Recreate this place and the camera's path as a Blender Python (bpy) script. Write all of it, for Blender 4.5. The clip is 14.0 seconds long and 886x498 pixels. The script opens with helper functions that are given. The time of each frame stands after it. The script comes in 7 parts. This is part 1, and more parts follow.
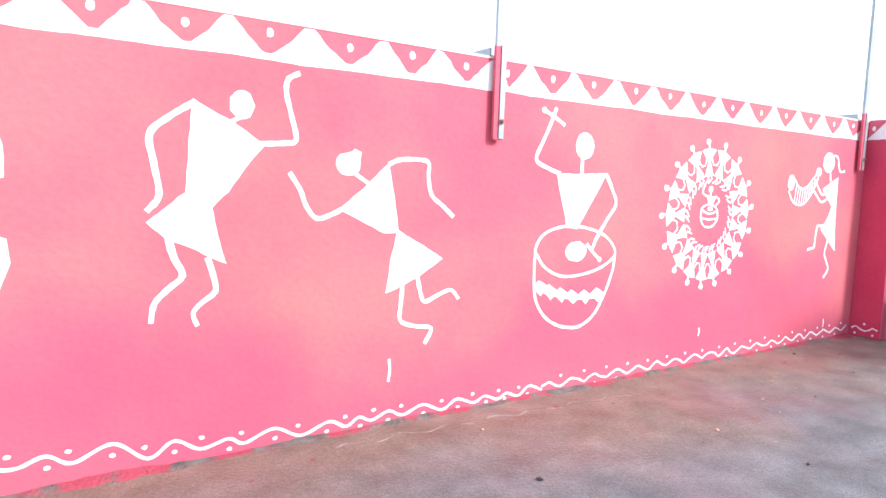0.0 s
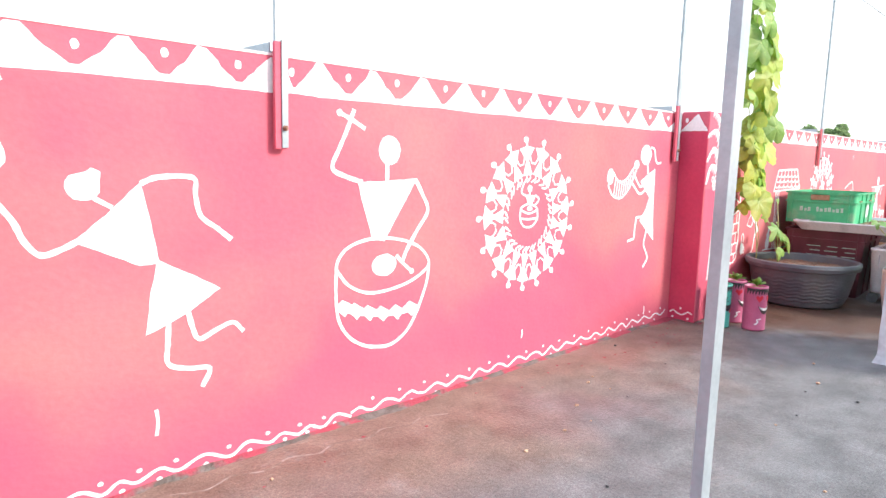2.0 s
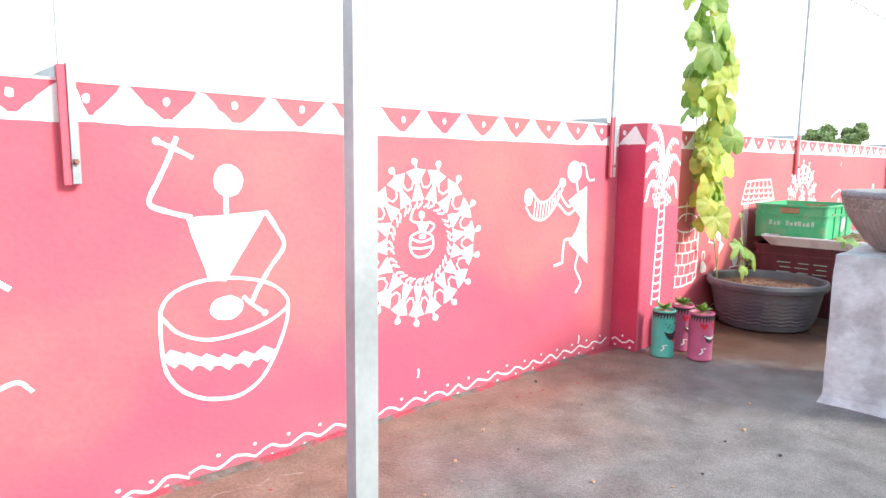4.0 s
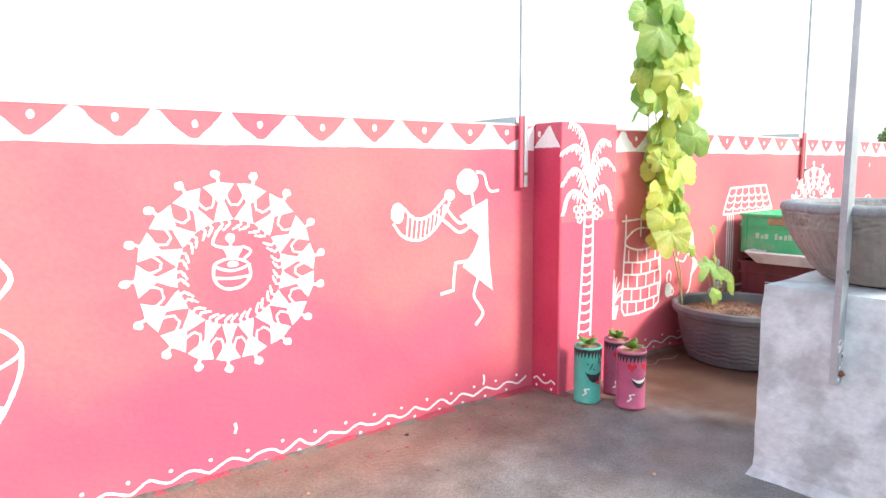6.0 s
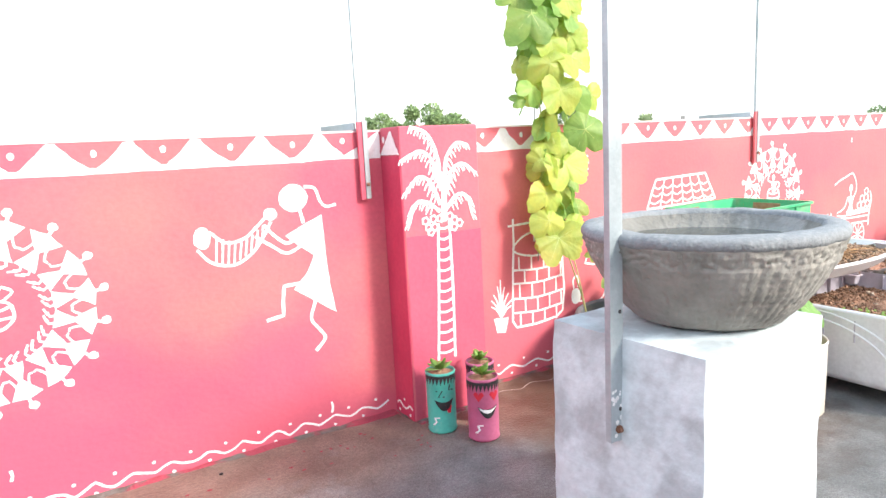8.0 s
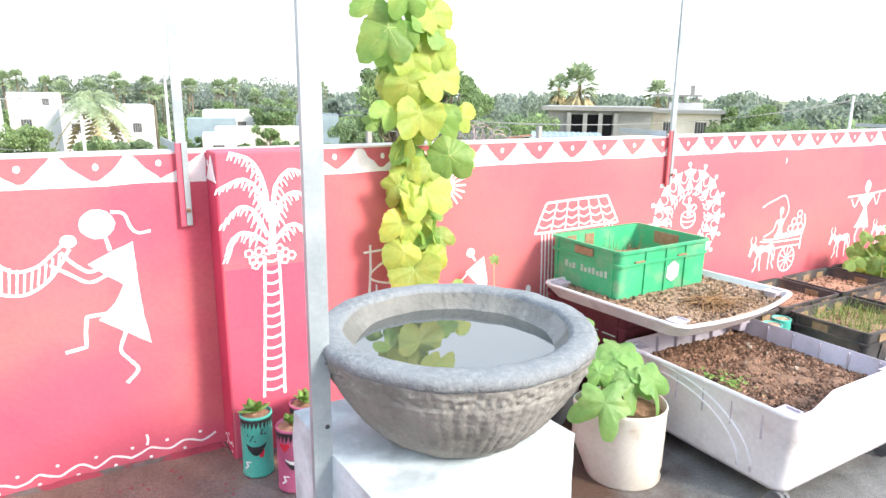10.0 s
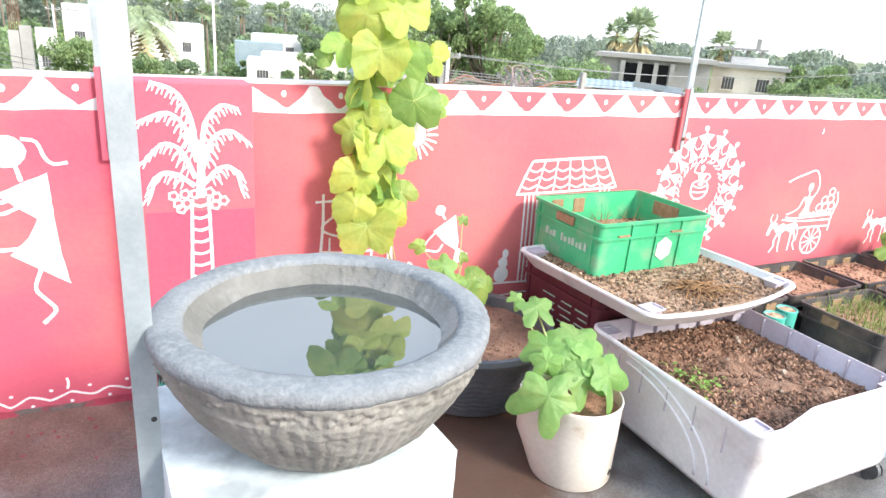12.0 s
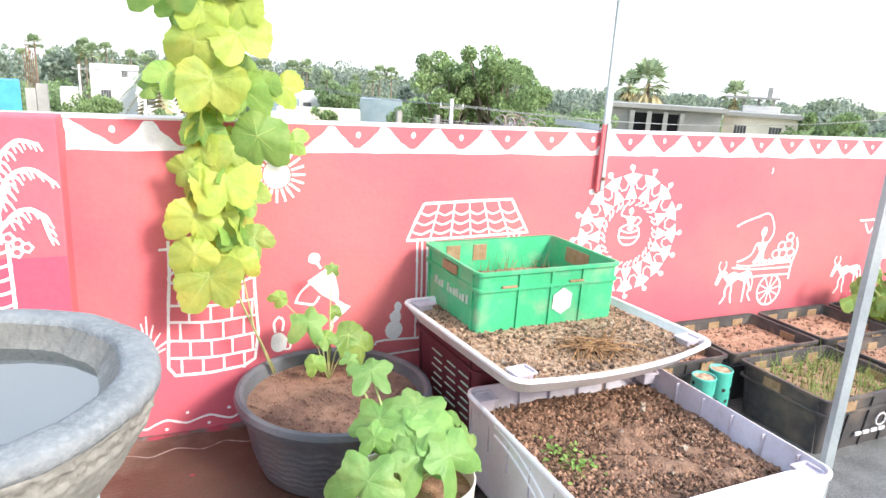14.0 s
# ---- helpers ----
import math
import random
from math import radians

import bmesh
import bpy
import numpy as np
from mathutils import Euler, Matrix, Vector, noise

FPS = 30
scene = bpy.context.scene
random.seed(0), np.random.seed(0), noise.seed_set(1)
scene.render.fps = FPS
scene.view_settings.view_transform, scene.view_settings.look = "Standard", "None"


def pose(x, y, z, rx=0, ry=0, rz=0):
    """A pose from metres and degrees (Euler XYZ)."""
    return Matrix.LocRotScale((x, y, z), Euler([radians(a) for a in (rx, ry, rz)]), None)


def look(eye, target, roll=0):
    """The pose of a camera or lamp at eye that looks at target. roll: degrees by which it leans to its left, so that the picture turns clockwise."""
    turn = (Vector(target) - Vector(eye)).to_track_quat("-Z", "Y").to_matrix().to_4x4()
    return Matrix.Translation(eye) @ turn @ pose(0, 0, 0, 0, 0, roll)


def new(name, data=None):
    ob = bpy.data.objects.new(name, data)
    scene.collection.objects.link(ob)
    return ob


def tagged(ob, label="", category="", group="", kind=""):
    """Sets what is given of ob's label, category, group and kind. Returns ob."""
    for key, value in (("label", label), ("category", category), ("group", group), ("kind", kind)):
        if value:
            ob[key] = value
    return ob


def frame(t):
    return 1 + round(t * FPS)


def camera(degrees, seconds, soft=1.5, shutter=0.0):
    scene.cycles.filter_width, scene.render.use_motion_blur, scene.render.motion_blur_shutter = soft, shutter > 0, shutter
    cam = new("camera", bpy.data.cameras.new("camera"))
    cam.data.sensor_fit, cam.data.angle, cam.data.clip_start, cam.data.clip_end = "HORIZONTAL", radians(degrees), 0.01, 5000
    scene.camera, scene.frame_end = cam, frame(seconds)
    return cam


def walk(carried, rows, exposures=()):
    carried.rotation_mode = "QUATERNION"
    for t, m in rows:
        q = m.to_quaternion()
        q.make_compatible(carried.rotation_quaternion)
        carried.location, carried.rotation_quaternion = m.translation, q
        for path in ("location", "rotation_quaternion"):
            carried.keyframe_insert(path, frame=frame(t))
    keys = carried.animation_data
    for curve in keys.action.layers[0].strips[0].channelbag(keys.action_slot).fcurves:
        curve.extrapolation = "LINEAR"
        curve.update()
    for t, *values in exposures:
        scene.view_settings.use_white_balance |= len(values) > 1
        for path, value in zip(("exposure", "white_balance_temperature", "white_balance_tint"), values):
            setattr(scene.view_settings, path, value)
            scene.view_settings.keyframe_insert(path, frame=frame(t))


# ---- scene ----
cam = camera(68.9, 14.0)
METRES, EYE, SLOPE, TURN = 5.3, 0.827, 1.15, -33.2
ROWS = [
    (0.0, 0.0, 0.0, 0.0, 0.25, -4.96, -2.91),
    (0.5, 0.0109, 0.0151, 0.0054, -6.39, -5.93, -3.24),
    (1.0, 0.0202, 0.0285, 0.013, -11.19, -6.01, -3.06),
    (1.5, 0.0357, 0.0393, 0.0222, -13.15, -5.93, -1.53),
    (2.0, 0.0526, 0.0427, 0.0306, -11.21, -7.17, -2.24),
    (2.5, 0.0696, 0.0425, 0.0456, -12.27, -6.34, -0.69),
    (5.0, 0.2641, 0.1177, 0.053, -6.19, -7.71, -0.35),
    (5.5, 0.3106, 0.14, 0.0522, -4.87, -7.05, 0.89),
    (6.0, 0.3526, 0.1531, 0.0566, -3.59, -6.33, -0.53),
    (6.5, 0.4014, 0.1569, 0.0563, 1.65, -9.05, -0.76),
    (7.0, 0.4491, 0.1712, 0.0681, 2.26, -6.64, -1.22),
    (7.5, 0.4928, 0.1968, 0.0699, 1.86, -8.5, -0.16),
    (8.0, 0.5374, 0.1992, 0.0844, 1.44, -8.51, 1.88),
    (8.5, 0.5888, 0.1941, 0.1117, 1.33, -10.63, 1.05),
    (9.0, 0.6238, 0.2125, 0.1305, -0.22, -10.91, 0.14),
    (11.5, 0.7241, 0.3043, 0.1509, 8.24, -17.67, -4.97),
    (12.0, 0.7377, 0.3162, 0.1505, 7.39, -18.3, -5.14),
    (12.5, 0.7471, 0.3305, 0.1496, 6.91, -17.43, -4.44),
    (13.0, 0.7704, 0.3489, 0.1502, 8.14, -14.61, -3.54),
    (13.5, 0.8124, 0.3698, 0.1471, 11.54, -14.94, -3.83),
    (14.0, 0.8486, 0.3929, 0.1422, 9.18, -13.97, -4.39),
]
walk(cam, [(t, pose(0, 0, EYE, 0, SLOPE, 0) @ pose(0, 0, 0, 0, 0, TURN) @ pose(METRES * x, METRES * y, METRES * z, 90 + pitch, roll, yaw)) for t, x, y, z, yaw, pitch, roll in ROWS],
     [(0.0, 1.42, 6050, 12), (1.0, 1.44, 6250, 11), (2.5, 1.49, 6500, 9), (5.0, 1.53, 6700, 8), (8.0, 1.60, 6650, 8), (11.5, 1.56, 6500, 9), (14.0, 1.52, 6500, 9)])

# ---- world, sun, exposure ----
SUN_TO = Vector((0.46, -0.78, 0.60)).normalized()
world = bpy.data.worlds.new("hazy_sky")
scene.world = world
world.use_nodes = True
wn, wl = world.node_tree.nodes, world.node_tree.links
sky = wn.new("ShaderNodeTexSky")
sky.sky_type = "NISHITA"
sky.sun_disc = False
sky.sun_elevation = math.asin(SUN_TO.z)
sky.sun_rotation = math.atan2(SUN_TO.x, SUN_TO.y)
sky.dust_density = 4.0
haze = wn.new("ShaderNodeMixRGB")
haze.inputs["Fac"].default_value = 0.78
haze.inputs["Color2"].default_value = (4.8, 5.0, 5.3, 1)
tc, up = wn.new("ShaderNodeTexCoord"), wn.new("ShaderNodeSeparateXYZ")
veil = wn.new("ShaderNodeValToRGB")
veil.color_ramp.elements[0].position, veil.color_ramp.elements[1].position = 0.25, 0.95
veil.color_ramp.elements[0].color, veil.color_ramp.elements[1].color = (4.85, 5.0, 5.2, 1), (3.2, 4.4, 6.1, 1)
wl.new(tc.outputs["Generated"], up.inputs["Vector"])
wl.new(up.outputs["Z"], veil.inputs["Fac"])
wl.new(veil.outputs["Color"], haze.inputs["Color2"])
wl.new(sky.outputs["Color"], haze.inputs["Color1"])
wl.new(haze.outputs["Color"], wn["Background"].inputs["Color"])
wn["Background"].inputs["Strength"].default_value = 0.13
sun = new("sun", bpy.data.lights.new("sun", "SUN"))
sun.data.energy, sun.data.angle, sun.data.color = 1.95, radians(14), (1.0, 0.945, 0.875)
sun.matrix_world = look(SUN_TO * 30, (0, 0, 0))

# ---- materials ----
def mat(name, c1, c2=None, scale=6.0, rough=0.7, bump=0.2, fine=60.0, c3=None, scale3=1.2, edge=(0.45, 0.65),
        metal=0.0, trans=0.0, rough2=None, per_object=0.0, per_island=0.0, spec=0.5, broad=0.0, broad_scale=4.0, stretch=1.0):
    """A two-scale surface: a broad and a fine noise between colours, roughness variation and relief."""
    m = bpy.data.materials.new(name)
    m.use_nodes = True
    nt = m.node_tree
    N, L = nt.nodes, nt.links
    b = N["Principled BSDF"]
    b.inputs["Metallic"].default_value = metal
    b.inputs["Specular IOR Level"].default_value = spec
    geo = N.new("ShaderNodeNewGeometry")
    where = geo.outputs["Position"]
    if stretch != 1.0:
        mp = N.new("ShaderNodeMapping")
        mp.inputs["Scale"].default_value = (1, 1, stretch)
        L.new(where, mp.inputs["Vector"])
        where = mp.outputs["Vector"]

    def noise_tex(s, detail=5.0):
        t = N.new("ShaderNodeTexNoise")
        t.inputs["Scale"].default_value = s
        t.inputs["Detail"].default_value = detail
        L.new(where, t.inputs["Vector"])
        return t

    def ramp(src, lo, hi, a=(0, 0, 0, 1), z=(1, 1, 1, 1)):
        r = N.new("ShaderNodeValToRGB")
        r.color_ramp.elements[0].position, r.color_ramp.elements[1].position = lo, hi
        r.color_ramp.elements[0].color, r.color_ramp.elements[1].color = a, z
        L.new(src, r.inputs["Fac"])
        return r

    n1 = noise_tex(scale)
    col = ramp(n1.outputs["Fac"], 0.35, 0.65, (*c1, 1), (*(c2 or c1), 1)).outputs["Color"]
    if c3:
        n3 = noise_tex(scale3, 6.0)
        f3 = ramp(n3.outputs["Fac"], edge[0], edge[1])
        mx = N.new("ShaderNodeMixRGB")
        L.new(f3.outputs["Color"], mx.inputs["Fac"])
        L.new(col, mx.inputs["Color1"])
        mx.inputs["Color2"].default_value = (*c3, 1)
        col = mx.outputs["Color"]
    n2 = noise_tex(fine, 4.0)
    hs = N.new("ShaderNodeHueSaturation")
    L.new(col, hs.inputs["Color"])
    mr = N.new("ShaderNodeMapRange")
    mr.inputs["To Min"].default_value, mr.inputs["To Max"].default_value = 0.86, 1.14
    L.new(n2.outputs["Fac"], mr.inputs["Value"])
    val = mr.outputs["Result"]
    for amount, out in ((per_object, "object"), (per_island, "island")):
        if amount:
            src = N.new("ShaderNodeObjectInfo").outputs["Random"] if out == "object" else geo.outputs["Random Per Island"]
            m2 = N.new("ShaderNodeMapRange")
            m2.inputs["To Min"].default_value, m2.inputs["To Max"].default_value = 1 - amount, 1 + amount
            L.new(src, m2.inputs["Value"])
            mu = N.new("ShaderNodeMath")
            mu.operation = "MULTIPLY"
            L.new(val, mu.inputs[0])
            L.new(m2.outputs["Result"], mu.inputs[1])
            val = mu.outputs["Value"]
    L.new(val, hs.inputs["Value"])
    L.new(hs.outputs["Color"], b.inputs["Base Color"])
    r = N.new("ShaderNodeMapRange")
    r.inputs["To Min"].default_value, r.inputs["To Max"].default_value = (rough2 if rough2 is not None else rough * 0.85), min(1, rough * 1.1)
    L.new(n1.outputs["Fac"], r.inputs["Value"])
    L.new(r.outputs["Result"], b.inputs["Roughness"])
    if bump:
        bp = N.new("ShaderNodeBump")
        bp.inputs["Strength"].default_value = bump
        bp.inputs["Distance"].default_value = 0.01
        L.new(n2.outputs["Fac"], bp.inputs["Height"])
        if broad:
            nb = noise_tex(broad_scale, 2.0)
            b2 = N.new("ShaderNodeBump")
            b2.inputs["Strength"].default_value = broad
            b2.inputs["Distance"].default_value = 0.03
            L.new(nb.outputs["Fac"], b2.inputs["Height"])
            L.new(b2.outputs["Normal"], bp.inputs["Normal"])
        L.new(bp.outputs["Normal"], b.inputs["Normal"])
    if trans:
        out = N["Material Output"]
        tr = N.new("ShaderNodeBsdfTranslucent")
        L.new(hs.outputs["Color"], tr.inputs["Color"])
        ms = N.new("ShaderNodeMixShader")
        ms.inputs["Fac"].default_value = trans
        L.new(b.outputs["BSDF"], ms.inputs[1])
        L.new(tr.outputs["BSDF"], ms.inputs[2])
        L.new(ms.outputs["Shader"], out.inputs["Surface"])
    return m


def floor_material():
    """Sandy cement floor: grey, washed with brown silt in a ragged strip along the wall, damp in patches."""
    m = bpy.data.materials.new("terrace_concrete")
    m.use_nodes = True
    N, L = m.node_tree.nodes, m.node_tree.links
    b = N["Principled BSDF"]
    geo = N.new("ShaderNodeNewGeometry")

    def tex(scale, detail, rough=0.55):
        t = N.new("ShaderNodeTexNoise")
        t.inputs["Scale"].default_value, t.inputs["Detail"].default_value, t.inputs["Roughness"].default_value = scale, detail, rough
        L.new(geo.outputs["Position"], t.inputs["Vector"])
        return t.outputs["Fac"]

    def math_node(op, a, c):
        n = N.new("ShaderNodeMath")
        n.operation = op
        for k, v in enumerate((a, c)):
            if isinstance(v, (int, float)):
                n.inputs[k].default_value = v
            else:
                L.new(v, n.inputs[k])
        return n.outputs["Value"]

    def span(v, lo, hi, a, z):
        n = N.new("ShaderNodeMapRange")
        n.inputs["From Min"].default_value, n.inputs["From Max"].default_value = lo, hi
        n.inputs["To Min"].default_value, n.inputs["To Max"].default_value = a, z
        L.new(v, n.inputs["Value"])
        return n.outputs["Result"]

    def mix(f, a, c, kind="MIX"):
        n = N.new("ShaderNodeMixRGB")
        n.blend_type = kind
        for k, v in (("Fac", f), ("Color1", a), ("Color2", c)):
            if isinstance(v, tuple):
                n.inputs[k].default_value = (*v, 1)
            elif isinstance(v, (int, float)):
                n.inputs[k].default_value = v
            else:
                L.new(v, n.inputs[k])
        return n.outputs["Color"]

    sep = N.new("ShaderNodeSeparateXYZ")
    L.new(geo.outputs["Position"], sep.inputs["Vector"])
    blotch, mottle, grain, speck = tex(1.1, 5), tex(6, 6), tex(70, 3), tex(210, 2)
    silt = span(math_node("ADD", sep.outputs["Y"], math_node("MULTIPLY", blotch, 1.6)), 1.88, 2.50, 0.0, 1.0)
    grey = mix(span(mottle, 0.35, 0.65, 0, 1), (0.115, 0.114, 0.110), (0.185, 0.183, 0.178))
    brown = mix(span(mottle, 0.35, 0.65, 0, 1), (0.162, 0.110, 0.083), (0.235, 0.168, 0.130))
    col = mix(silt, grey, brown)
    pale = span(tex(2.3, 7, 0.65), 0.60, 0.72, 0.0, 0.55)
    col = mix(pale, col, (0.27, 0.262, 0.25))
    dot = span(speck, 0.30, 0.70, 0.62, 1.38)
    g2 = span(grain, 0.3, 0.7, 0.82, 1.18)
    tint = N.new("ShaderNodeCombineColor")
    both = math_node("MULTIPLY", dot, g2)
    for k in ("Red", "Green", "Blue"):
        L.new(both, tint.inputs[k])
    col = mix(1.0, col, tint.outputs["Color"], "MULTIPLY")
    away = N.new("ShaderNodeVectorMath")
    away.operation = "DISTANCE"
    away.inputs[1].default_value = (5.25, 1.30, 0.0)
    L.new(geo.outputs["Position"], away.inputs[0])
    wet = span(math_node("ADD", away.outputs["Value"], math_node("MULTIPLY", mottle, 0.5)), 0.78, 1.12, 0.9, 0.0)
    col = mix(wet, col, (0.085, 0.043, 0.027))
    L.new(col, b.inputs["Base Color"])
    L.new(span(tex(1.7, 4), 0.40, 0.62, 0.32, 0.78), b.inputs["Roughness"])
    b.inputs["Specular IOR Level"].default_value = 0.35
    bp = N.new("ShaderNodeBump")
    bp.inputs["Strength"].default_value, bp.inputs["Distance"].default_value = 0.55, 0.006
    L.new(math_node("ADD", grain, math_node("MULTIPLY", mottle, 0.8)), bp.inputs["Height"])
    L.new(bp.outputs["Normal"], b.inputs["Normal"])
    return m


def limewash_material():
    """Brushed limewash: rose, salmon in broad patches and in the bay past the pilaster, magenta in an uneven low coat."""
    m = mat("pink_limewash", (0.575, 0.098, 0.150), (0.605, 0.122, 0.162), 2.1, 0.8, 0.12, 45, (0.635, 0.180, 0.176), 1.0, (0.40, 0.66), broad=0.3, broad_scale=3.0, stretch=1.25)
    N, L = m.node_tree.nodes, m.node_tree.links
    b = N["Principled BSDF"]
    old = b.inputs["Base Color"].links[0].from_socket
    geo, sep, tex = N.new("ShaderNodeNewGeometry"), N.new("ShaderNodeSeparateXYZ"), N.new("ShaderNodeTexNoise")
    tex.inputs["Scale"].default_value, tex.inputs["Detail"].default_value = 1.5, 5.0
    L.new(geo.outputs["Position"], sep.inputs["Vector"])
    L.new(geo.outputs["Position"], tex.inputs["Vector"])
    high, coat, mix = N.new("ShaderNodeMath"), N.new("ShaderNodeMapRange"), N.new("ShaderNodeMixRGB")
    high.operation = "MULTIPLY_ADD"
    high.inputs[1].default_value = 1.5
    L.new(tex.outputs["Fac"], high.inputs[0])
    L.new(sep.outputs["Z"], high.inputs[2])
    coat.interpolation_type = "SMOOTHSTEP"
    coat.inputs["From Min"].default_value, coat.inputs["From Max"].default_value = 0.88, 1.32
    coat.inputs["To Min"].default_value, coat.inputs["To Max"].default_value = 0.6, 0.0
    L.new(high.outputs["Value"], coat.inputs["Value"])
    L.new(coat.outputs["Result"], mix.inputs["Fac"])
    L.new(old, mix.inputs["Color1"])
    mix.inputs["Color2"].default_value = (0.565, 0.083, 0.160, 1)
    along, salmon, bay = N.new("ShaderNodeMath"), N.new("ShaderNodeMapRange"), N.new("ShaderNodeMixRGB")
    along.operation = "MULTIPLY_ADD"
    along.inputs[1].default_value = 0.9
    L.new(tex.outputs["Fac"], along.inputs[0])
    L.new(sep.outputs["X"], along.inputs[2])
    salmon.inputs["From Min"].default_value, salmon.inputs["From Max"].default_value = 4.75, 5.35
    salmon.inputs["To Min"].default_value, salmon.inputs["To Max"].default_value = 0.0, 0.36
    L.new(along.outputs["Value"], salmon.inputs["Value"])
    L.new(salmon.outputs["Result"], bay.inputs["Fac"])
    L.new(mix.outputs["Color"], bay.inputs["Color1"])
    bay.inputs["Color2"].default_value = (0.625, 0.168, 0.168, 1)
    L.new(bay.outputs["Color"], b.inputs["Base Color"])
    return m


PINK = limewash_material()
PINK_LOW = mat("magenta_limewash", (0.565, 0.082, 0.142), (0.59, 0.10, 0.156), 3.0, 0.8, 0.15, 45)
PINK_SHADE = mat("shaded_pink_limewash", (0.52, 0.04, 0.10), (0.58, 0.06, 0.12), 3.0, 0.8, 0.12, 45)
WHITE = mat("white_mural_paint", (0.86, 0.85, 0.84), (0.80, 0.79, 0.78), 14, 0.65, 0.1, 90)
COPING = mat("pale_pink_coping", (0.80, 0.62, 0.62), (0.85, 0.78, 0.76), 9, 0.8, 0.2, 60)
CONCRETE = floor_material()
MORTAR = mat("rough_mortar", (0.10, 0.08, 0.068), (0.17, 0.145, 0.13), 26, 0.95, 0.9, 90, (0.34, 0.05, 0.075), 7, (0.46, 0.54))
PLASTER = mat("grey_cement_plaster", (0.56, 0.63, 0.655), (0.66, 0.73, 0.75), 5, 0.8, 0.35, 40, (0.43, 0.475, 0.49), 6.5, (0.46, 0.60), broad=0.5, broad_scale=7)
FLECK = mat("dried_paint_fleck", (0.27, 0.03, 0.05), (0.33, 0.06, 0.08), 30, 0.8, 0.1)
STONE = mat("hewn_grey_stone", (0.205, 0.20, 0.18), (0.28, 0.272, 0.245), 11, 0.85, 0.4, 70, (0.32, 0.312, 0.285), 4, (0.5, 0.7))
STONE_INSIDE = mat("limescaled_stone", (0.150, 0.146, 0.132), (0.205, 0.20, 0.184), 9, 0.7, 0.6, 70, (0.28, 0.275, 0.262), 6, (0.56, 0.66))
STONE_RIM = mat("worn_stone_rim", (0.165, 0.180, 0.190), (0.220, 0.236, 0.248), 10, 0.85, 0.35, 150, (0.255, 0.27, 0.278), 70, (0.42, 0.70))
GALV = mat("galvanised_steel", (0.32, 0.375, 0.40), (0.44, 0.49, 0.51), 7, 0.45, 0.08, 90, metal=0.3)
RUST = mat("rusty_bolt_steel", (0.22, 0.10, 0.06), (0.35, 0.2, 0.14), 60, 0.8, 0.4, 150, metal=0.4)
TERRACOTTA_SOIL = mat("red_brown_soil", (0.23, 0.13, 0.088), (0.30, 0.18, 0.125), 18, 0.95, 0.9, 110, (0.15, 0.085, 0.06), 5, (0.5, 0.65))
SOIL = mat("brown_garden_soil", (0.185, 0.098, 0.062), (0.32, 0.19, 0.125), 22, 0.95, 0.9, 120, per_island=0.7)
GRAVEL = mat("gravelly_soil", (0.20, 0.115, 0.07), (0.40, 0.275, 0.185), 40, 0.95, 0.9, 140, per_island=0.85)
PEBBLE = mat("pale_river_pebble", (0.30, 0.23, 0.175), (0.42, 0.35, 0.28), 60, 0.8, 0.2, 120, per_island=0.3)
GREEN_PLASTIC = mat("green_crate_plastic", (0.05, 0.42, 0.19), (0.07, 0.47, 0.225), 7, 0.5, 0.08, 60, (0.20, 0.42, 0.24), 9, (0.50, 0.72))
BLACK_PLASTIC = mat("black_tub_plastic", (0.075, 0.083, 0.097), (0.12, 0.128, 0.142), 7, 0.5, 0.15, 60, (0.14, 0.135, 0.13), 4, (0.5, 0.72))
BLACK_CRATE = mat("dusty_black_crate_plastic", (0.045, 0.043, 0.045), (0.085, 0.08, 0.078), 9, 0.55, 0.15, 60, (0.19, 0.15, 0.12), 5, (0.52, 0.72))
MAROON = mat("maroon_crate_plastic", (0.10, 0.02, 0.03), (0.14, 0.03, 0.045), 9, 0.5, 0.1, 60)
WHITE_PLASTIC = mat("white_moulded_plastic", (0.72, 0.71, 0.72), (0.78, 0.77, 0.78), 5, 0.38, 0.05, 60, (0.52, 0.49, 0.49), 6, (0.58, 0.75))
LILAC_PLASTIC = mat("lilac_grey_plastic", (0.46, 0.42, 0.49), (0.54, 0.50, 0.56), 6, 0.42, 0.05, 60, (0.36, 0.30, 0.29), 5, (0.55, 0.75))
CREAM_PLASTIC = mat("cream_bucket_plastic", (0.62, 0.58, 0.50), (0.68, 0.64, 0.57), 6, 0.4, 0.05, 60, (0.50, 0.41, 0.30), 9, (0.62, 0.72))
MINT = mat("mint_enamel_paint", (0.075, 0.46, 0.36), (0.10, 0.52, 0.42), 15, 0.45, 0.1, 80, (0.15, 0.45, 0.37), 20, (0.6, 0.7))
ROSE = mat("rose_enamel_paint", (0.45, 0.10, 0.20), (0.50, 0.13, 0.24), 15, 0.45, 0.1, 80)
BLACK_PAINT = mat("black_paint", (0.02, 0.02, 0.022), (0.035, 0.035, 0.035), 30, 0.5, 0.05)
RED_PAINT = mat("red_paint", (0.62, 0.03, 0.05), (0.55, 0.02, 0.05), 30, 0.5, 0.05)
BROWN_PATCH = mat("brown_tape", (0.28, 0.18, 0.09), (0.36, 0.25, 0.15), 30, 0.7, 0.2, 90)
RUBBER = mat("grey_castor_rubber", (0.09, 0.095, 0.10), (0.14, 0.145, 0.15), 30, 0.6, 0.2, 90)
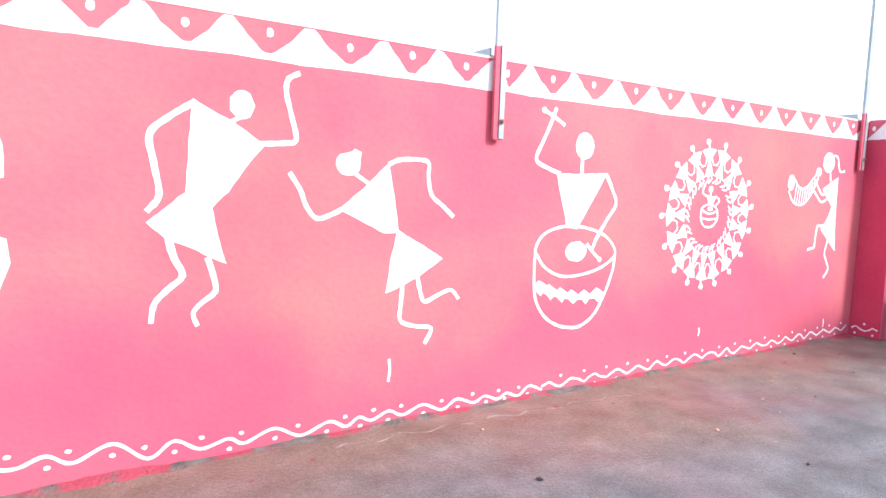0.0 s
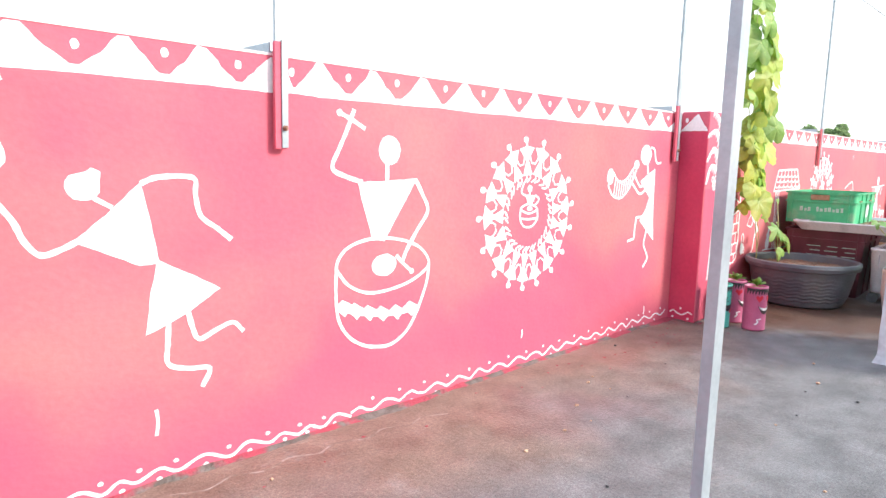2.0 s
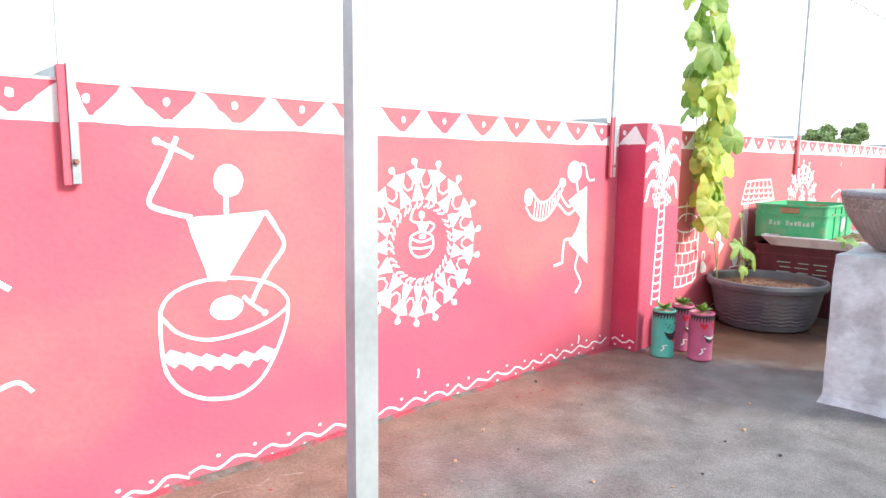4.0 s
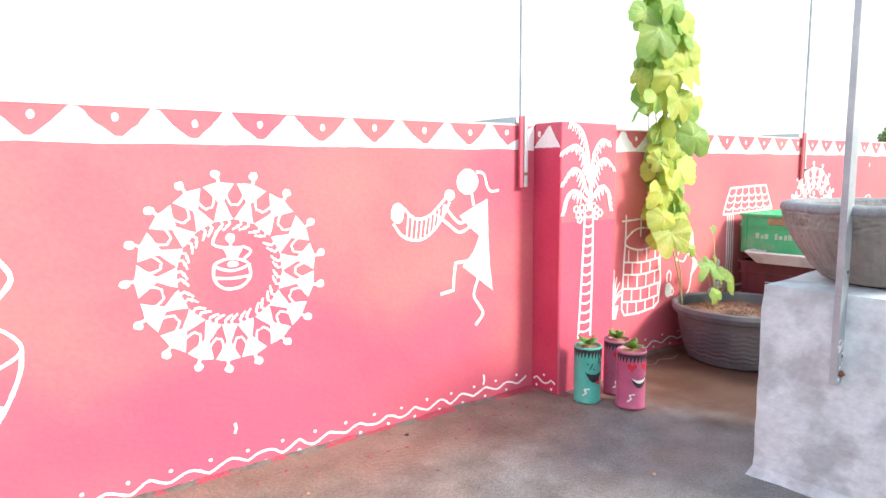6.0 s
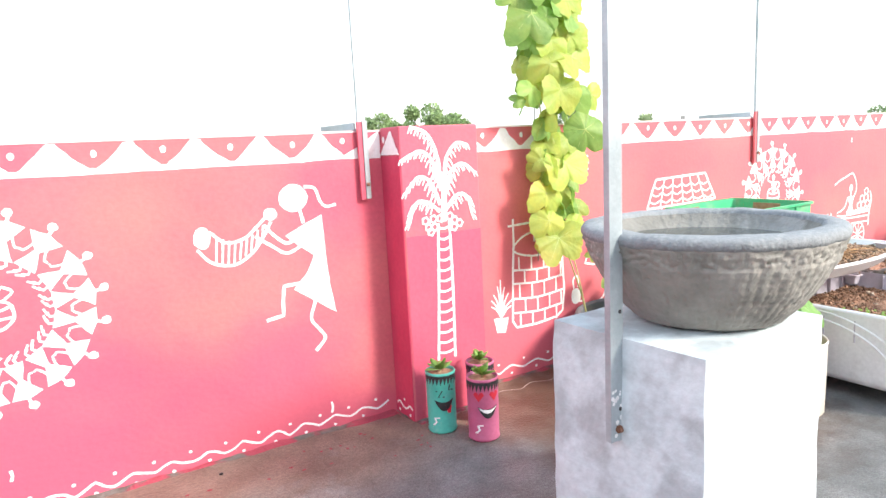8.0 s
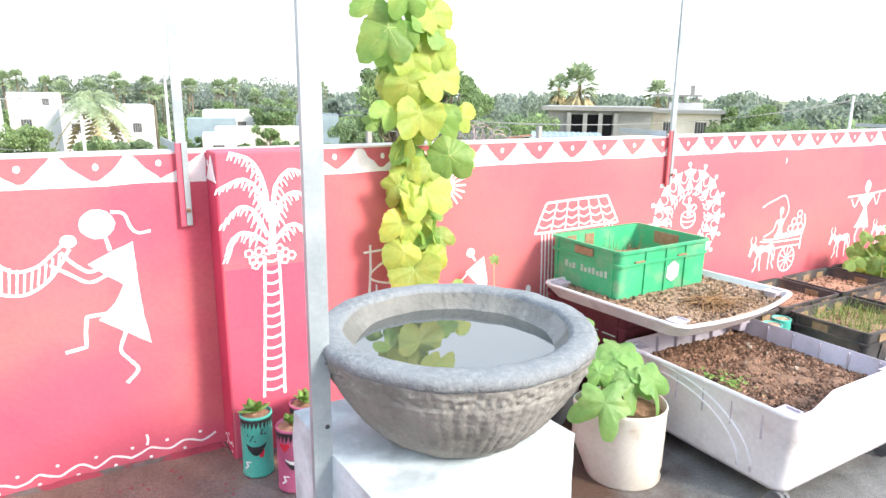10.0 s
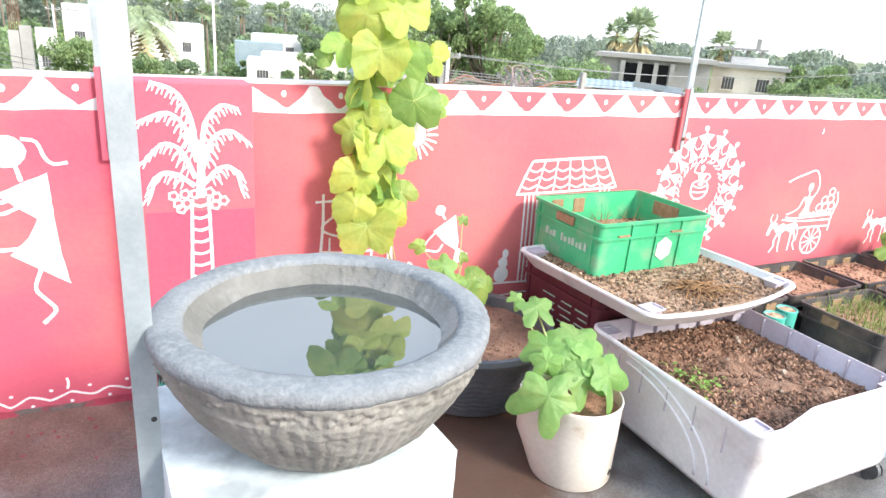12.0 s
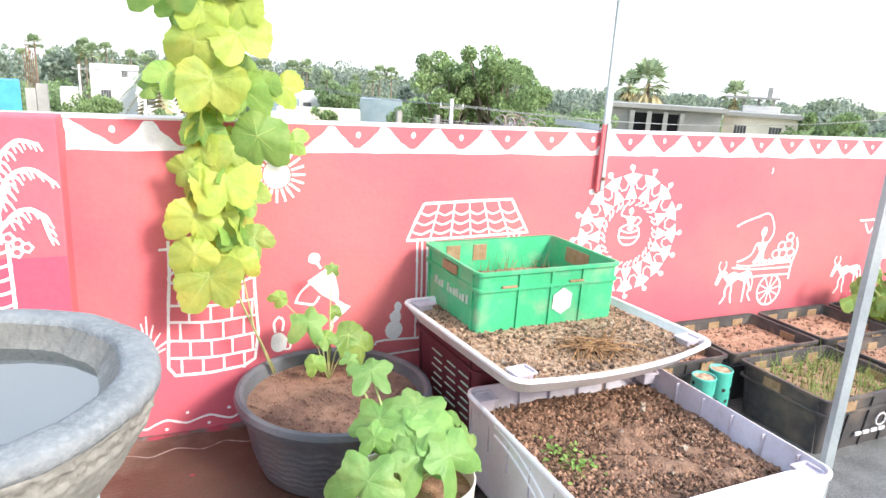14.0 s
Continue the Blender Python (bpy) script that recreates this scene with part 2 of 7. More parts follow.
LEAF_YELLOW = mat("yellow_green_leaf", (0.55, 0.64, 0.13), (0.45, 0.59, 0.13), 16, 0.5, 0.35, 55, (0.64, 0.64, 0.14), 7, (0.5, 0.7), trans=0.5, per_object=0.18)
LEAF_GREEN = mat("fresh_green_leaf", (0.24, 0.42, 0.10), (0.30, 0.48, 0.12), 16, 0.5, 0.35, 55, (0.40, 0.52, 0.13), 7, (0.52, 0.7), trans=0.48, per_object=0.2)
VEIN = mat("pale_leaf_vein", (0.50, 0.60, 0.18), (0.55, 0.63, 0.22), 20, 0.5, 0.1, 60, trans=0.3)
VEIN_DEEP = mat("green_leaf_vein", (0.30, 0.47, 0.17), (0.34, 0.50, 0.20), 20, 0.5, 0.1, 60, trans=0.3)
LEAF_DEEP = mat("deep_green_leaf", (0.21, 0.41, 0.11), (0.28, 0.48, 0.14), 16, 0.5, 0.35, 55, (0.38, 0.55, 0.18), 7, (0.55, 0.72), trans=0.42, per_object=0.2)
STEM = mat("pale_green_stem", (0.36, 0.42, 0.16), (0.45, 0.44, 0.22), 30, 0.6, 0.2, 90)
TWIG = mat("dry_straw", (0.17, 0.075, 0.03), (0.36, 0.20, 0.085), 30, 0.8, 0.3, 90, per_island=0.5)
GRASS = mat("grass_blades", (0.20, 0.33, 0.06), (0.34, 0.42, 0.12), 12, 0.6, 0.1, 60, trans=0.3, per_island=0.3)
# air haze is mixed into these two colours: paler leaves, greyer woods
FAR_LEAF = mat("hazed_distant_foliage", (0.25, 0.35, 0.16), (0.33, 0.43, 0.20), 0.35, 0.8, 0.0, 3.0, (0.26, 0.35, 0.20), 0.12, (0.45, 0.6), trans=0.5, per_island=0.35)
FAR_WOOD = mat("hazed_distant_woods", (0.25, 0.31, 0.23), (0.31, 0.36, 0.26), 0.06, 0.9, 0.0, 1.0, (0.33, 0.38, 0.33), 0.03, (0.45, 0.6), trans=0.5, per_island=0.3)
BARK = mat("grey_brown_bark", (0.16, 0.12, 0.09), (0.24, 0.19, 0.15), 6, 0.9, 0.6, 30)
PALM_DRY = mat("dry_palm_leaf", (0.42, 0.34, 0.18), (0.50, 0.42, 0.24), 2, 0.8, 0.1, 20, per_island=0.2)
EARTH = mat("dry_earth_and_scrub", (0.20, 0.21, 0.10), (0.32, 0.28, 0.20), 0.05, 0.95, 0.2, 2.0, (0.13, 0.19, 0.07), 0.015, (0.42, 0.58))
ROAD = mat("dusty_lane", (0.30, 0.28, 0.27), (0.36, 0.33, 0.31), 0.4, 0.9, 0.2, 6.0)
HOUSE_WHITE = mat("whitewashed_house_wall", (0.62, 0.61, 0.59), (0.70, 0.69, 0.68), 0.5, 0.85, 0.1, 6, (0.66, 0.63, 0.58), 0.3, (0.55, 0.7))
HOUSE_CREAM = mat("cream_house_wall", (0.70, 0.64, 0.53), (0.76, 0.71, 0.62), 0.5, 0.85, 0.1, 6, (0.55, 0.50, 0.42), 0.4, (0.55, 0.7))
HOUSE_GREY = mat("bare_concrete_wall", (0.30, 0.295, 0.28), (0.38, 0.37, 0.355), 0.6, 0.9, 0.2, 8)
DEEP_SHADE = mat("painted_porch_shade", (0.012, 0.012, 0.014), (0.022, 0.021, 0.021), 2, 0.9, 0.0, spec=0.1)
ROOM_SHADE = mat("painted_room_shade", (0.05, 0.055, 0.06), (0.08, 0.08, 0.085), 2, 0.4, 0.0)
SHEET_BLUE = mat("blue_roof_sheet", (0.21, 0.28, 0.325), (0.28, 0.35, 0.39), 0.8, 0.5, 0.1, 8)
TARP_BLUE = mat("bright_blue_sheet", (0.05, 0.30, 0.62), (0.07, 0.36, 0.70), 1.5, 0.6, 0.1, 8)
ROOF_BROWN = mat("weathered_roof_clutter", (0.16, 0.13, 0.11), (0.24, 0.20, 0.17), 1.2, 0.9, 0.3, 9, (0.26, 0.15, 0.11), 0.7, (0.5, 0.6))
CABLE = mat("grey_cable", (0.17, 0.18, 0.19), (0.25, 0.26, 0.27), 3, 0.6, 0.0)
PALM_GREEN = mat("grey_green_palm_fan", (0.33, 0.41, 0.24), (0.40, 0.47, 0.29), 1.5, 0.6, 0.0, 8, trans=0.4, per_island=0.25)
FADED_PRINT = mat("faded_print", (0.34, 0.52, 0.41), (0.46, 0.60, 0.51), 40, 0.7, 0.1, 90)
FLOOR_REFLECTION = mat("painted_floor_reflection", (0.38, 0.315, 0.28), (0.28, 0.225, 0.195), 25, 0.7, 0.2, 90, (0.19, 0.137, 0.107), 16, (0.46, 0.56))
WIRE_PINK = mat("faded_hose_plastic", (0.42, 0.28, 0.27), (0.5, 0.42, 0.40), 3, 0.6, 0.0)


def water_material():
    m = mat("still_water", (0.04, 0.05, 0.05), (0.055, 0.062, 0.06), 6, 0.03, 0.0)
    b = m.node_tree.nodes["Principled BSDF"]
    for link in list(b.inputs["Roughness"].links):
        m.node_tree.links.remove(link)
    b.inputs["Roughness"].default_value = 0.015
    b.inputs["IOR"].default_value = 3.0
    b.inputs["Specular IOR Level"].default_value = 0.6
    return m


WATER = water_material()

# ---- mesh helpers ----
RNG = random.Random(7)


def part(name, bm, material, parent=None, label="", smooth=False):
    """Links a bmesh as one mesh object, under a thing or part where one is given."""
    me = bpy.data.meshes.new(name)
    bm.to_mesh(me)
    bm.free()
    me.materials.append(material)
    if smooth:
        for p in me.polygons:
            p.use_smooth = True
    ob = new(name, me)
    ob.parent = parent
    if label:
        ob["label"] = label
    return ob


def raw(name, verts, faces, material, parent=None, label="", smooth=False):
    me = bpy.data.meshes.new(name)
    me.from_pydata([tuple(v) for v in verts], [], faces)
    me.materials.append(material)
    if smooth:
        for p in me.polygons:
            p.use_smooth = True
    ob = new(name, me)
    ob.parent = parent
    if label:
        ob["label"] = label
    return ob


def thing(name, m, label, category, group=""):
    """An empty at the thing's base; its parts hang under it."""
    e = new(name)
    e.empty_display_size = 0.1
    e.matrix_basis = m
    return tagged(e, label, category, group)


def box(bm, x0, x1, y0, y1, z0, z1, r=0.0):
    vs = [bm.verts.new((x, y, z)) for z in (z0, z1) for y in (y0, y1) for x in (x0, x1)]
    fs = [bm.faces.new([vs[i] for i in f]) for f in ((0, 2, 3, 1), (4, 5, 7, 6), (0, 1, 5, 4), (2, 6, 7, 3), (0, 4, 6, 2), (1, 3, 7, 5))]
    if r:
        es = list({e for f in fs for e in f.edges})
        bmesh.ops.bevel(bm, geom=es, offset=r, segments=2, affect="EDGES", profile=0.5)
    return bm


def boxed(*a, **k):
    return box(bmesh.new(), *a, **k)


def rrect(w, d, r, z, cx=0.0, cy=0.0, n=4, side=1):
    """A rounded rectangle's outline, counter-clockwise; side: pieces along each straight."""
    pts = []
    corners = ((w / 2 - r, d / 2 - r, 0), (-w / 2 + r, d / 2 - r, 90), (-w / 2 + r, -d / 2 + r, 180), (w / 2 - r, -d / 2 + r, 270))
    for k, (x, y, a) in enumerate(corners):
        for i in range(n + 1):
            t = radians(a + 90 * i / n)
            pts.append(Vector((cx + x + r * math.cos(t), cy + y + r * math.sin(t), z)))
        nx, ny, na = corners[(k + 1) % 4]
        b = Vector((cx + nx + r * math.cos(radians(na if na else 360)), cy + ny + r * math.sin(radians(na)), z))
        a0 = pts[-1].copy()
        for i in range(1, side):
            pts.append(a0.lerp(b, i / side))
    return pts


def circle(r, z, n=48, cx=0.0, cy=0.0):
    return [Vector((cx + r * math.cos(2 * math.pi * i / n), cy + r * math.sin(2 * math.pi * i / n), z)) for i in range(n)]


def loft(bm, loops, cap0=False, cap1=False):
    rows = [[bm.verts.new(p) for p in loop] for loop in loops]
    n = len(rows[0])
    for a, b in zip(rows, rows[1:]):
        for i in range(n):
            bm.faces.new((a[i], a[(i + 1) % n], b[(i + 1) % n], b[i]))
    if cap0:
        bm.faces.new(rows[0][::-1])
    if cap1:
        bm.faces.new(rows[-1])
    return bm


def tube(bm, pts, r0, r1=None, n=6):
    """A round rod along points, tapering from r0 to r1."""
    pts = [Vector(p) for p in pts]
    r1 = r0 if r1 is None else r1
    rows = []
    for i, p in enumerate(pts):
        d = (pts[min(i + 1, len(pts) - 1)] - pts[max(i - 1, 0)]).normalized()
        s = d.orthogonal().normalized() if i == 0 else (side - d * side.dot(d)).normalized()
        side, u = s, d.cross(s)
        r = r0 + (r1 - r0) * i / max(1, len(pts) - 1)
        rows.append([bm.verts.new(p + (s * math.cos(2 * math.pi * k / n) + u * math.sin(2 * math.pi * k / n)) * r) for k in range(n)])
    for a, b in zip(rows, rows[1:]):
        for k in range(n):
            bm.faces.new((a[k], a[(k + 1) % n], b[(k + 1) % n], b[k]))
    bm.faces.new(rows[0][::-1])
    bm.faces.new(rows[-1])
    return bm


def smooth_line(pts, step=0.012, closed=False):
    """A curve through the points, cut into short pieces."""
    pts = [Vector((p[0], p[1])) for p in pts]
    n = len(pts)
    out = []
    for i in range(n if closed else n - 1):
        p0 = pts[(i - 1) % n] if closed or i > 0 else pts[0] * 2 - pts[1]
        p1, p2 = pts[i], pts[(i + 1) % n]
        p3 = pts[(i + 2) % n] if closed or i + 2 < n else p2 * 2 - p1
        k = max(1, int((p2 - p1).length / step))
        for j in range(k):
            t = j / k
            out.append(0.5 * ((2 * p1) + (p2 - p0) * t + (2 * p0 - 5 * p1 + 4 * p2 - p3) * t * t + (3 * p1 - p0 - 3 * p2 + p3) * t ** 3))
    if not closed:
        out.append(pts[-1])
    return out


class Mural:
    """Brushwork on a flat face: each mark is a slightly raised patch of paint. place(u, v, h) gives the point h metres proud of it."""

    def __init__(self, place, lift=0.0016):
        self.bm, self.place, self.h, self.lift = bmesh.new(), place, 0.0, lift

    def rise(self):
        self.h = (self.h + 0.00006) % 0.0015
        return self.lift * 0.6 + self.h

    def poly(self, pts, rough=0.003, round_off=False):
        pts = [Vector((p[0], p[1])) for p in pts]
        fine = []
        if round_off:
            fine = smooth_line(pts, closed=True)
        else:
            for a, b in zip(pts, pts[1:] + pts[:1]):
                k = max(1, int((b - a).length / 0.02))
                fine += [a.lerp(b, j / k) for j in range(k)]
        fine = [p + Vector((RNG.uniform(-rough, rough), RNG.uniform(-rough, rough))) * 0.5 for p in fine]
        h = self.rise()
        top = [self.bm.verts.new(self.place(p.x, p.y, h)) for p in fine]
        low = [self.bm.verts.new(self.place(p.x, p.y, -0.001)) for p in fine]
        n = len(fine)
        self.bm.faces.new(top)
        for i in range(n):
            self.bm.faces.new((top[i], low[i], low[(i + 1) % n], top[(i + 1) % n]))
        return self

    def line(self, pts, w, curve=True, closed=False, w1=None):
        """A brush stroke of width w (w1 at its end)."""
        ps = smooth_line(pts, closed=closed) if curve else [Vector((p[0], p[1])) for p in pts]
        if not curve:
            dense = []
            for a, b in zip(ps, ps[1:]):
                k = max(1, int((b - a).length / 0.015))
                dense += [a.lerp(b, j / k) for j in range(k)]
            ps = dense + [ps[-1]]
        n = len(ps)
        w1 = w if w1 is None else w1
        h = self.rise()
        L, R = [], []
        for i, p in enumerate(ps):
            if closed:
                d = ps[(i + 1) % n] - ps[i - 1]
            else:
                d = ps[min(i + 1, n - 1)] - ps[max(i - 1, 0)]
            d = d.normalized() if d.length else Vector((1, 0))
            o = Vector((-d.y, d.x)) * (w + (w1 - w) * i / max(1, n - 1)) * 0.5 * RNG.uniform(0.86, 1.14)
            L.append(p + o)
            R.append(p - o)
        tl = [self.bm.verts.new(self.place(p.x, p.y, h)) for p in L]
        tr = [self.bm.verts.new(self.place(p.x, p.y, h)) for p in R]
        bl = [self.bm.verts.new(self.place(p.x, p.y, -0.001)) for p in L]
        br = [self.bm.verts.new(self.place(p.x, p.y, -0.001)) for p in R]
        for i in range(n if closed else n - 1):
            j = (i + 1) % n
            self.bm.faces.new((tr[i], tr[j], tl[j], tl[i]))
            self.bm.faces.new((tl[i], tl[j], bl[j], bl[i]))
            self.bm.faces.new((tr[j], tr[i], br[i], br[j]))
        return self

    def dot(self, u, v, ru, rv=None, n=14):
        rv = ru if rv is None else rv
        return self.poly([(u + ru * math.cos(2 * math.pi * i / n), v + rv * math.sin(2 * math.pi * i / n)) for i in range(n)], rough=min(0.004, ru * 0.25))

    def done(self, name, material, parent, label=""):
        bmesh.ops.recalc_face_normals(self.bm, faces=self.bm.faces)
        return part(name, self.bm, material, parent, label)


# ---- the terrace ----
WALL_Y, TOP, BAND = 1.91, 1.288, 1.18
PIL = (4.25, 4.645, 1.735)
PIL_2 = (9.92, 10.32, 1.735)

floor = tagged(part("floor", boxed(-3.0, 13.0, -5.0, 2.10, -0.15, 0.0), CONCRETE), "grey concrete terrace floor with damp reddish brown stains", "floor", kind="structure")
wall_north = tagged(part("wall_north", boxed(-3.0, 13.0, WALL_Y, WALL_Y + 0.15, 0.001, TOP), PINK), "pink limewashed parapet wall with white folk mural", "wall", kind="structure")
for k, (n, b) in enumerate((("wall_south", (-3.0, 13.0, -5.15, -5.0)), ("wall_west", (-3.15, -3.0, -5.15, 2.06)), ("wall_east", (13.0, 13.15, -5.15, 2.06)))):
    tagged(part(n, boxed(*b, -0.15, TOP), PINK), "plain pink limewashed parapet wall", "wall", kind="structure")
tagged(part("coping", boxed(-3.0, 13.0, WALL_Y - 0.002, WALL_Y + 0.152, TOP, TOP + 0.008), COPING), "pale top of the parapet", "coping", kind="structure")
tagged(part("building_body", boxed(-3.0, 13.0, -5.0, 2.06, -6.6, -0.151), HOUSE_CREAM), "plain plastered house body below the terrace", "building", kind="structure")


def pilaster(name, p):
    bm = bmesh.new()
    box(bm, p[0], p[1], p[2], WALL_Y - 0.001, 0.001, 1.302, 0.006)
    for v in bm.verts:
        v.co.z += 0.0015 * noise.noise(v.co * 6)
    return tagged(part(name, bm, PINK), "pink limewashed masonry pilaster with a painted white palm", "pilaster", kind="structure")


pil_a = pilaster("pilaster_1", PIL)
pil_b = pilaster("pilaster_2", PIL_2)
for p, b in ((pil_a, PIL), (pil_b, PIL_2)):
    part("low_wash", boxed(b[0] + 0.008, b[1] - 0.002, b[2] - 0.0012, b[2] + 0.004, 0.01, 0.835), PINK_LOW, p, "magenta lower coat of the pilaster")
    # shade of the left side face, painted on as a thin deeper pink sheet
    part("side_wash", boxed(b[0] - 0.003, b[0], b[2] + 0.004, WALL_Y - 0.002, 0.004, 1.18), PINK_SHADE, p, "side face painted deeper pink for its shade")

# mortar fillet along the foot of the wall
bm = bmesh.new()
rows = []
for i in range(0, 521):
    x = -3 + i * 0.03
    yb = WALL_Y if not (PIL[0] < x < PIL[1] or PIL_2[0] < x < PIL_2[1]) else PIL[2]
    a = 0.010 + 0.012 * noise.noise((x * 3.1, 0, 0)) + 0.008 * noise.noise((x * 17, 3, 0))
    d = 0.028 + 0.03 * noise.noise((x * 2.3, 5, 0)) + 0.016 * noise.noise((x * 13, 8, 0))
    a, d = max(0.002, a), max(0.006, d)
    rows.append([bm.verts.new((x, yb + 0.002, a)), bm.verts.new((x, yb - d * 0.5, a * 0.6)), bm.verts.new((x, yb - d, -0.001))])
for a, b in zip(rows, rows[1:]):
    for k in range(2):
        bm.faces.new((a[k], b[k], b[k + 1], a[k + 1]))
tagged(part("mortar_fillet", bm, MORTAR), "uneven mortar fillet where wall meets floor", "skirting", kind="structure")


def on_wall(u, v, h):
    return Vector((u, WALL_Y - h, v))


def on_pil(u, v, h):
    return Vector((u, PIL[2] - 0.0014 - h, v))


def on_side(u, v, h):
    return Vector((PIL[0] - 0.003 - h, WALL_Y - u, v))


def on_pil2(u, v, h):
    return Vector((u, PIL_2[2] - h, v))


def on_side2(u, v, h):
    return Vector((PIL_2[0] - 0.003 - h, WALL_Y - u, v))


# border of white triangles under the coping; the red gaps between them point down at the tips
def border(x0, x1, tips, parent):
    ends = [x0] + [t for t in tips if x0 < t < x1] + [x1]
    for k, (a, b) in enumerate(zip(ends, ends[1:])):
        low = BAND + 0.010 + RNG.uniform(-0.003, 0.004)
        c = (a + b) / 2 + RNG.uniform(-0.008, 0.008)
        if k == 0:
            pts = [(a, low), (b, low), (a + 0.012, TOP - 0.004), (a, TOP - 0.003)]
        elif k == len(ends) - 2:
            pts = [(a, low), (b, low), (b, TOP - 0.003), (b - 0.012, TOP - 0.004)]
        else:
            q, h = (b - a) * 0.06, TOP - low
            pts = [(a + 0.004, low), (b - 0.004, low), (c + (b - a) * 0.24, low + h * 0.48), (c + q, TOP - 0.004), (c - q, TOP - 0.003), (c - (b - a) * 0.24, low + h * 0.48)]
        if b - a > 0.02:
            Mural(on_wall, 0.002).poly(pts, 0.006).done("painted_triangle", WHITE, parent)
        if k:
            Mural(on_wall).dot(a + RNG.uniform(-0.010, 0.010), 1.250 + RNG.uniform(-0.006, 0.006), 0.011, 0.014, 9).done("painted_dot", WHITE, parent)
    m = Mural(on_wall, 0.0012)
    n = int((x1 - x0) / 0.03)
    top = [(x0 + (x1 - x0) * i / n, BAND + 0.0165 + 0.004 * noise.noise((i * 0.4, 1, 0))) for i in range(n + 1)]
    low = [(x0 + (x1 - x0) * i / n, BAND - 0.004 + 0.006 * noise.noise((x0 + i * 0.13, 2, 0)) + 0.003 * noise.noise((x0 + i * 0.6, 6, 0))) for i in range(n + 1)]
    h = m.rise()
    for i in range(n):
        m.bm.faces.new([m.bm.verts.new(on_wall(*p, h)) for p in (low[i], low[i + 1], top[i + 1], top[i])])
    m.done("painted_band", WHITE, parent, "white painted band")


border(-0.7, 1.44, (-0.55, -0.31, -0.07, 0.161, 0.386, 0.613, 0.870, 1.096, 1.322), wall_north)
border(1.462, 4.245, (1.509, 1.727, 1.951, 2.189, 2.428, 2.662, 2.888, 3.128, 3.357, 3.605, 3.845, 4.08), wall_north)
border(4.65, 9.915, (4.808, 5.028, 5.25, 5.48, 5.71, 5.961, 6.198, 6.428, 6.665, 6.913, 7.145, 7.375, 7.612, 7.849, 8.084, 8.325, 8.568, 8.815, 9.06, 9.30, 9.54, 9.78), wall_north)
border(10.33, 12.9, [10.45 + 0.24 * k for k in range(10)], wall_north)
for place, pp in ((on_side, pil_a), (on_side2, pil_b)):
    Mural(place, 0.002).poly([(0.0, 1.185), (0.17, 1.185), (0.105, 1.285), (0.095, 1.285)]).done("painted_triangle", WHITE, pp)
    Mural(place, 0.002).dot(0.035, 1.25, 0.01, 0.014).done("painted_dot", WHITE, pp)


def wave(place, x0, x1, parent, z=0.05, step=0.165):
    pts, dots = [], []
    n = int((x1 - x0) / (step / 4))
    for i in range(n + 1):
        x = x0 + i * step / 4 + RNG.uniform(-0.008, 0.008)
        zz = z if not callable(z) else z(x)
        pts.append((x, zz + 0.0135 * math.sin(i * math.pi / 2) + RNG.uniform(-0.004, 0.004)))
    m = Mural(place).line(pts, 0.009)
    m.done("painted_wave", WHITE, parent, "white painted wavy line")
    for i in range(int((x1 - x0) / (step / 2))):
        up = i % 2
        x = x0 + (i + 0.5) * step / 2
        Mural(place).dot(x, (z if not callable(z) else z(x)) + (-0.028 if not up else 0.032) + RNG.uniform(-0.004, 0.004), 0.0075, 0.0065, 8).done("painted_dot", WHITE, parent)


# the hand-drawn start of the wave, crest by trough
SWING = [(-0.80, 0.085), (-0.70, 0.06), (-0.59, 0.09), (-0.48, 0.06), (-0.36, 0.095), (-0.25, 0.065), (-0.15, 0.095), (-0.042, 0.071), (0.032, 0.091), (0.093, 0.06), (0.19, 0.094), (0.278, 0.034), (0.347, 0.072), (0.42, 0.034), (0.501, 0.05), (0.547, 0.027), (0.64, 0.056),
         (0.727, 0.018), (0.823, 0.046), (0.884, 0.019), (0.931, 0.043), (0.978, 0.024), (1.045, 0.046), (1.099, 0.022), (1.182, 0.046), (1.265, 0.014), (1.329, 0.044), (1.407, 0.018),
         (1.457, 0.036), (1.52, 0.014), (1.564, 0.032), (1.622, 0.012), (1.678, 0.044), (1.746, 0.018)]
Mural(on_wall).line(SWING, 0.010).done("painted_wave", WHITE, wall_north, "white painted wavy line")
for k, (x, z) in enumerate(SWING[1:-1]):
    up = z > SWING[k][1]
    Mural(on_wall).dot(x + RNG.uniform(-0.01, 0.01), max(0.012, z + (-0.032 if up else 0.034)), 0.0085, 0.0065, 8).done("painted_dot", WHITE, wall_north)
wave(on_wall, 1.746, 4.23, wall_north, lambda x: float(np.interp(x, (1.7, 2.2, 3.0, 4.2), (0.030, 0.033, 0.036, 0.048))), 0.135)
wave(on_wall, 4.72, 9.8, wall_north, 0.055)
wave(on_side, 0.01, 0.17, pil_a, 0.05, 0.1)

# the wall wave's reflection in the floor, painted as a pale broken line
for x0, x1 in ((0.80, 2.10), (4.72, 5.35)):
    m = Mural(lambda u, v, h: Vector((u, v, h)), 0.0006)
    n = int((x1 - x0) / 0.047)
    m.line([(x0 + 0.047 * i, (1.80 - 0.065 * (i / n) ** 2 if x0 < 2 else 1.775) + 0.018 * math.sin(i * math.pi / 2) + RNG.uniform(-0.004, 0.004)) for i in range(n + 1)], 0.0065)
    m.done("worn_wave", FLOOR_REFLECTION, floor, "pale wavy line painted as the reflection of the wall wave")

# ---- the mural's figures (metres along and up the wall) ----
def painted(name, draw, parent=None, place=on_wall, label=""):
    m = Mural(place)
    draw(m)
    return m.done(name, WHITE, parent or wall_north, label)


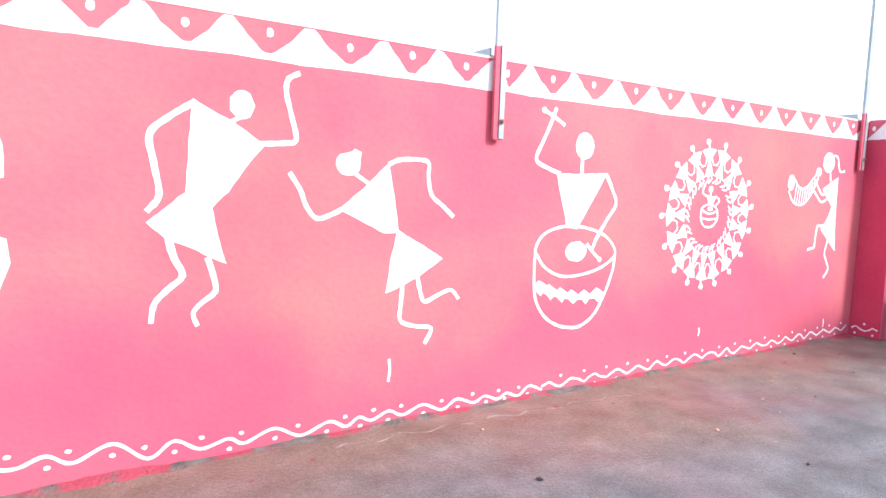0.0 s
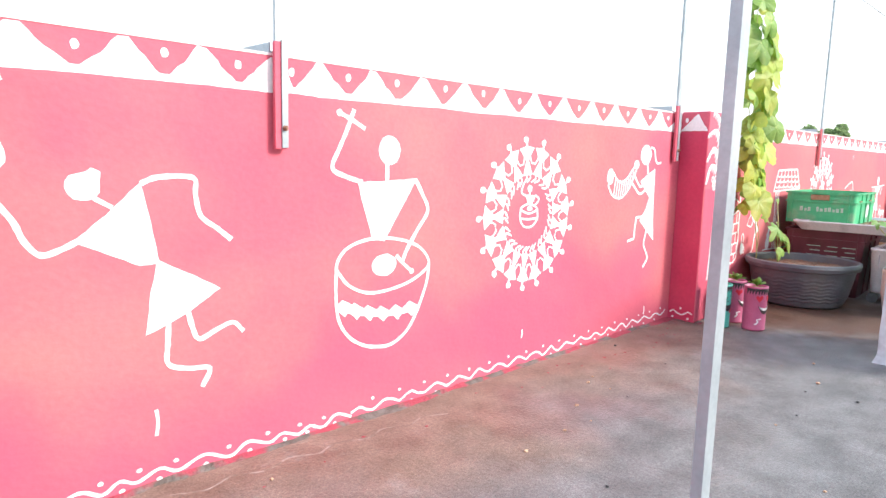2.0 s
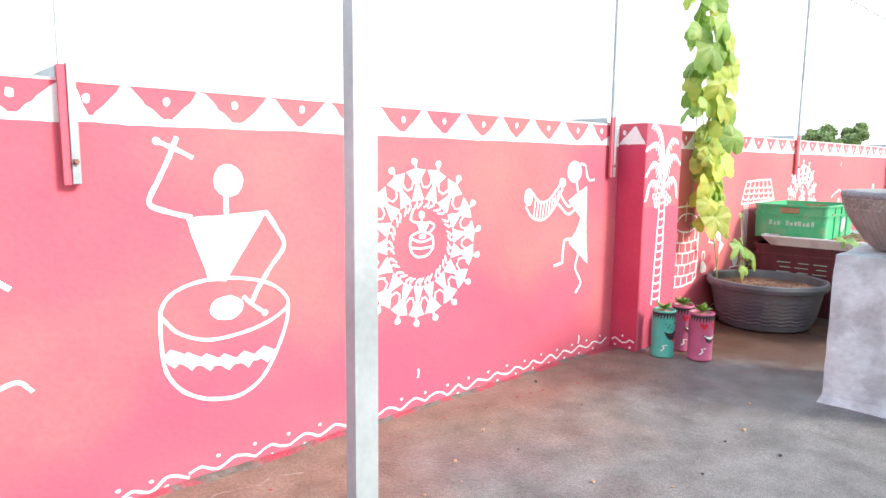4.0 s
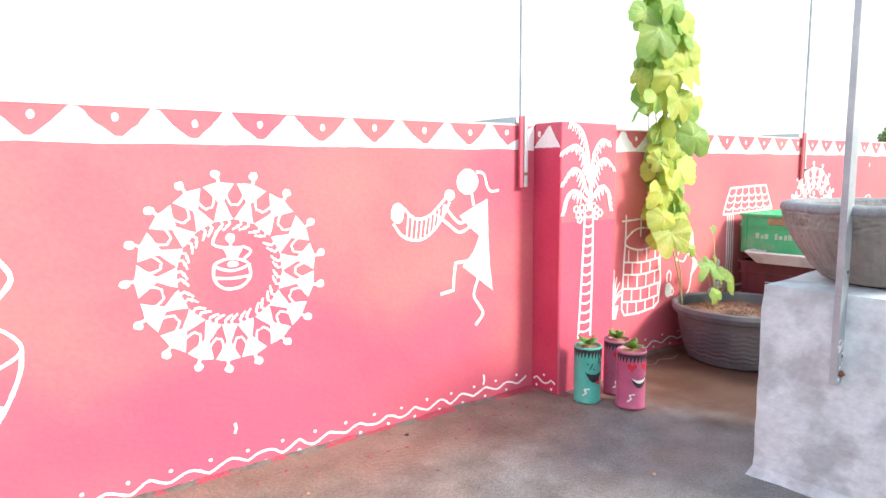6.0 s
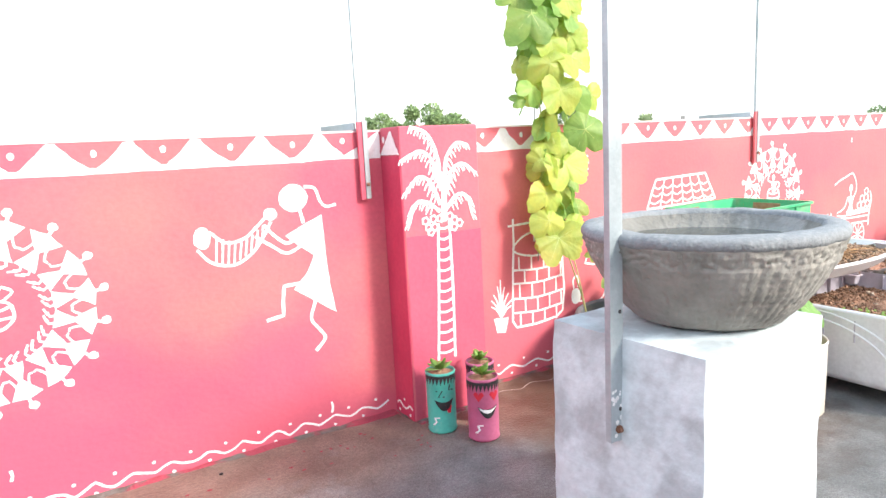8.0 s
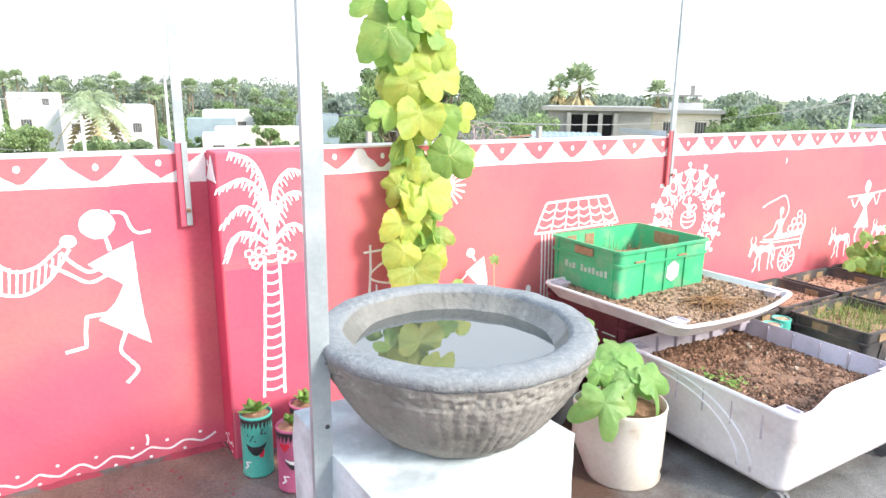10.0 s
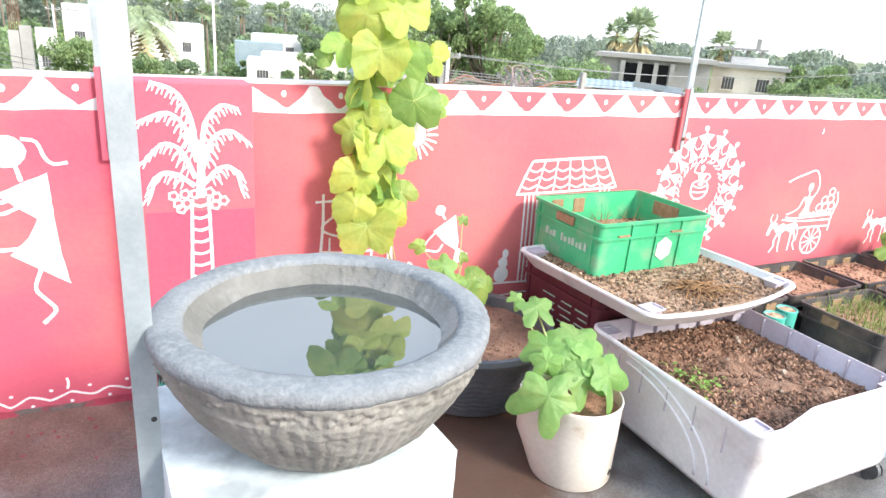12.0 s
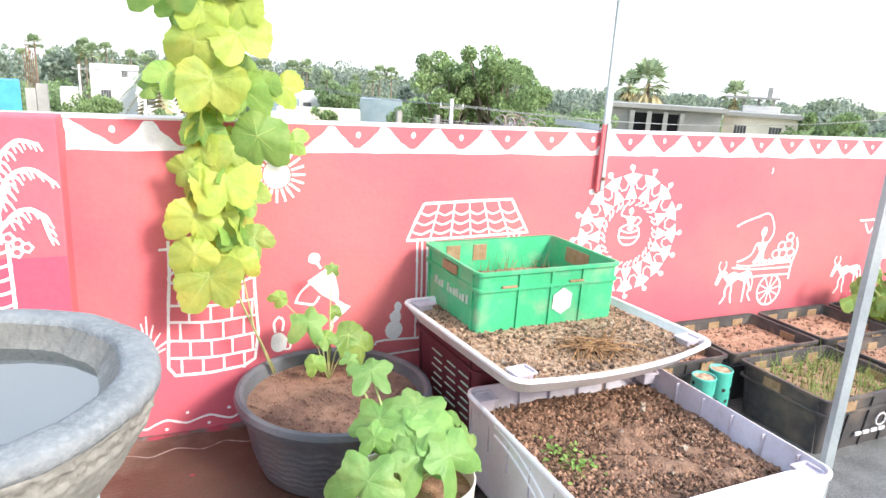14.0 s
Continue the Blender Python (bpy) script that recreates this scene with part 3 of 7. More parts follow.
def leaping_man(m):
    m.dot(0.537, 1.04, 0.036, 0.042)
    m.line([(0.532, 1.005), (0.50, 0.985)], 0.014)
    m.poly([(0.40, 1.045), (0.51, 0.99), (0.605, 0.93), (0.555, 0.87), (0.50, 0.79), (0.45, 0.738), (0.38, 0.778)])
    m.poly([(0.38, 0.785), (0.452, 0.748), (0.465, 0.68), (0.492, 0.578), (0.39, 0.63), (0.33, 0.652), (0.278, 0.70)])
    m.line([(0.405, 1.035), (0.34, 0.99), (0.29, 0.94), (0.30, 0.86), (0.312, 0.775), (0.28, 0.73)], 0.017)
    m.line([(0.59, 0.932), (0.66, 0.938), (0.70, 0.95), (0.685, 1.02), (0.668, 1.09), (0.675, 1.13), (0.71, 1.15)], 0.016)
    m.line([(0.335, 0.655), (0.35, 0.60), (0.372, 0.55), (0.335, 0.515), (0.298, 0.475), (0.288, 0.42)], 0.021, w1=0.014)
    m.line([(0.44, 0.60), (0.455, 0.55), (0.462, 0.50), (0.425, 0.47), (0.40, 0.44), (0.412, 0.402)], 0.018, w1=0.013)


def leaping_woman(m):
    m.poly([(0.83, 0.885), (0.845, 0.915), (0.885, 0.925), (0.895, 0.935), (0.918, 0.925), (0.915, 0.90), (0.915, 0.87), (0.885, 0.848), (0.85, 0.855)], round_off=True)
    m.line([(0.90, 0.855), (0.945, 0.828)], 0.013)
    m.poly([(1.02, 0.895), (1.045, 0.78), (1.065, 0.665), (1.01, 0.662), (0.93, 0.70), (0.845, 0.742), (0.93, 0.81)])
    m.poly([(1.06, 0.675), (1.15, 0.625), (1.245, 0.57), (1.14, 0.505), (1.02, 0.458), (1.035, 0.57)])
    m.line([(0.855, 0.742), (0.82, 0.725), (0.77, 0.712), (0.735, 0.75), (0.715, 0.80), (0.68, 0.852)], 0.015)
    m.line([(1.02, 0.892), (1.07, 0.91), (1.17, 0.908), (1.175, 0.86), (1.19, 0.795), (1.24, 0.755), (1.285, 0.718)], 0.015)
    m.line([(1.14, 0.525), (1.155, 0.46), (1.175, 0.42), (1.23, 0.44), (1.285, 0.455), (1.32, 0.42)], 0.017, w1=0.012)
    m.line([(1.085, 0.49), (1.08, 0.42), (1.08, 0.36), (1.14, 0.335), (1.205, 0.322), (1.18, 0.268)], 0.015)


def drummer(m):
    m.dot(1.915, 1.008, 0.052, 0.055)
    m.line([(1.905, 0.96), (1.905, 0.885)], 0.018)
    m.poly([(1.77, 0.89), (1.92, 0.895), (2.055, 0.902), (1.97, 0.78), (1.895, 0.67), (1.84, 0.675), (1.80, 0.79)])
    m.line([(1.79, 0.89), (1.72, 0.91), (1.66, 0.94), (1.69, 1.01), (1.72, 1.07), (1.752, 1.145)], 0.016)
    m.line([(1.69, 1.13), (1.75, 1.105), (1.80, 1.08)], 0.014)
    m.dot(1.69, 1.13, 0.012)
    m.line([(2.05, 0.895), (2.085, 0.84), (2.115, 0.775), (2.06, 0.70), (2.01, 0.63), (1.985, 0.58)], 0.016)
    m.line([(1.955, 0.61), (1.99, 0.575), (2.035, 0.54)], 0.014)
    m.dot(2.035, 0.54, 0.011)
    m.line([(1.677, 0.595), (1.715, 0.649), (1.801, 0.678), (1.905, 0.68), (2.022, 0.656), (2.096, 0.615), (2.127, 0.56), (2.071, 0.517), (1.985, 0.489), (1.873, 0.476), (1.799, 0.485), (1.731, 0.518), (1.694, 0.559)], 0.0115, closed=True)
    m.line([(1.677, 0.595), (1.675, 0.505), (1.686, 0.401), (1.729, 0.33), (1.79, 0.287), (1.856, 0.266), (1.935, 0.262), (2.013, 0.302), (2.07, 0.381), (2.116, 0.486), (2.127, 0.56)], 0.0125)
    m.dot(1.897, 0.578, 0.060, 0.042)
    for x, z in ((1.712, 0.436), (1.765, 0.418), (1.826, 0.402), (1.89, 0.390), (1.961, 0.386), (2.035, 0.390)):
        m.poly([(x - 0.042, z + 0.008), (x - 0.008, z + 0.032), (x + 0.040, z + 0.004), (x + 0.004, z - 0.032)])
    m.line([(1.69, 0.452), (1.745, 0.422), (1.826, 0.402), (1.89, 0.390), (1.961, 0.386), (2.075, 0.388)], 0.022)


def dance_ring(cx, cz, s, angles):
    """A ring of joined dancers round a small drummer; s scales it."""
    def draw(m):
        def at(r, a):
            return (cx + s * r * math.cos(a), cz + s * r * math.sin(a))
        n = len(angles)
        for k in range(n):
            a = radians(angles[k])
            w = radians(((angles[(k + 1) % n] - angles[k - 1]) % 360) / 4)
            m.poly([at(0.312, a - w * 0.90), at(0.320, a), at(0.312, a + w * 0.90), at(0.250, a + 0.03), at(0.250, a - 0.03)])
            m.poly([at(0.258, a + 0.02), at(0.258, a - 0.02), at(0.188, a - w * 0.96), at(0.188, a + w * 0.96)])
            m.line([at(0.312, a), at(0.330, a), at(0.338, a)], 0.010 * s)
            m.dot(*at(0.347, a + 0.015), 0.0165 * s, 0.0145 * s)
            m.line([at(0.312, a + w * 0.72), at(0.275, a + w * 0.42), at(0.238, a + w * 0.75), at(0.240, a + w)], 0.0072 * s)
            m.line([at(0.312, a - w * 0.72), at(0.275, a - w * 0.42), at(0.238, a - w * 0.75), at(0.240, a - w)], 0.0072 * s)
            for d in (-0.45, 0.35):
                m.line([at(0.190, a + w * d), at(0.172, a + w * (d - 0.15)), at(0.162, a + w * (d + 0.35))], 0.0085 * s)
                m.line([at(0.165, a + w * d), at(0.152, a + w * (d + 0.8))], 0.007 * s)

        def q(u, v):
            return (cx + s * u, cz + s * v)
        m.dot(*q(0.0, 0.122), 0.016 * s, 0.017 * s)
        m.line([q(0.0, 0.115), q(0.0, 0.085)], 0.01 * s)
        m.poly([q(-0.035, 0.095), q(0.045, 0.09), q(0.022, 0.052), q(-0.012, 0.05)])
        m.line([q(-0.03, 0.09), q(-0.062, 0.105), q(-0.045, 0.15)], 0.009 * s)
        m.line([q(0.042, 0.09), q(0.072, 0.07), q(0.04, 0.04)], 0.009 * s)
        m.line([q(-0.06, 0.03), q(0.0, 0.05), q(0.062, 0.025), q(0.0, 0.005)], 0.009 * s, closed=True)
        m.line([q(-0.062, 0.028), q(-0.062, -0.02), q(-0.03, -0.055), q(0.03, -0.055), q(0.066, -0.02), q(0.063, 0.025)], 0.01 * s)
        m.line([q(-0.062, -0.015), q(0.0, -0.022), q(0.064, -0.018)], 0.009 * s)
        m.dot(*q(0.005, 0.028), 0.02 * s, 0.011 * s)
    return draw


def horn_player(m):
    m.dot(3.835, 1.032, 0.062, 0.058)
    m.line([(3.885, 1.075), (3.93, 1.065), (3.95, 1.01), (3.975, 0.985), (4.02, 0.99)], 0.012)
    m.line([(3.858, 0.985), (3.87, 0.925)], 0.014)
    m.poly([(3.952, 0.952), (3.87, 0.92), (3.79, 0.88), (3.845, 0.83), (3.905, 0.785), (3.87, 0.715), (3.805, 0.652), (3.90, 0.585), (3.985, 0.522), (3.965, 0.66), (3.957, 0.80)])
    m.line([(3.83, 0.862), (3.79, 0.85), (3.74, 0.89), (3.705, 0.935)], 0.013)
    m.line([(3.86, 0.835), (3.79, 0.808), (3.73, 0.845), (3.665, 0.892)], 0.013)
    m.dot(3.735, 0.975, 0.028, 0.026)
    m.line([(3.725, 0.975), (3.67, 0.925), (3.62, 0.888), (3.55, 0.88), (3.49, 0.93)], 0.012)
    m.line([(3.735, 0.945), (3.69, 0.875), (3.64, 0.82), (3.57, 0.788), (3.49, 0.808), (3.44, 0.865)], 0.012)
    m.dot(3.462, 0.908, 0.033, 0.044)
    for k in range(9):
        t = k / 8
        u = 3.505 + 0.185 * t
        top = 0.905 - 0.03 * math.sin(min(1, t * 1.6) * math.pi / 2) + max(0, t - 0.55) * 0.13
        low = 0.80 - 0.012 * math.sin(t * math.pi) + max(0, t - 0.3) * 0.09
        m.line([(u + 0.012, top), (u, low)], 0.008)
    m.line([(3.845, 0.675), (3.765, 0.672), (3.755, 0.61), (3.752, 0.55), (3.68, 0.54)], 0.015, curve=False)
    m.line([(3.895, 0.59), (3.87, 0.515), (3.90, 0.465), (3.925, 0.42), (3.88, 0.37)], 0.014)


def left_dancer(m):
    m.poly([(-0.035, 0.66), (-0.03, 0.60), (-0.055, 0.53), (-0.30, 0.50), (-0.22, 0.72)])
    m.poly([(-0.22, 0.73), (-0.14, 0.72), (-0.10, 0.95), (-0.34, 0.93)])
    m.dot(-0.20, 1.04, 0.036, 0.042)
    m.line([(-0.20, 1.0), (-0.21, 0.93)], 0.014)
    m.line([(-0.11, 0.94), (-0.05, 0.90), (-0.045, 0.81)], 0.014)
    m.line([(-0.10, 0.53), (-0.12, 0.44), (-0.16, 0.40)], 0.016)


def palm(m):
    for a, b in (((4.418, 0.88), (4.385, 0.26)), ((4.476, 0.885), (4.474, 0.26))):
        m.line([a, ((a[0] + b[0]) / 2 + 0.004, 0.6), b], 0.012)
    for k in range(13):
        z = 0.86 - k * 0.047
        t = k / 12
        xl, xr = 4.419 - 0.032 * t, 4.475 - 0.002 * t
        m.line([(xl, z), ((xl + xr) / 2, z - 0.008), (xr, z + 0.002)], 0.010)
    m.line([(4.447, 0.885), (4.455, 1.0), (4.452, 1.10)], 0.032, w1=0.022)
    fronds = (
        ((4.44, 1.06), (4.43, 1.17), (4.385, 1.265), (4.30, 1.30)), ((4.44, 1.02), (4.41, 1.14), (4.35, 1.195), (4.262, 1.165)),
        ((4.435, 0.96), (4.39, 1.06), (4.33, 1.085), (4.26, 1.015)), ((4.43, 0.93), (4.37, 0.975), (4.31, 0.972), (4.275, 0.89)),
        ((4.46, 1.06), (4.475, 1.16), (4.53, 1.222), (4.592, 1.212)), ((4.46, 0.99), (4.495, 1.10), (4.56, 1.132), (4.628, 1.085)),
        ((4.46, 0.935), (4.52, 0.995), (4.575, 0.985), (4.60, 0.90)))
    for f in fronds:
        m.line(f, 0.017, w1=0.012)
        pts = smooth_line(f, 0.014)
        left = f[-1][0] < 4.44
        for i in range(3, len(pts), 2):
            p = pts[i]
            sg, k = (-1 if left else 1), 1.15 - 0.5 * i / len(pts)
            m.line([(p.x, p.y), (p.x + sg * 0.020 * k, p.y - 0.010 * k), (p.x + sg * 0.034 * k, p.y - 0.036 * k)], 0.011, w1=0.005)
            m.line([(p.x, p.y), (p.x + sg * 0.004 * k, p.y - 0.016 * k), (p.x + sg * 0.012 * k, p.y - 0.038 * k)], 0.009, w1=0.004)
    for k, (x, z) in enumerate(((4.37, 0.865), (4.395, 0.90), (4.40, 0.865), (4.43, 0.90), (4.355, 0.895), (4.48, 0.905), (4.505, 0.885), (4.53, 0.87), (4.50, 0.855), (4.38, 0.845))):
        m.line([(x + 0.017 * math.cos(t * 1.2566), z + 0.017 * math.sin(t * 1.2566)) for t in range(5)], 0.009, closed=True)


def potted_plant(m):
    m.poly([(4.825, 0.335), (4.918, 0.325), (4.895, 0.25), (4.842, 0.255)])
    for dx, z in ((-0.06, 0.43), (-0.045, 0.46), (-0.02, 0.50), (0.0, 0.53), (0.025, 0.49), (0.05, 0.455), (0.07, 0.415), (-0.062, 0.40), (0.065, 0.385)):
        m.line([(4.872, 0.335), (4.872 + dx * 0.45, 0.34 + (z - 0.34) * 0.6), (4.872 + dx, z)], 0.013, w1=0.006)


def well(m):
    m.line([(4.965, 0.83), (4.965, 0.70), (4.955, 0.56), (4.945, 0.30), (4.97, 0.262), (5.10, 0.258), (5.24, 0.272), (5.285, 0.30), (5.30, 0.42), (5.29, 0.56), (5.28, 0.80)], 0.012, curve=False)
    m.line([(4.93, 0.795), (5.12, 0.802), (5.33, 0.81)], 0.011)
    m.line([(5.10, 0.83), (5.10, 0.70)], 0.010)
    m.line([(4.96, 0.68), (5.03, 0.735), (5.12, 0.75), (5.23, 0.73), (5.29, 0.675), (5.20, 0.635), (5.10, 0.625), (5.0, 0.645)], 0.011, closed=True)
    for k, z in enumerate((0.56, 0.49, 0.41, 0.335)):
        m.line([(4.955, z + 0.005), (5.12, z - 0.008), (5.295, z + 0.006)], 0.010)
    for k, z in enumerate((0.635, 0.56, 0.49, 0.41, 0.335)):
        low = (0.56, 0.49, 0.41, 0.335, 0.262)[k]
        for j in range(4):
            x = 4.995 + 0.082 * j + (0.035 if k % 2 else 0.0)
            m.line([(x, z - 0.004), (x, low)], 0.009)


def sun_disc(m):
    m.dot(5.38, 1.085, 0.055, 0.058)
    for k in range(20):
        a = 2 * math.pi * k / 20
        m.line([(5.38 + 0.06 * math.cos(a), 1.085 + 0.06 * math.sin(a)), (5.38 + 0.115 * math.cos(a), 1.085 + 0.115 * math.sin(a))], 0.012, w1=0.009)


def water_carrier(m):
    m.dot(5.535, 0.727, 0.026, 0.025)
    m.line([(5.545, 0.71), (5.565, 0.68)], 0.012)
    m.poly([(5.62, 0.70), (5.645, 0.56), (5.64, 0.515), (5.57, 0.56), (5.505, 0.625)])
    m.poly([(5.635, 0.535), (5.70, 0.495), (5.655, 0.455), (5.605, 0.405), (5.625, 0.47)])
    m.line([(5.52, 0.62), (5.475, 0.575), (5.455, 0.53)], 0.010)
    m.line([(5.455, 0.535), (5.50, 0.525), (5.535, 0.52), (5.56, 0.555)], 0.010)
    m.line([(5.62, 0.42), (5.60, 0.34), (5.57, 0.31)], 0.010)
    m.line([(5.37, 0.345), (5.40, 0.375), (5.43, 0.36), (5.43, 0.325)], 0.010, closed=True)


def water_pots(m):
    m.dot(5.91, 0.362, 0.042, 0.047)
    m.dot(5.915, 0.425, 0.028, 0.032)
    m.dot(5.925, 0.475, 0.018, 0.024)
    m.line([(5.82, 0.295), (5.86, 0.315), (6.2, 0.30)], 0.010)
    m.line([(5.83, 0.24), (6.1, 0.25), (6.35, 0.25)], 0.009)


def small_pot(m):
    m.dot(5.385, 0.36, 0.036, 0.045)
    m.line([(5.37, 0.405), (5.365, 0.45), (5.385, 0.475), (5.405, 0.455), (5.40, 0.41)], 0.010)


def hut(m):
    m.line([(6.03, 0.952), (6.26, 0.96), (6.482, 0.965), (6.53, 0.885), (6.585, 0.80), (6.26, 0.79), (5.955, 0.785), (5.99, 0.87), (6.03, 0.952)], 0.013, curve=False)
    for k in range(1, 4):
        z = 0.952 - 0.043 * k
        x0, x1 = 6.03 - 0.02 * k, 6.485 + 0.026 * k
        for j in range(6):
            a, b = x0 + (x1 - x0) * j / 6, x0 + (x1 - x0) * (j + 1) / 6
            m.line([(a, z + 0.006), ((a + b) / 2, z - 0.012), (b, z + 0.006)], 0.009)
    for j in range(1, 6):
        m.line([(6.03 + 0.0755 * j, 0.957), (5.965 + 0.103 * j, 0.79)], 0.008)
    for x in (6.005, 6.03, 6.055, 6.08):
        m.line([(x, 0.78), (x + 0.008, 0.55), (x + 0.012, 0.31)], 0.009)
    for x in (6.48, 6.51, 6.54):
        m.line([(x, 0.79), (x, 0.31)], 0.009)
    m.line([(6.0, 0.31), (6.3, 0.305), (6.56, 0.31)], 0.011)


def ox(m, x, z, s):
    def q(u, v):
        return (x + s * u, z + s * v)
    m.poly([q(0.0, 0.02), q(0.09, 0.045), q(0.12, 0.03), q(0.20, 0.045), q(0.235, 0.03), q(0.205, -0.035), q(0.125, -0.005), q(0.06, -0.045)])
    m.poly([q(0.035, 0.042), q(0.0, 0.062), q(-0.04, 0.05), q(-0.062, -0.025), q(-0.038, -0.035), q(-0.015, 0.012)])
    m.line([q(-0.03, 0.055), q(-0.048, 0.085), q(-0.036, 0.115)], 0.011 * s, w1=0.006 * s)
    m.line([q(-0.002, 0.06), q(0.012, 0.085), q(0.002, 0.115)], 0.011 * s, w1=0.006 * s)
    for u, d in ((0.055, -0.05), (0.075, 0.02), (0.19, 0.0), (0.215, 0.045)):
        m.line([q(u, -0.02), q(u + d * 0.5, -0.075), q(u + d * 0.3, -0.105), q(u + d, -0.155)], 0.016 * s, w1=0.011 * s)
    m.line([q(0.23, 0.03), q(0.255, -0.03), q(0.25, -0.09)], 0.009 * s)


def ox_cart(m):
    ox(m, 7.96, 0.455, 0.98)
    m.line([(8.02, 0.525), (8.2, 0.505), (8.52, 0.50)], 0.011)
    m.line([(8.05, 0.54), (8.15, 0.528), (8.53, 0.535)], 0.011)
    m.line([(8.16, 0.455), (8.3, 0.458), (8.52, 0.455)], 0.011)
    m.line([(8.16, 0.53), (8.16, 0.45)], 0.010)
    m.line([(8.52, 0.42), (8.525, 0.52), (8.55, 0.62), (8.53, 0.69)], 0.013)
    for k in range(8):
        m.dot(8.2 + 0.042 * k, 0.55, 0.019, 0.014, 8)
    for x, z, r in ((8.37, 0.59, 0.032), (8.43, 0.59, 0.034), (8.495, 0.595, 0.033), (8.41, 0.64, 0.032), (8.47, 0.645, 0.034), (8.47, 0.695, 0.03)):
        m.line([(x + r * math.cos(t * math.pi / 3), z + r * 0.8 * math.sin(t * math.pi / 3)) for t in range(6)], 0.010, closed=True)
    wx, wz, wr = 8.365, 0.362, 0.098
    m.line([(wx + wr * math.cos(t * math.pi / 6), wz + wr * 0.98 * math.sin(t * math.pi / 6)) for t in range(12)], 0.012, closed=True)
    for t in range(5):
        a = t * math.pi / 5 + 0.2
        m.line([(wx - wr * math.cos(a), wz - wr * math.sin(a)), (wx + wr * math.cos(a), wz + wr * math.sin(a))], 0.008)
    m.dot(8.235, 0.735, 0.024, 0.031)
    m.line([(8.235, 0.71), (8.235, 0.665)], 0.012)
    m.poly([(8.19, 0.67), (8.285, 0.672), (8.262, 0.61), (8.275, 0.555), (8.195, 0.555), (8.222, 0.61)])
    m.line([(8.19, 0.665), (8.16, 0.60), (8.10, 0.57), (8.05, 0.56)], 0.010)
    m.line([(8.285, 0.668), (8.315, 0.72), (8.305, 0.78), (8.25, 0.845), (8.15, 0.825), (8.06, 0.80), (8.0, 0.775)], 0.010)


def shepherd(m):
    m.dot(9.38, 0.845, 0.042, 0.05)
    m.line([(9.38, 0.80), (9.385, 0.755)], 0.016)
    m.line([(9.10, 0.775), (9.38, 0.78), (9.67, 0.795)], 0.014)
    m.poly([(9.26, 0.765), (9.50, 0.775), (9.41, 0.69), (9.37, 0.665), (9.32, 0.70)])
    m.poly([(9.37, 0.68), (9.40, 0.68), (9.45, 0.56), (9.475, 0.50), (9.26, 0.515), (9.32, 0.59)])
    m.line([(9.27, 0.76), (9.22, 0.69), (9.16, 0.755)], 0.012)
    m.line([(9.49, 0.77), (9.55, 0.69), (9.58, 0.775)], 0.012)
    m.line([(9.33, 0.52), (9.29, 0.44), (9.33, 0.35)], 0.018, w1=0.013)
    m.line([(9.42, 0.52), (9.41, 0.45), (9.46, 0.39)], 0.018, w1=0.013)
    ox(m, 8.98, 0.435, 0.95)
    ox(m, 9.60, 0.455, 0.9)


painted("painted_leaping_man", leaping_man, label="white painted leaping folk figure")
painted("painted_leaping_woman", leaping_woman, label="white painted leaping folk figure")
painted("painted_drummer", drummer, label="white painted folk drummer with a big drum")
painted("painted_dance_ring", dance_ring(2.7645, 0.7315, 1.0, (-180, -156, -133, -113, -95, -77, -56, -36, -14, 6, 27, 51, 74, 96, 117, 138, 159)), label="white painted ring of dancers")
painted("painted_horn_player", horn_player, label="white painted folk horn player")
painted("painted_dancer", left_dancer, label="white painted folk dancer")
painted("painted_palm", palm, pil_a, on_pil, "white painted palm tree")
painted("painted_potted_plant", potted_plant, label="white painted potted plant")
painted("painted_well", well, label="white painted brick well")
painted("painted_sun", sun_disc, label="white painted sun")
painted("painted_water_carrier", water_carrier, label="white painted water carrier")
painted("painted_pots", water_pots, label="white painted stacked pots")
painted("painted_pot", small_pot, label="white painted pot")
painted("painted_hut", hut, label="white painted tiled hut")
painted("painted_dance_ring", dance_ring(7.212, 0.765, 1.02, (-178, -155, -131, -108, -86, -64, -43, -23, -2, 22, 46, 69, 94, 117, 139, 161)), label="white painted ring of dancers")
painted("painted_ox_cart", ox_cart, label="white painted ox cart")
painted("painted_shepherd", shepherd, label="white painted shepherd with cattle")
for x, z, h in ((1.04, 0.19, 0.08), (2.75, 0.16, 0.04), (3.93, 0.10, 0.05), (8.21, 1.10, 0.035)):
    painted("painted_stroke", lambda m: m.line([(x, z + h / 2), (x + 0.004, z), (x - 0.002, z - h / 2)], 0.010))
painted("painted_tree", lambda m: [m.line([(10.12, 0.35), (10.12, 0.8), (10.12, 1.0)], 0.03)] + [m.line([(10.12, 0.75 + 0.04 * k), (10.12 + 0.13 * (-1) ** k, 0.86 + 0.04 * k)], 0.03, w1=0.015) for k in range(8)], pil_b, on_pil2, "white painted tree")


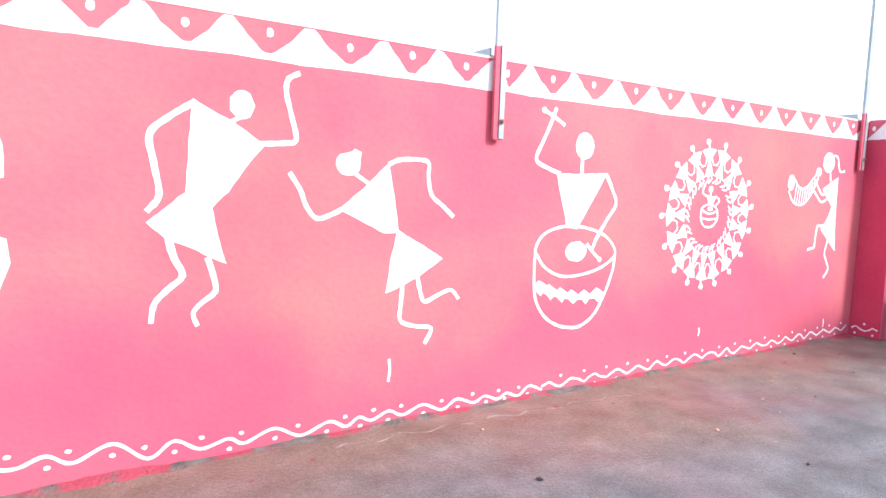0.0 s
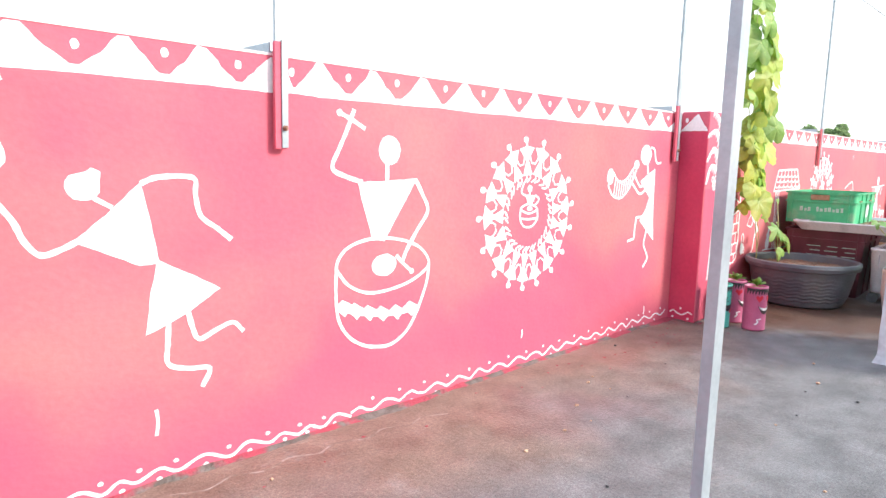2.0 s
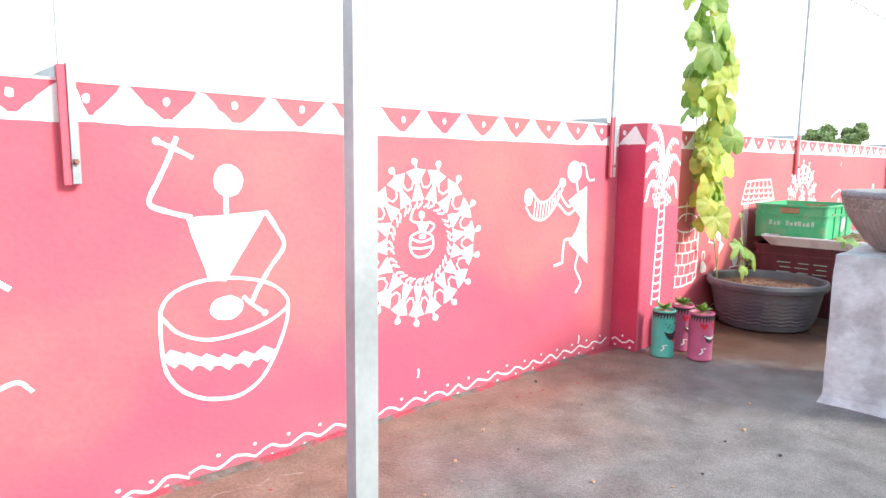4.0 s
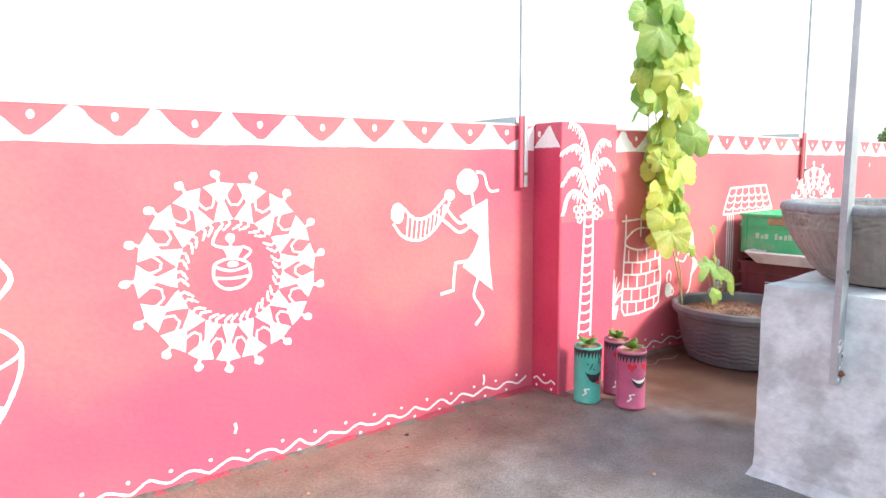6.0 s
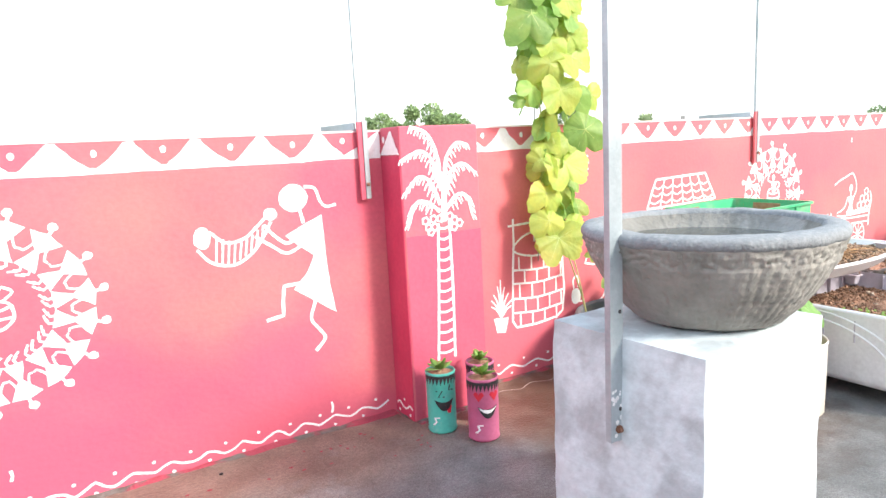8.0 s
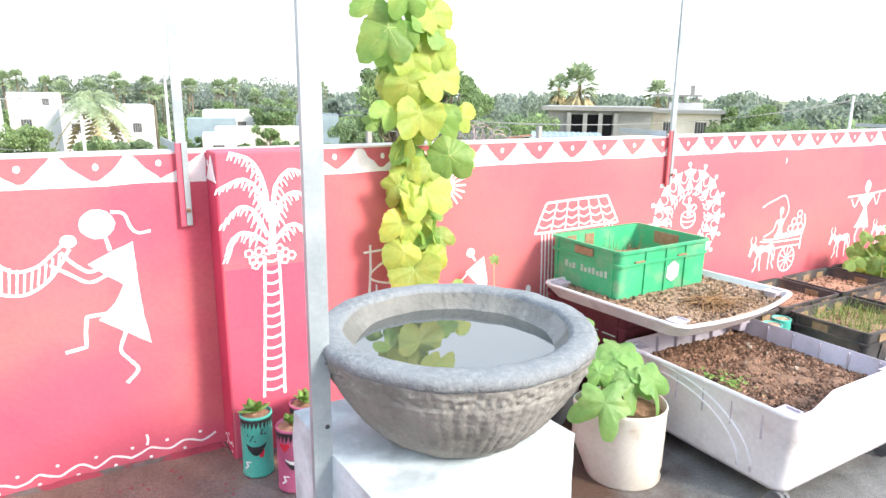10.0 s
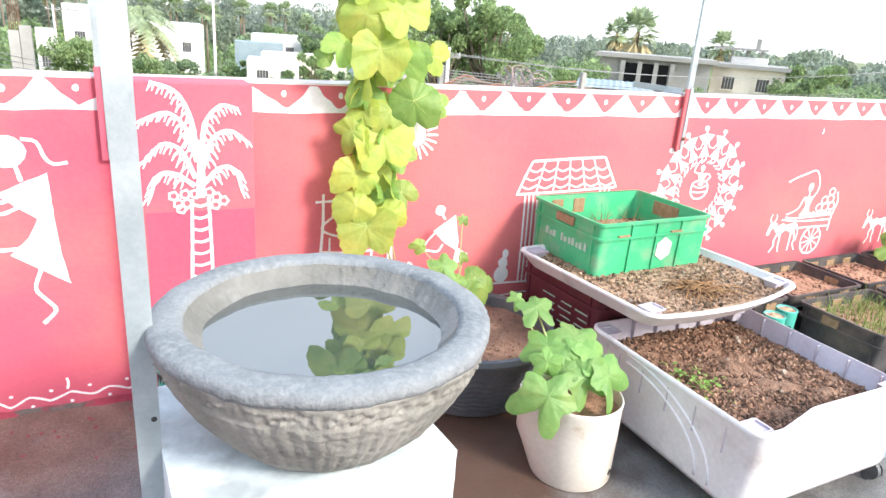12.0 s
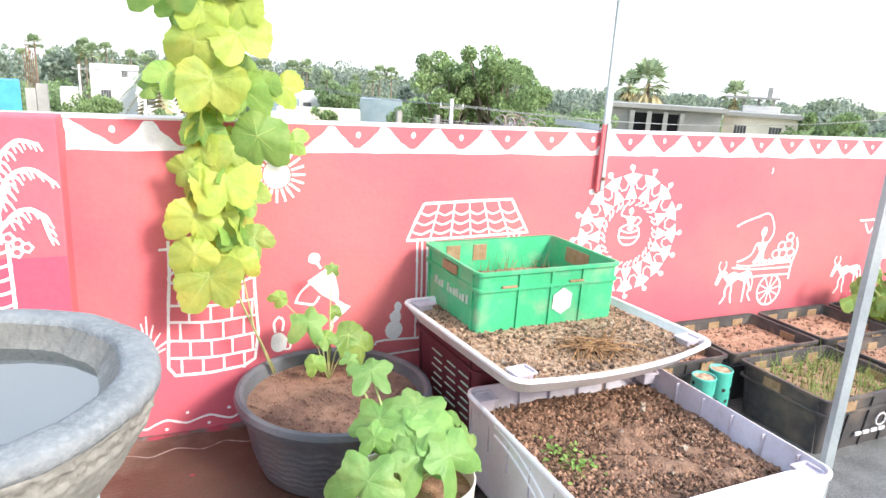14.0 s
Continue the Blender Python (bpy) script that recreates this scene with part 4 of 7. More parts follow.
# ---- steel posts of the trellis ----
def channel(bm, x, y, z0, z1, w=0.045, d=0.04, t=0.004):
    """An upright lipped channel, open towards +y."""
    out = [(-w / 2, d / 2), (-w / 2, -d / 2), (w / 2, -d / 2), (w / 2, d / 2), (w / 2 - t, d / 2), (w / 2 - t, -d / 2 + t), (-w / 2 + t, -d / 2 + t), (-w / 2 + t, d / 2)]
    rows = [[bm.verts.new((x + a, y + b, z)) for a, b in out] for z in (z0, z1)]
    for i in range(8):
        bm.faces.new((rows[0][i], rows[0][(i + 1) % 8], rows[1][(i + 1) % 8], rows[1][i]))
    for r in rows:
        bm.faces.new((r[0], r[1], r[6], r[7]))
        bm.faces.new((r[1], r[2], r[5], r[6]))
        bm.faces.new((r[2], r[3], r[4], r[5]))
    bmesh.ops.recalc_face_normals(bm, faces=bm.faces)
    return bm


def bolt(x, y, z, parent, r=0.009):
    bm = bmesh.new()
    loft(bm, [[Vector((x + r * math.cos(k * math.pi / 3), y - h, z + r * math.sin(k * math.pi / 3))) for k in range(6)] for h in (0.0, 0.007)], True, True)
    tube(bm, [(x, y - 0.006, z), (x, y - 0.014, z)], r * 0.5, n=8)
    part("bolt", bm, RUST, parent, "rusty bolt")


def wall_post(x, label):
    t = thing("wall_post", Matrix.Translation((x, 1.893, 1.0)), label, "post", "trellis posts along the wall")
    b = bmesh.new()
    channel(b, 0, 0, 0.33, 1.6, 0.036, 0.014, 0.003)
    part("pole", b, GALV, t)
    part("pole_foot", channel(bmesh.new(), 0, -0.002, 0.0, 0.33, 0.044, 0.014), PINK, t, "pole foot painted pink with the wall")
    # pale steel on half the front also stands for the sun's reflection there
    part("front_flange", boxed(-0.001, 0.021, -0.0145, -0.0095, 0.003, 0.335, 0.001), GALV, t, "steel face of the foot, kept pale for the sun reflecting off it")
    bolt(0.008, -0.0145, 0.065, t)
    b = bmesh.new()
    box(b, -0.02, 0.02, 0.03, 0.42, 0.298, 0.304)
    box(b, -0.02, -0.015, 0.03, 0.42, 0.304, 0.33)
    part("bracket", b, GALV, t, "flat steel bracket across the parapet")
    return t


for x in (1.45, 4.155, 6.97, 9.84):
    wall_post(x, "galvanised steel trellis post bolted to the pink parapet")


def floor_post(x, y, z0, label, w=0.046):
    t = thing("steel_post", Matrix.Translation((x, y, z0)), label, "post", "trellis posts on the floor")
    part("pole", channel(bmesh.new(), 0, 0, 0.0, 2.6 - z0, w, 0.020, 0.003), GALV, t)
    if z0 > 0.1:
        bolt(0.004, -0.010, 0.035, t, 0.011)
        rng = random.Random(17)
        for _ in range(16):
            u, z, r = rng.uniform(-0.018, 0.018), rng.uniform(0.01, 0.15), rng.uniform(0.003, 0.0075)
            part("paint_spot", tube(bmesh.new(), [(u, -0.0096, z), (u, -0.0103, z)], r, n=7), WHITE, t, "spot of white paint")
        for z in (0.09, 0.36):
            b = bmesh.new()
            tube(b, [(0.012, -0.0095, z), (0.012, -0.0106, z)], 0.006, n=10)
            part("hole", b, BLACK_PAINT, t)
    else:
        part("base_plate", boxed(-0.05, 0.05, -0.05, 0.05, 0.0, 0.008, 0.002), GALV, t)
    return t


floor_post(1.428, 0.468, 0.0, "galvanised steel trellis post standing on the floor", 0.034)
floor_post(4.205, 0.505, 0.40, "galvanised steel trellis post bolted to the cement block")
floor_post(6.95, 0.49, 0.0, "galvanised steel trellis post standing on the floor")
for y in (0.48, 1.893):
    tagged(part("trellis_rail", tube(bmesh.new(), [(1.3, y, 2.61), (9.95, y, 2.61)], 0.005), GALV), "thin galvanised rail over the posts", "rail")
for x in (1.45, 4.18, 6.96, 9.84):
    tagged(part("trellis_crossbar", tube(bmesh.new(), [(x, -0.1, 2.632), (x, 1.95, 2.632)], 0.005), GALV), "thin galvanised crossbar over the trellis", "rail")


# ---- the cement block and the stone bowl ----
def rough_box(x0, x1, y0, y1, z0, z1, n=10, amp=0.006, flare=0.0):
    bm = bmesh.new()
    box(bm, x0, x1, y0, y1, z0, z1)
    bmesh.ops.subdivide_edges(bm, edges=bm.edges[:], cuts=n, use_grid_fill=True)
    cx, cy = (x0 + x1) / 2, (y0 + y1) / 2
    for v in bm.verts:
        c = v.co
        k = sum(abs(a - b) < 1e-4 for a, b in ((abs(c.x - cx), (x1 - x0) / 2), (abs(c.y - cy), (y1 - y0) / 2), (c.z, z1)))
        o = Vector((noise.noise(c * 5 + Vector((3, 1, 2))), noise.noise(c * 5 + Vector((9, 4, 7))), noise.noise(c * 5))) * amp
        if k >= 2:
            o += Vector((cx - c.x, cy - c.y, 0)) * 0.008 * (0.6 + noise.noise(c * 14))
            o.z -= 0.003 if c.z > z1 - 1e-4 else 0
        o.x += (c.x - cx) * 0.03 * (1 - (c.z - z0) / (z1 - z0))
        f = flare * max(0, 1 - (c.z - z0) / 0.06) ** 2 * (1 + 0.8 * noise.noise(c * 11))
        o += Vector((c.x - cx, c.y - cy, 0)).normalized() * f
        if c.z <= z0 + 1e-4:
            o.z = 0
        v.co = c + o
    return bm


block = tagged(part("cement_block", rough_box(-0.290, 0.270, -0.253, 0.253, 0.0, 0.69, 18, 0.005, 0.02), PLASTER),
               "grey cement plastered block holding a stone bowl", "pedestal")
block.matrix_basis = pose(4.515, 0.516, 0.0, 0, 0, 3)

bowl = thing("stone_bowl", Matrix.Translation((4.565, 0.49, 0.69)) @ Matrix.Diagonal((1.0, 1.0, 0.915, 1)), "carved grey stone bowl of water on the cement block", "bowl")
bm = bmesh.new()
prof = [(0.155, 0.0), (0.205, 0.012), (0.25, 0.06), (0.295, 0.13), (0.33, 0.20), (0.347, 0.25), (0.348, 0.268), (0.330, 0.285)]
SEG = 420
rows = []
fine_prof = []
for a, b in zip(prof, prof[1:]):
    k = max(1, int(((a[0] - b[0]) ** 2 + (a[1] - b[1]) ** 2) ** 0.5 / 0.0058))
    fine_prof += [(a[0] + (b[0] - a[0]) * i / k, a[1] + (b[1] - a[1]) * i / k) for i in range(k)]
fine_prof.append(prof[-1])
arc = 0.0
for j, (r, z) in enumerate(fine_prof):
    if j:
        arc += math.hypot(r - fine_prof[j - 1][0], z - fine_prof[j - 1][1])
    loop = []
    for i in range(SEG):
        a = 2 * math.pi * i / SEG
        d = 0.0
        if 0.02 < z < 0.215:
            d = -0.0036 * (1 + 0.7 * noise.noise(Vector((a * 9, z * 60, 3)))) * max(0, math.cos(a * 68 + 0.3 * math.sin(z * 40))) * max(0, math.cos(arc / 0.025 * 2 * math.pi + 1.2 * math.sin(a * 9)))
            d += -0.0012 * max(0, math.cos(a * 68 + 0.3 * math.sin(z * 40)))
        p = Vector((math.cos(a), math.sin(a), 0))
        nz = 0.006 * noise.noise(p * 3) + 0.003 * noise.noise(p * 14 + Vector((0, 0, z * 40)))
        if 0.215 < z < 0.262:
            nz += 0.009 * noise.noise(p * 26 + Vector((0, 0, z * 75))) + 0.005 * noise.noise(p * 60 + Vector((0, 0, z * 170))) - 0.004
        loop.append(p * (r + d + nz) + Vector((0, 0, z)))
    rows.append(loop)
loft(bm, rows, cap0=True)
part("bowl_outside", bm, STONE, bowl, "pitted outer face with rows of chisel marks", smooth=True)
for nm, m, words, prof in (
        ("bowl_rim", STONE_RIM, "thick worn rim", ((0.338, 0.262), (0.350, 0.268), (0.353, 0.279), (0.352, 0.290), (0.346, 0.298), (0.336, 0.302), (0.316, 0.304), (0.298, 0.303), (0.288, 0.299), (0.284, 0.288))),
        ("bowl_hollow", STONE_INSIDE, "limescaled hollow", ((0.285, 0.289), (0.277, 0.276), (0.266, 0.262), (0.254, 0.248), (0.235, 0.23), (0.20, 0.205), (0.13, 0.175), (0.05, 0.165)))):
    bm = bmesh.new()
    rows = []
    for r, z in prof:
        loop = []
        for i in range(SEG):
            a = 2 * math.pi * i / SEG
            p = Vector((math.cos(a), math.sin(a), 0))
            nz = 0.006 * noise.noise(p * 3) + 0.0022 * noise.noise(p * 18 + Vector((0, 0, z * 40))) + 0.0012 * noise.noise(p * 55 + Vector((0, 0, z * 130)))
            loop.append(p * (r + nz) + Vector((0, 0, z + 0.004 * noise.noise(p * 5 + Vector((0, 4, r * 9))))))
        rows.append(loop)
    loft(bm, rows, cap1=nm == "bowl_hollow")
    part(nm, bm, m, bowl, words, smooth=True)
bm = bmesh.new()
loft(bm, [circle(0.258, 0.244, 64), circle(0.12, 0.2442, 64), circle(0.02, 0.2441, 64)], cap1=True)
tagged(part("water", bm, WATER), "still greenish water reflecting the sky", "water").matrix_basis = Matrix.Translation((4.565, 0.49, 0.69)) @ Matrix.Diagonal((1.0, 1.0, 0.915, 1))


# ---- leaves ----
def leaf_mesh(name, material, lobes=5, depth=0.12, cup=0.18, seed=0, notch=0.55):
    """A gourd leaf of about unit width: heart-shaped foot, shallow lobes, sunken veins."""
    rng = random.Random(seed)
    bm = bmesh.new()
    n, rings = 80, 5
    c = bm.verts.new((0, 0, 0))
    prev = None
    wob = [rng.uniform(-0.04, 0.04) for _ in range(n)]
    ph = rng.uniform(0, 6)
    for j in range(1, rings + 1):
        f = j / rings
        row = []
        for i in range(n):
            a = 2 * math.pi * i / n
            r = 0.5 * (1 + depth * math.cos(lobes * a) + 0.075 * math.sin(2 * a + ph) + 0.06 * math.sin(3 * a + 2 * ph) + wob[i] * 0.35 + 0.026 * math.cos(20 * a + 2 * math.sin(3 * a + ph)))
            back = abs((a - math.pi + math.pi) % (2 * math.pi) - math.pi)
            gap = max(0, 1 - back / 0.55)
            r *= (1 - notch * gap ** 1.3) * (1 - 0.26 * math.cos(a))
            x, y = r * f * math.cos(a), r * f * math.sin(a)
            z = -cup * f * f * 0.5 + 0.035 * f * math.sin(3 * a + ph) + 0.008 * f * math.cos(7 * a + ph) - 0.018 * f * math.cos(lobes * a) + 0.012 * f * f * math.sin(9 * a + ph)
            z += 0.02 * f * wob[i] * 10 * (0.5 if j == rings else 0.2)
            row.append(bm.verts.new((x - 0.28, y, z)))
        for i in range(n):
            k = (i + 1) % n
            if prev is None:
                bm.faces.new((c, row[i], row[k]))
            else:
                bm.faces.new((prev[i], row[i], row[k], prev[k]))
        prev = row
    c.co = (-0.28, 0, 0)
    for k in range(5):
        a = 2 * math.pi * k / 5
        i0 = round(n * k / 5) % n
        R = prev[i0]
        tip = c.co.lerp(R.co, 0.9)
        side = Vector((-math.sin(a), math.cos(a), 0)) * 0.0048
        lift = Vector((0, 0, 0.010))
        mid = c.co.lerp(tip, 0.5) + Vector((0, 0, cup * 0.10)) + lift
        vs = [bm.verts.new(q) for q in (c.co - side + lift, c.co + side + lift, mid + side * 0.7, mid - side * 0.7, tip + lift)]
        for f in (bm.faces.new((vs[0], vs[1], vs[2], vs[3])), bm.faces.new((vs[3], vs[2], vs[4]))):
            f.material_index = 1
    fold, curl, twist = rng.uniform(-0.12, 0.26), rng.uniform(0.0, 0.42), rng.uniform(-0.35, 0.35)
    for v in bm.verts:
        x, y = v.co.x + 0.28, v.co.y
        v.co.z += fold * (abs(y) - 0.1) - curl * x * x + twist * x * y
        v.co.x = -x
    me = bpy.data.meshes.new(name)
    bm.to_mesh(me)
    bm.free()
    for p in me.polygons:
        p.use_smooth = True
    me.materials.append(material)
    me.materials.append(VEIN_DEEP if material is LEAF_DEEP else VEIN)
    return me


YELLOW_LEAVES = [leaf_mesh("leaf", LEAF_YELLOW, 5, 0.045, 0.16, s, 0.42) for s in range(7)]
GREEN_LEAVES = [leaf_mesh("leaf", LEAF_GREEN, 5, 0.055, 0.16, 20 + s, 0.42) for s in range(7)]
CUT_LEAVES = [leaf_mesh("leaf", LEAF_DEEP, 5, 0.20, 0.16, 40 + s, 0.5) for s in range(5)]


def put_leaf(me, parent, p, size, face, spin):
    """A leaf whose upper side faces 'face' and whose tip hangs, turned by spin degrees."""
    o = new("leaf", me)
    z = Vector(face).normalized()
    down = Vector((0, 0, -1))
    x = (down - z * down.dot(z))
    x = x.normalized() if x.length > 1e-3 else Vector((1, 0, 0))
    x = Matrix.Rotation(radians(spin), 3, z) @ x
    y = z.cross(x)
    o.parent = parent
    o.matrix_basis = Matrix.Translation(Vector(p) - parent.matrix_basis.translation) @ Matrix((x, y, z)).transposed().to_4x4() @ Matrix.Diagonal((size, size, size, 1))
    return o


vine = thing("climbing_vine", Matrix.Translation((5.12, 1.62, 0.30)), "yellow-green gourd vine climbing a string from the black tub", "vine")
bm = bmesh.new()
tube(bm, [(0.22, 0.16, -0.02), (0.17, 0.15, 0.12), (0.09, 0.15, 0.32), (0.0, 0.18, 0.7), (-0.03, 0.24, 1.3), (-0.02, 0.24, 2.3)], 0.0045, 0.003, 8)
tube(bm, [(0.23, 0.17, -0.02), (0.14, 0.13, 0.20), (0.11, 0.16, 0.38), (0.03, 0.2, 1.0), (0.0, 0.25, 2.3)], 0.0035, 0.0025, 8)
part("stem", bm, STEM, vine, "pale twining stems", smooth=True)
part("string", tube(bmesh.new(), [(-0.02, 0.26, 0.3), (-0.02, 0.26, 2.3)], 0.0025), CABLE, vine)
# the large leaves that face the terrace: x, z, width, spin, yellow, setback
FRONT = (
    (5.165, 1.052, 0.235, 6, 1, 0.0), (5.054, 0.918, 0.185, -14, 1, 0.02), (5.05, 0.785, 0.175, -10, 1, 0.0), (5.095, 0.685, 0.235, 8, 1, -0.02), (5.208, 0.755, 0.145, 14, 1, -0.01),
    (5.265, 0.835, 0.135, 38, 0, 0.03), (5.185, 0.85, 0.125, 4, 0, 0.03), (5.277, 1.207, 0.225, 12, 0, -0.02), (5.195, 1.175, 0.165, -6, 1, 0.02), (5.103, 1.244, 0.15, -20, 0, 0.05),
    (5.035, 1.10, 0.115, -65, 1, 0.03), (5.25, 0.997, 0.13, 48, 0, 0.05), (5.126, 1.40, 0.225, -6, 1, -0.02), (5.23, 1.386, 0.18, 16, 0, 0.02), (5.305, 1.42, 0.13, 30, 0, 0.06),
    (5.385, 1.403, 0.125, 62, 1, 0.04), (4.985, 1.43, 0.125, -40, 0, 0.03), (4.93, 1.39, 0.075, -80, 0, 0.05), (5.075, 1.53, 0.185, -16, 1, 0.0), (5.22, 1.565, 0.205, 18, 1, 0.0),
    (5.106, 1.645, 0.16, -10, 1, 0.02), (5.226, 1.67, 0.165, 22, 1, 0.01), (5.03, 1.665, 0.125, -30, 0, 0.06), (5.431, 1.21, 0.095, 75, 0, 0.06),
    (4.995, 1.745, 0.245, -8, 0, 0.03), (4.95, 1.86, 0.165, -30, 0, 0.08), (5.07, 1.90, 0.175, 5, 0, 0.0), (5.20, 1.84, 0.175, 25, 1, 0.02), (5.19, 1.735, 0.15, 30, 1, 0.02),
)
for k, (x, z, s, a, yel, back) in enumerate(FRONT):
    put_leaf((YELLOW_LEAVES if yel else GREEN_LEAVES)[k % 7], vine, (x, 1.73 + back, z + s * 0.22), s * 1.02, (-0.22 + 0.22 * math.sin(k * 1.7), -1, 0.30 + 0.2 * math.cos(k * 2.3)), a)
rng = random.Random(3)
for k in range(66):
    z = 0.70 + 1.9 * (k + rng.random()) / 66
    a = rng.uniform(0, 2 * math.pi)
    r = rng.uniform(0.03, 0.11) * (1.0 if z < 1.45 else 1.45)
    x, y = 5.13 + r * 0.95 * math.cos(a), (1.80 if z < 1.40 else 1.85) + r * (0.35 if z < 1.40 else 1.0) * math.sin(a)
    face = Vector((math.cos(a) * 0.8 - 0.2 + rng.uniform(-0.3, 0.3), math.sin(a) - 0.25, rng.uniform(0.1, 0.7)))
    put_leaf((YELLOW_LEAVES if rng.random() < 0.45 else GREEN_LEAVES)[k % 7], vine, (x, y, z), rng.uniform(0.11, 0.17) * (1.0 if z < 1.45 else 1.15), face, rng.uniform(-50, 50))

# ---- the black tub ----
tub = thing("round_tub", Matrix.Translation((5.535, 1.53, 0.0)), "large round black plastic tub filled with red soil by the wall", "tub")
bm = bmesh.new()
n = 144
prof = [(0.265, 0.0), (0.285, 0.012), (0.315, 0.10), (0.342, 0.23), (0.350, 0.262), (0.372, 0.270), (0.380, 0.295), (0.374, 0.316), (0.360, 0.320), (0.346, 0.310), (0.336, 0.262), (0.328, 0.24)]
rows = []
for r, z in [(a[0] + (b[0] - a[0]) * i / 14, a[1] + (b[1] - a[1]) * i / 14) for a, b in zip(prof, prof[1:]) for i in range(14)] + [prof[-1]]:
    loop = []
    for i in range(n):
        a = 2 * math.pi * i / n
        d = 0.0
        if 0.04 < z < 0.22 and r < 0.36:
            d = 0.0042 * math.sin(z * 250 + 1.5 * math.sin(a * 20))
        loop.append(Vector(((r + d) * math.cos(a), (r + d) * math.sin(a), z)))
    rows.append(loop)
loft(bm, rows, cap0=True)
part("tub_shell", bm, BLACK_PLASTIC, tub, "wave-embossed black plastic shell", smooth=True)


def soil_bed(loop_at, z, amp, rings=14, scale=14.0):
    """A bumpy bed of soil inside an outline; loop_at(f) gives the outline shrunk by f."""
    bm = bmesh.new()
    rows = []
    for j in range(rings):
        f = 1 - j / rings
        rows.append([p + Vector((0, 0, z - p.z + amp * (noise.noise(p * scale) + 0.6 * noise.noise(p * scale * 2.7)) + amp * 0.8 * (1 - f))) for p in loop_at(f)])
    loft(bm, rows, cap1=True)
    return bm


def clods(name, region, count, size, material, seed, parent=None, label="", kind=""):
    """Loose lumps scattered over a patch; region(rng) gives a place."""
    rng = random.Random(seed)
    vs, fs = [], []
    for _ in range(count):
        p = region(rng)
        s = size * rng.choice((0.35, 0.5, 0.5, 0.7, 0.8, 1.0, 1.5)) * rng.uniform(0.7, 1.3)
        b = len(vs)
        rot = Euler((rng.uniform(0, 6), rng.uniform(0, 6), rng.uniform(0, 6))).to_matrix()
        for d in ((1, 0, 0), (-1, 0, 0), (0, 1, 0), (0, -1, 0), (0, 0, 1), (0, 0, -1)):
            vs.append(Vector(p) + rot @ (Vector(d) * s * rng.uniform(0.6, 1.2)))
        fs += [(b + i, b + j, b + k) for i, j, k in ((0, 2, 4), (2, 1, 4), (1, 3, 4), (3, 0, 4), (2, 0, 5), (1, 2, 5), (3, 1, 5), (0, 3, 5))]
    ob = raw(name, vs, fs, material, parent, label)
    if kind:
        tagged(ob, kind=kind)
    return ob


part("soil", soil_bed(lambda f: circle(0.339 * f, 0.262, 60), 0.262, 0.008), TERRACOTTA_SOIL, tub, "dry red-brown soil", smooth=True)


def in_disc(R, z):
    def f(rng):
        a, r = rng.uniform(0, 6.283), R * math.sqrt(rng.random())
        return (r * math.cos(a), r * math.sin(a), z)
    return f


clods("soil_crumb", in_disc(0.32, 0.270), 1500, 0.0042, TERRACOTTA_SOIL, 5, tub, "", "stuff")

# seedling and shoot growing in the tub
shoot = thing("gourd_seedling", Matrix.Translation((5.55, 1.70, 0.268)), "young gourd shoot with broad green leaves in the black tub", "plant")
for k, (x, y, z, s, face, a) in enumerate(((5.465, 1.70, 0.525, 0.145, (-0.2, -0.9, 0.55), -8), (5.63, 1.69, 0.455, 0.15, (0.1, -0.85, 0.6), 20), (5.67, 1.67, 0.41, 0.13, (0.2, -1, 0.3), 40), (5.48, 1.66, 0.36, 0.09, (-0.3, -1, 0.3), 20),
                                           (5.53, 1.68, 0.46, 0.085, (0, -0.7, 0.8), 25), (5.57, 1.74, 0.73, 0.055, (0, -1, 0.2), 0), (5.36, 1.74, 0.62, 0.075, (-0.2, -1, 0.2), -50), (5.58, 1.73, 0.55, 0.06, (0.2, -1, 0.4), 10))):
    put_leaf((GREEN_LEAVES if k % 5 else CUT_LEAVES)[k % 3], shoot, (x, y, z), s, face, a)
    q = Vector((x - 5.55, y - 1.70 + 0.008, z - 0.268))
    part("stem", tube(bmesh.new(), [(0, 0, -0.01), (q.x * 0.35, q.y * 0.4, q.z * 0.6), q], 0.0034, 0.002), STEM, shoot, smooth=True)

# ---- cream bucket with a gourd plant ----
bucket = thing("plastic_bucket", Matrix.Translation((5.635, 0.865, 0.0)) @ Matrix.Diagonal((1.14, 1.12, 1.03, 1)), "cream plastic bucket planter with a black drain hole", "planter")
bm = bmesh.new()
rows = []
for r, z in ((0.133, 0.0), (0.136, 0.006), (0.137, 0.15), (0.138, 0.29), (0.140, 0.305), (0.137, 0.312), (0.133, 0.309), (0.131, 0.28), (0.130, 0.255)):
    loop = circle(r, z, 56)
    for p in loop:
        k = max(0.0, -(p.x * 0.8 - p.y * 0.6) / r - 0.55) / 0.45
        grow = 0.055 * k * k * min(1.0, max(0.0, (z - 0.07) / 0.08))
        p.x -= 0.8 * grow
        p.y += 0.6 * grow
    rows.append(loop)
loft(bm, rows, cap0=True)
part("shell", bm, CREAM_PLASTIC, bucket, smooth=True)
part("soil", soil_bed(lambda f: circle(0.129 * f, 0.26, 40), 0.262, 0.008, 8), SOIL, bucket, "dark damp soil", smooth=True)
bm = bmesh.new()
tube(bm, [(0.062, -0.114, 0.05), (0.066, -0.122, 0.05)], 0.011, n=12)
part("drain_hole", bm, BLACK_PAINT, bucket, "black drain hole")
plant = thing("gourd_plant", Matrix.Translation((5.57, 0.86, 0.262)), "leafy green gourd plant in the cream bucket", "plant")
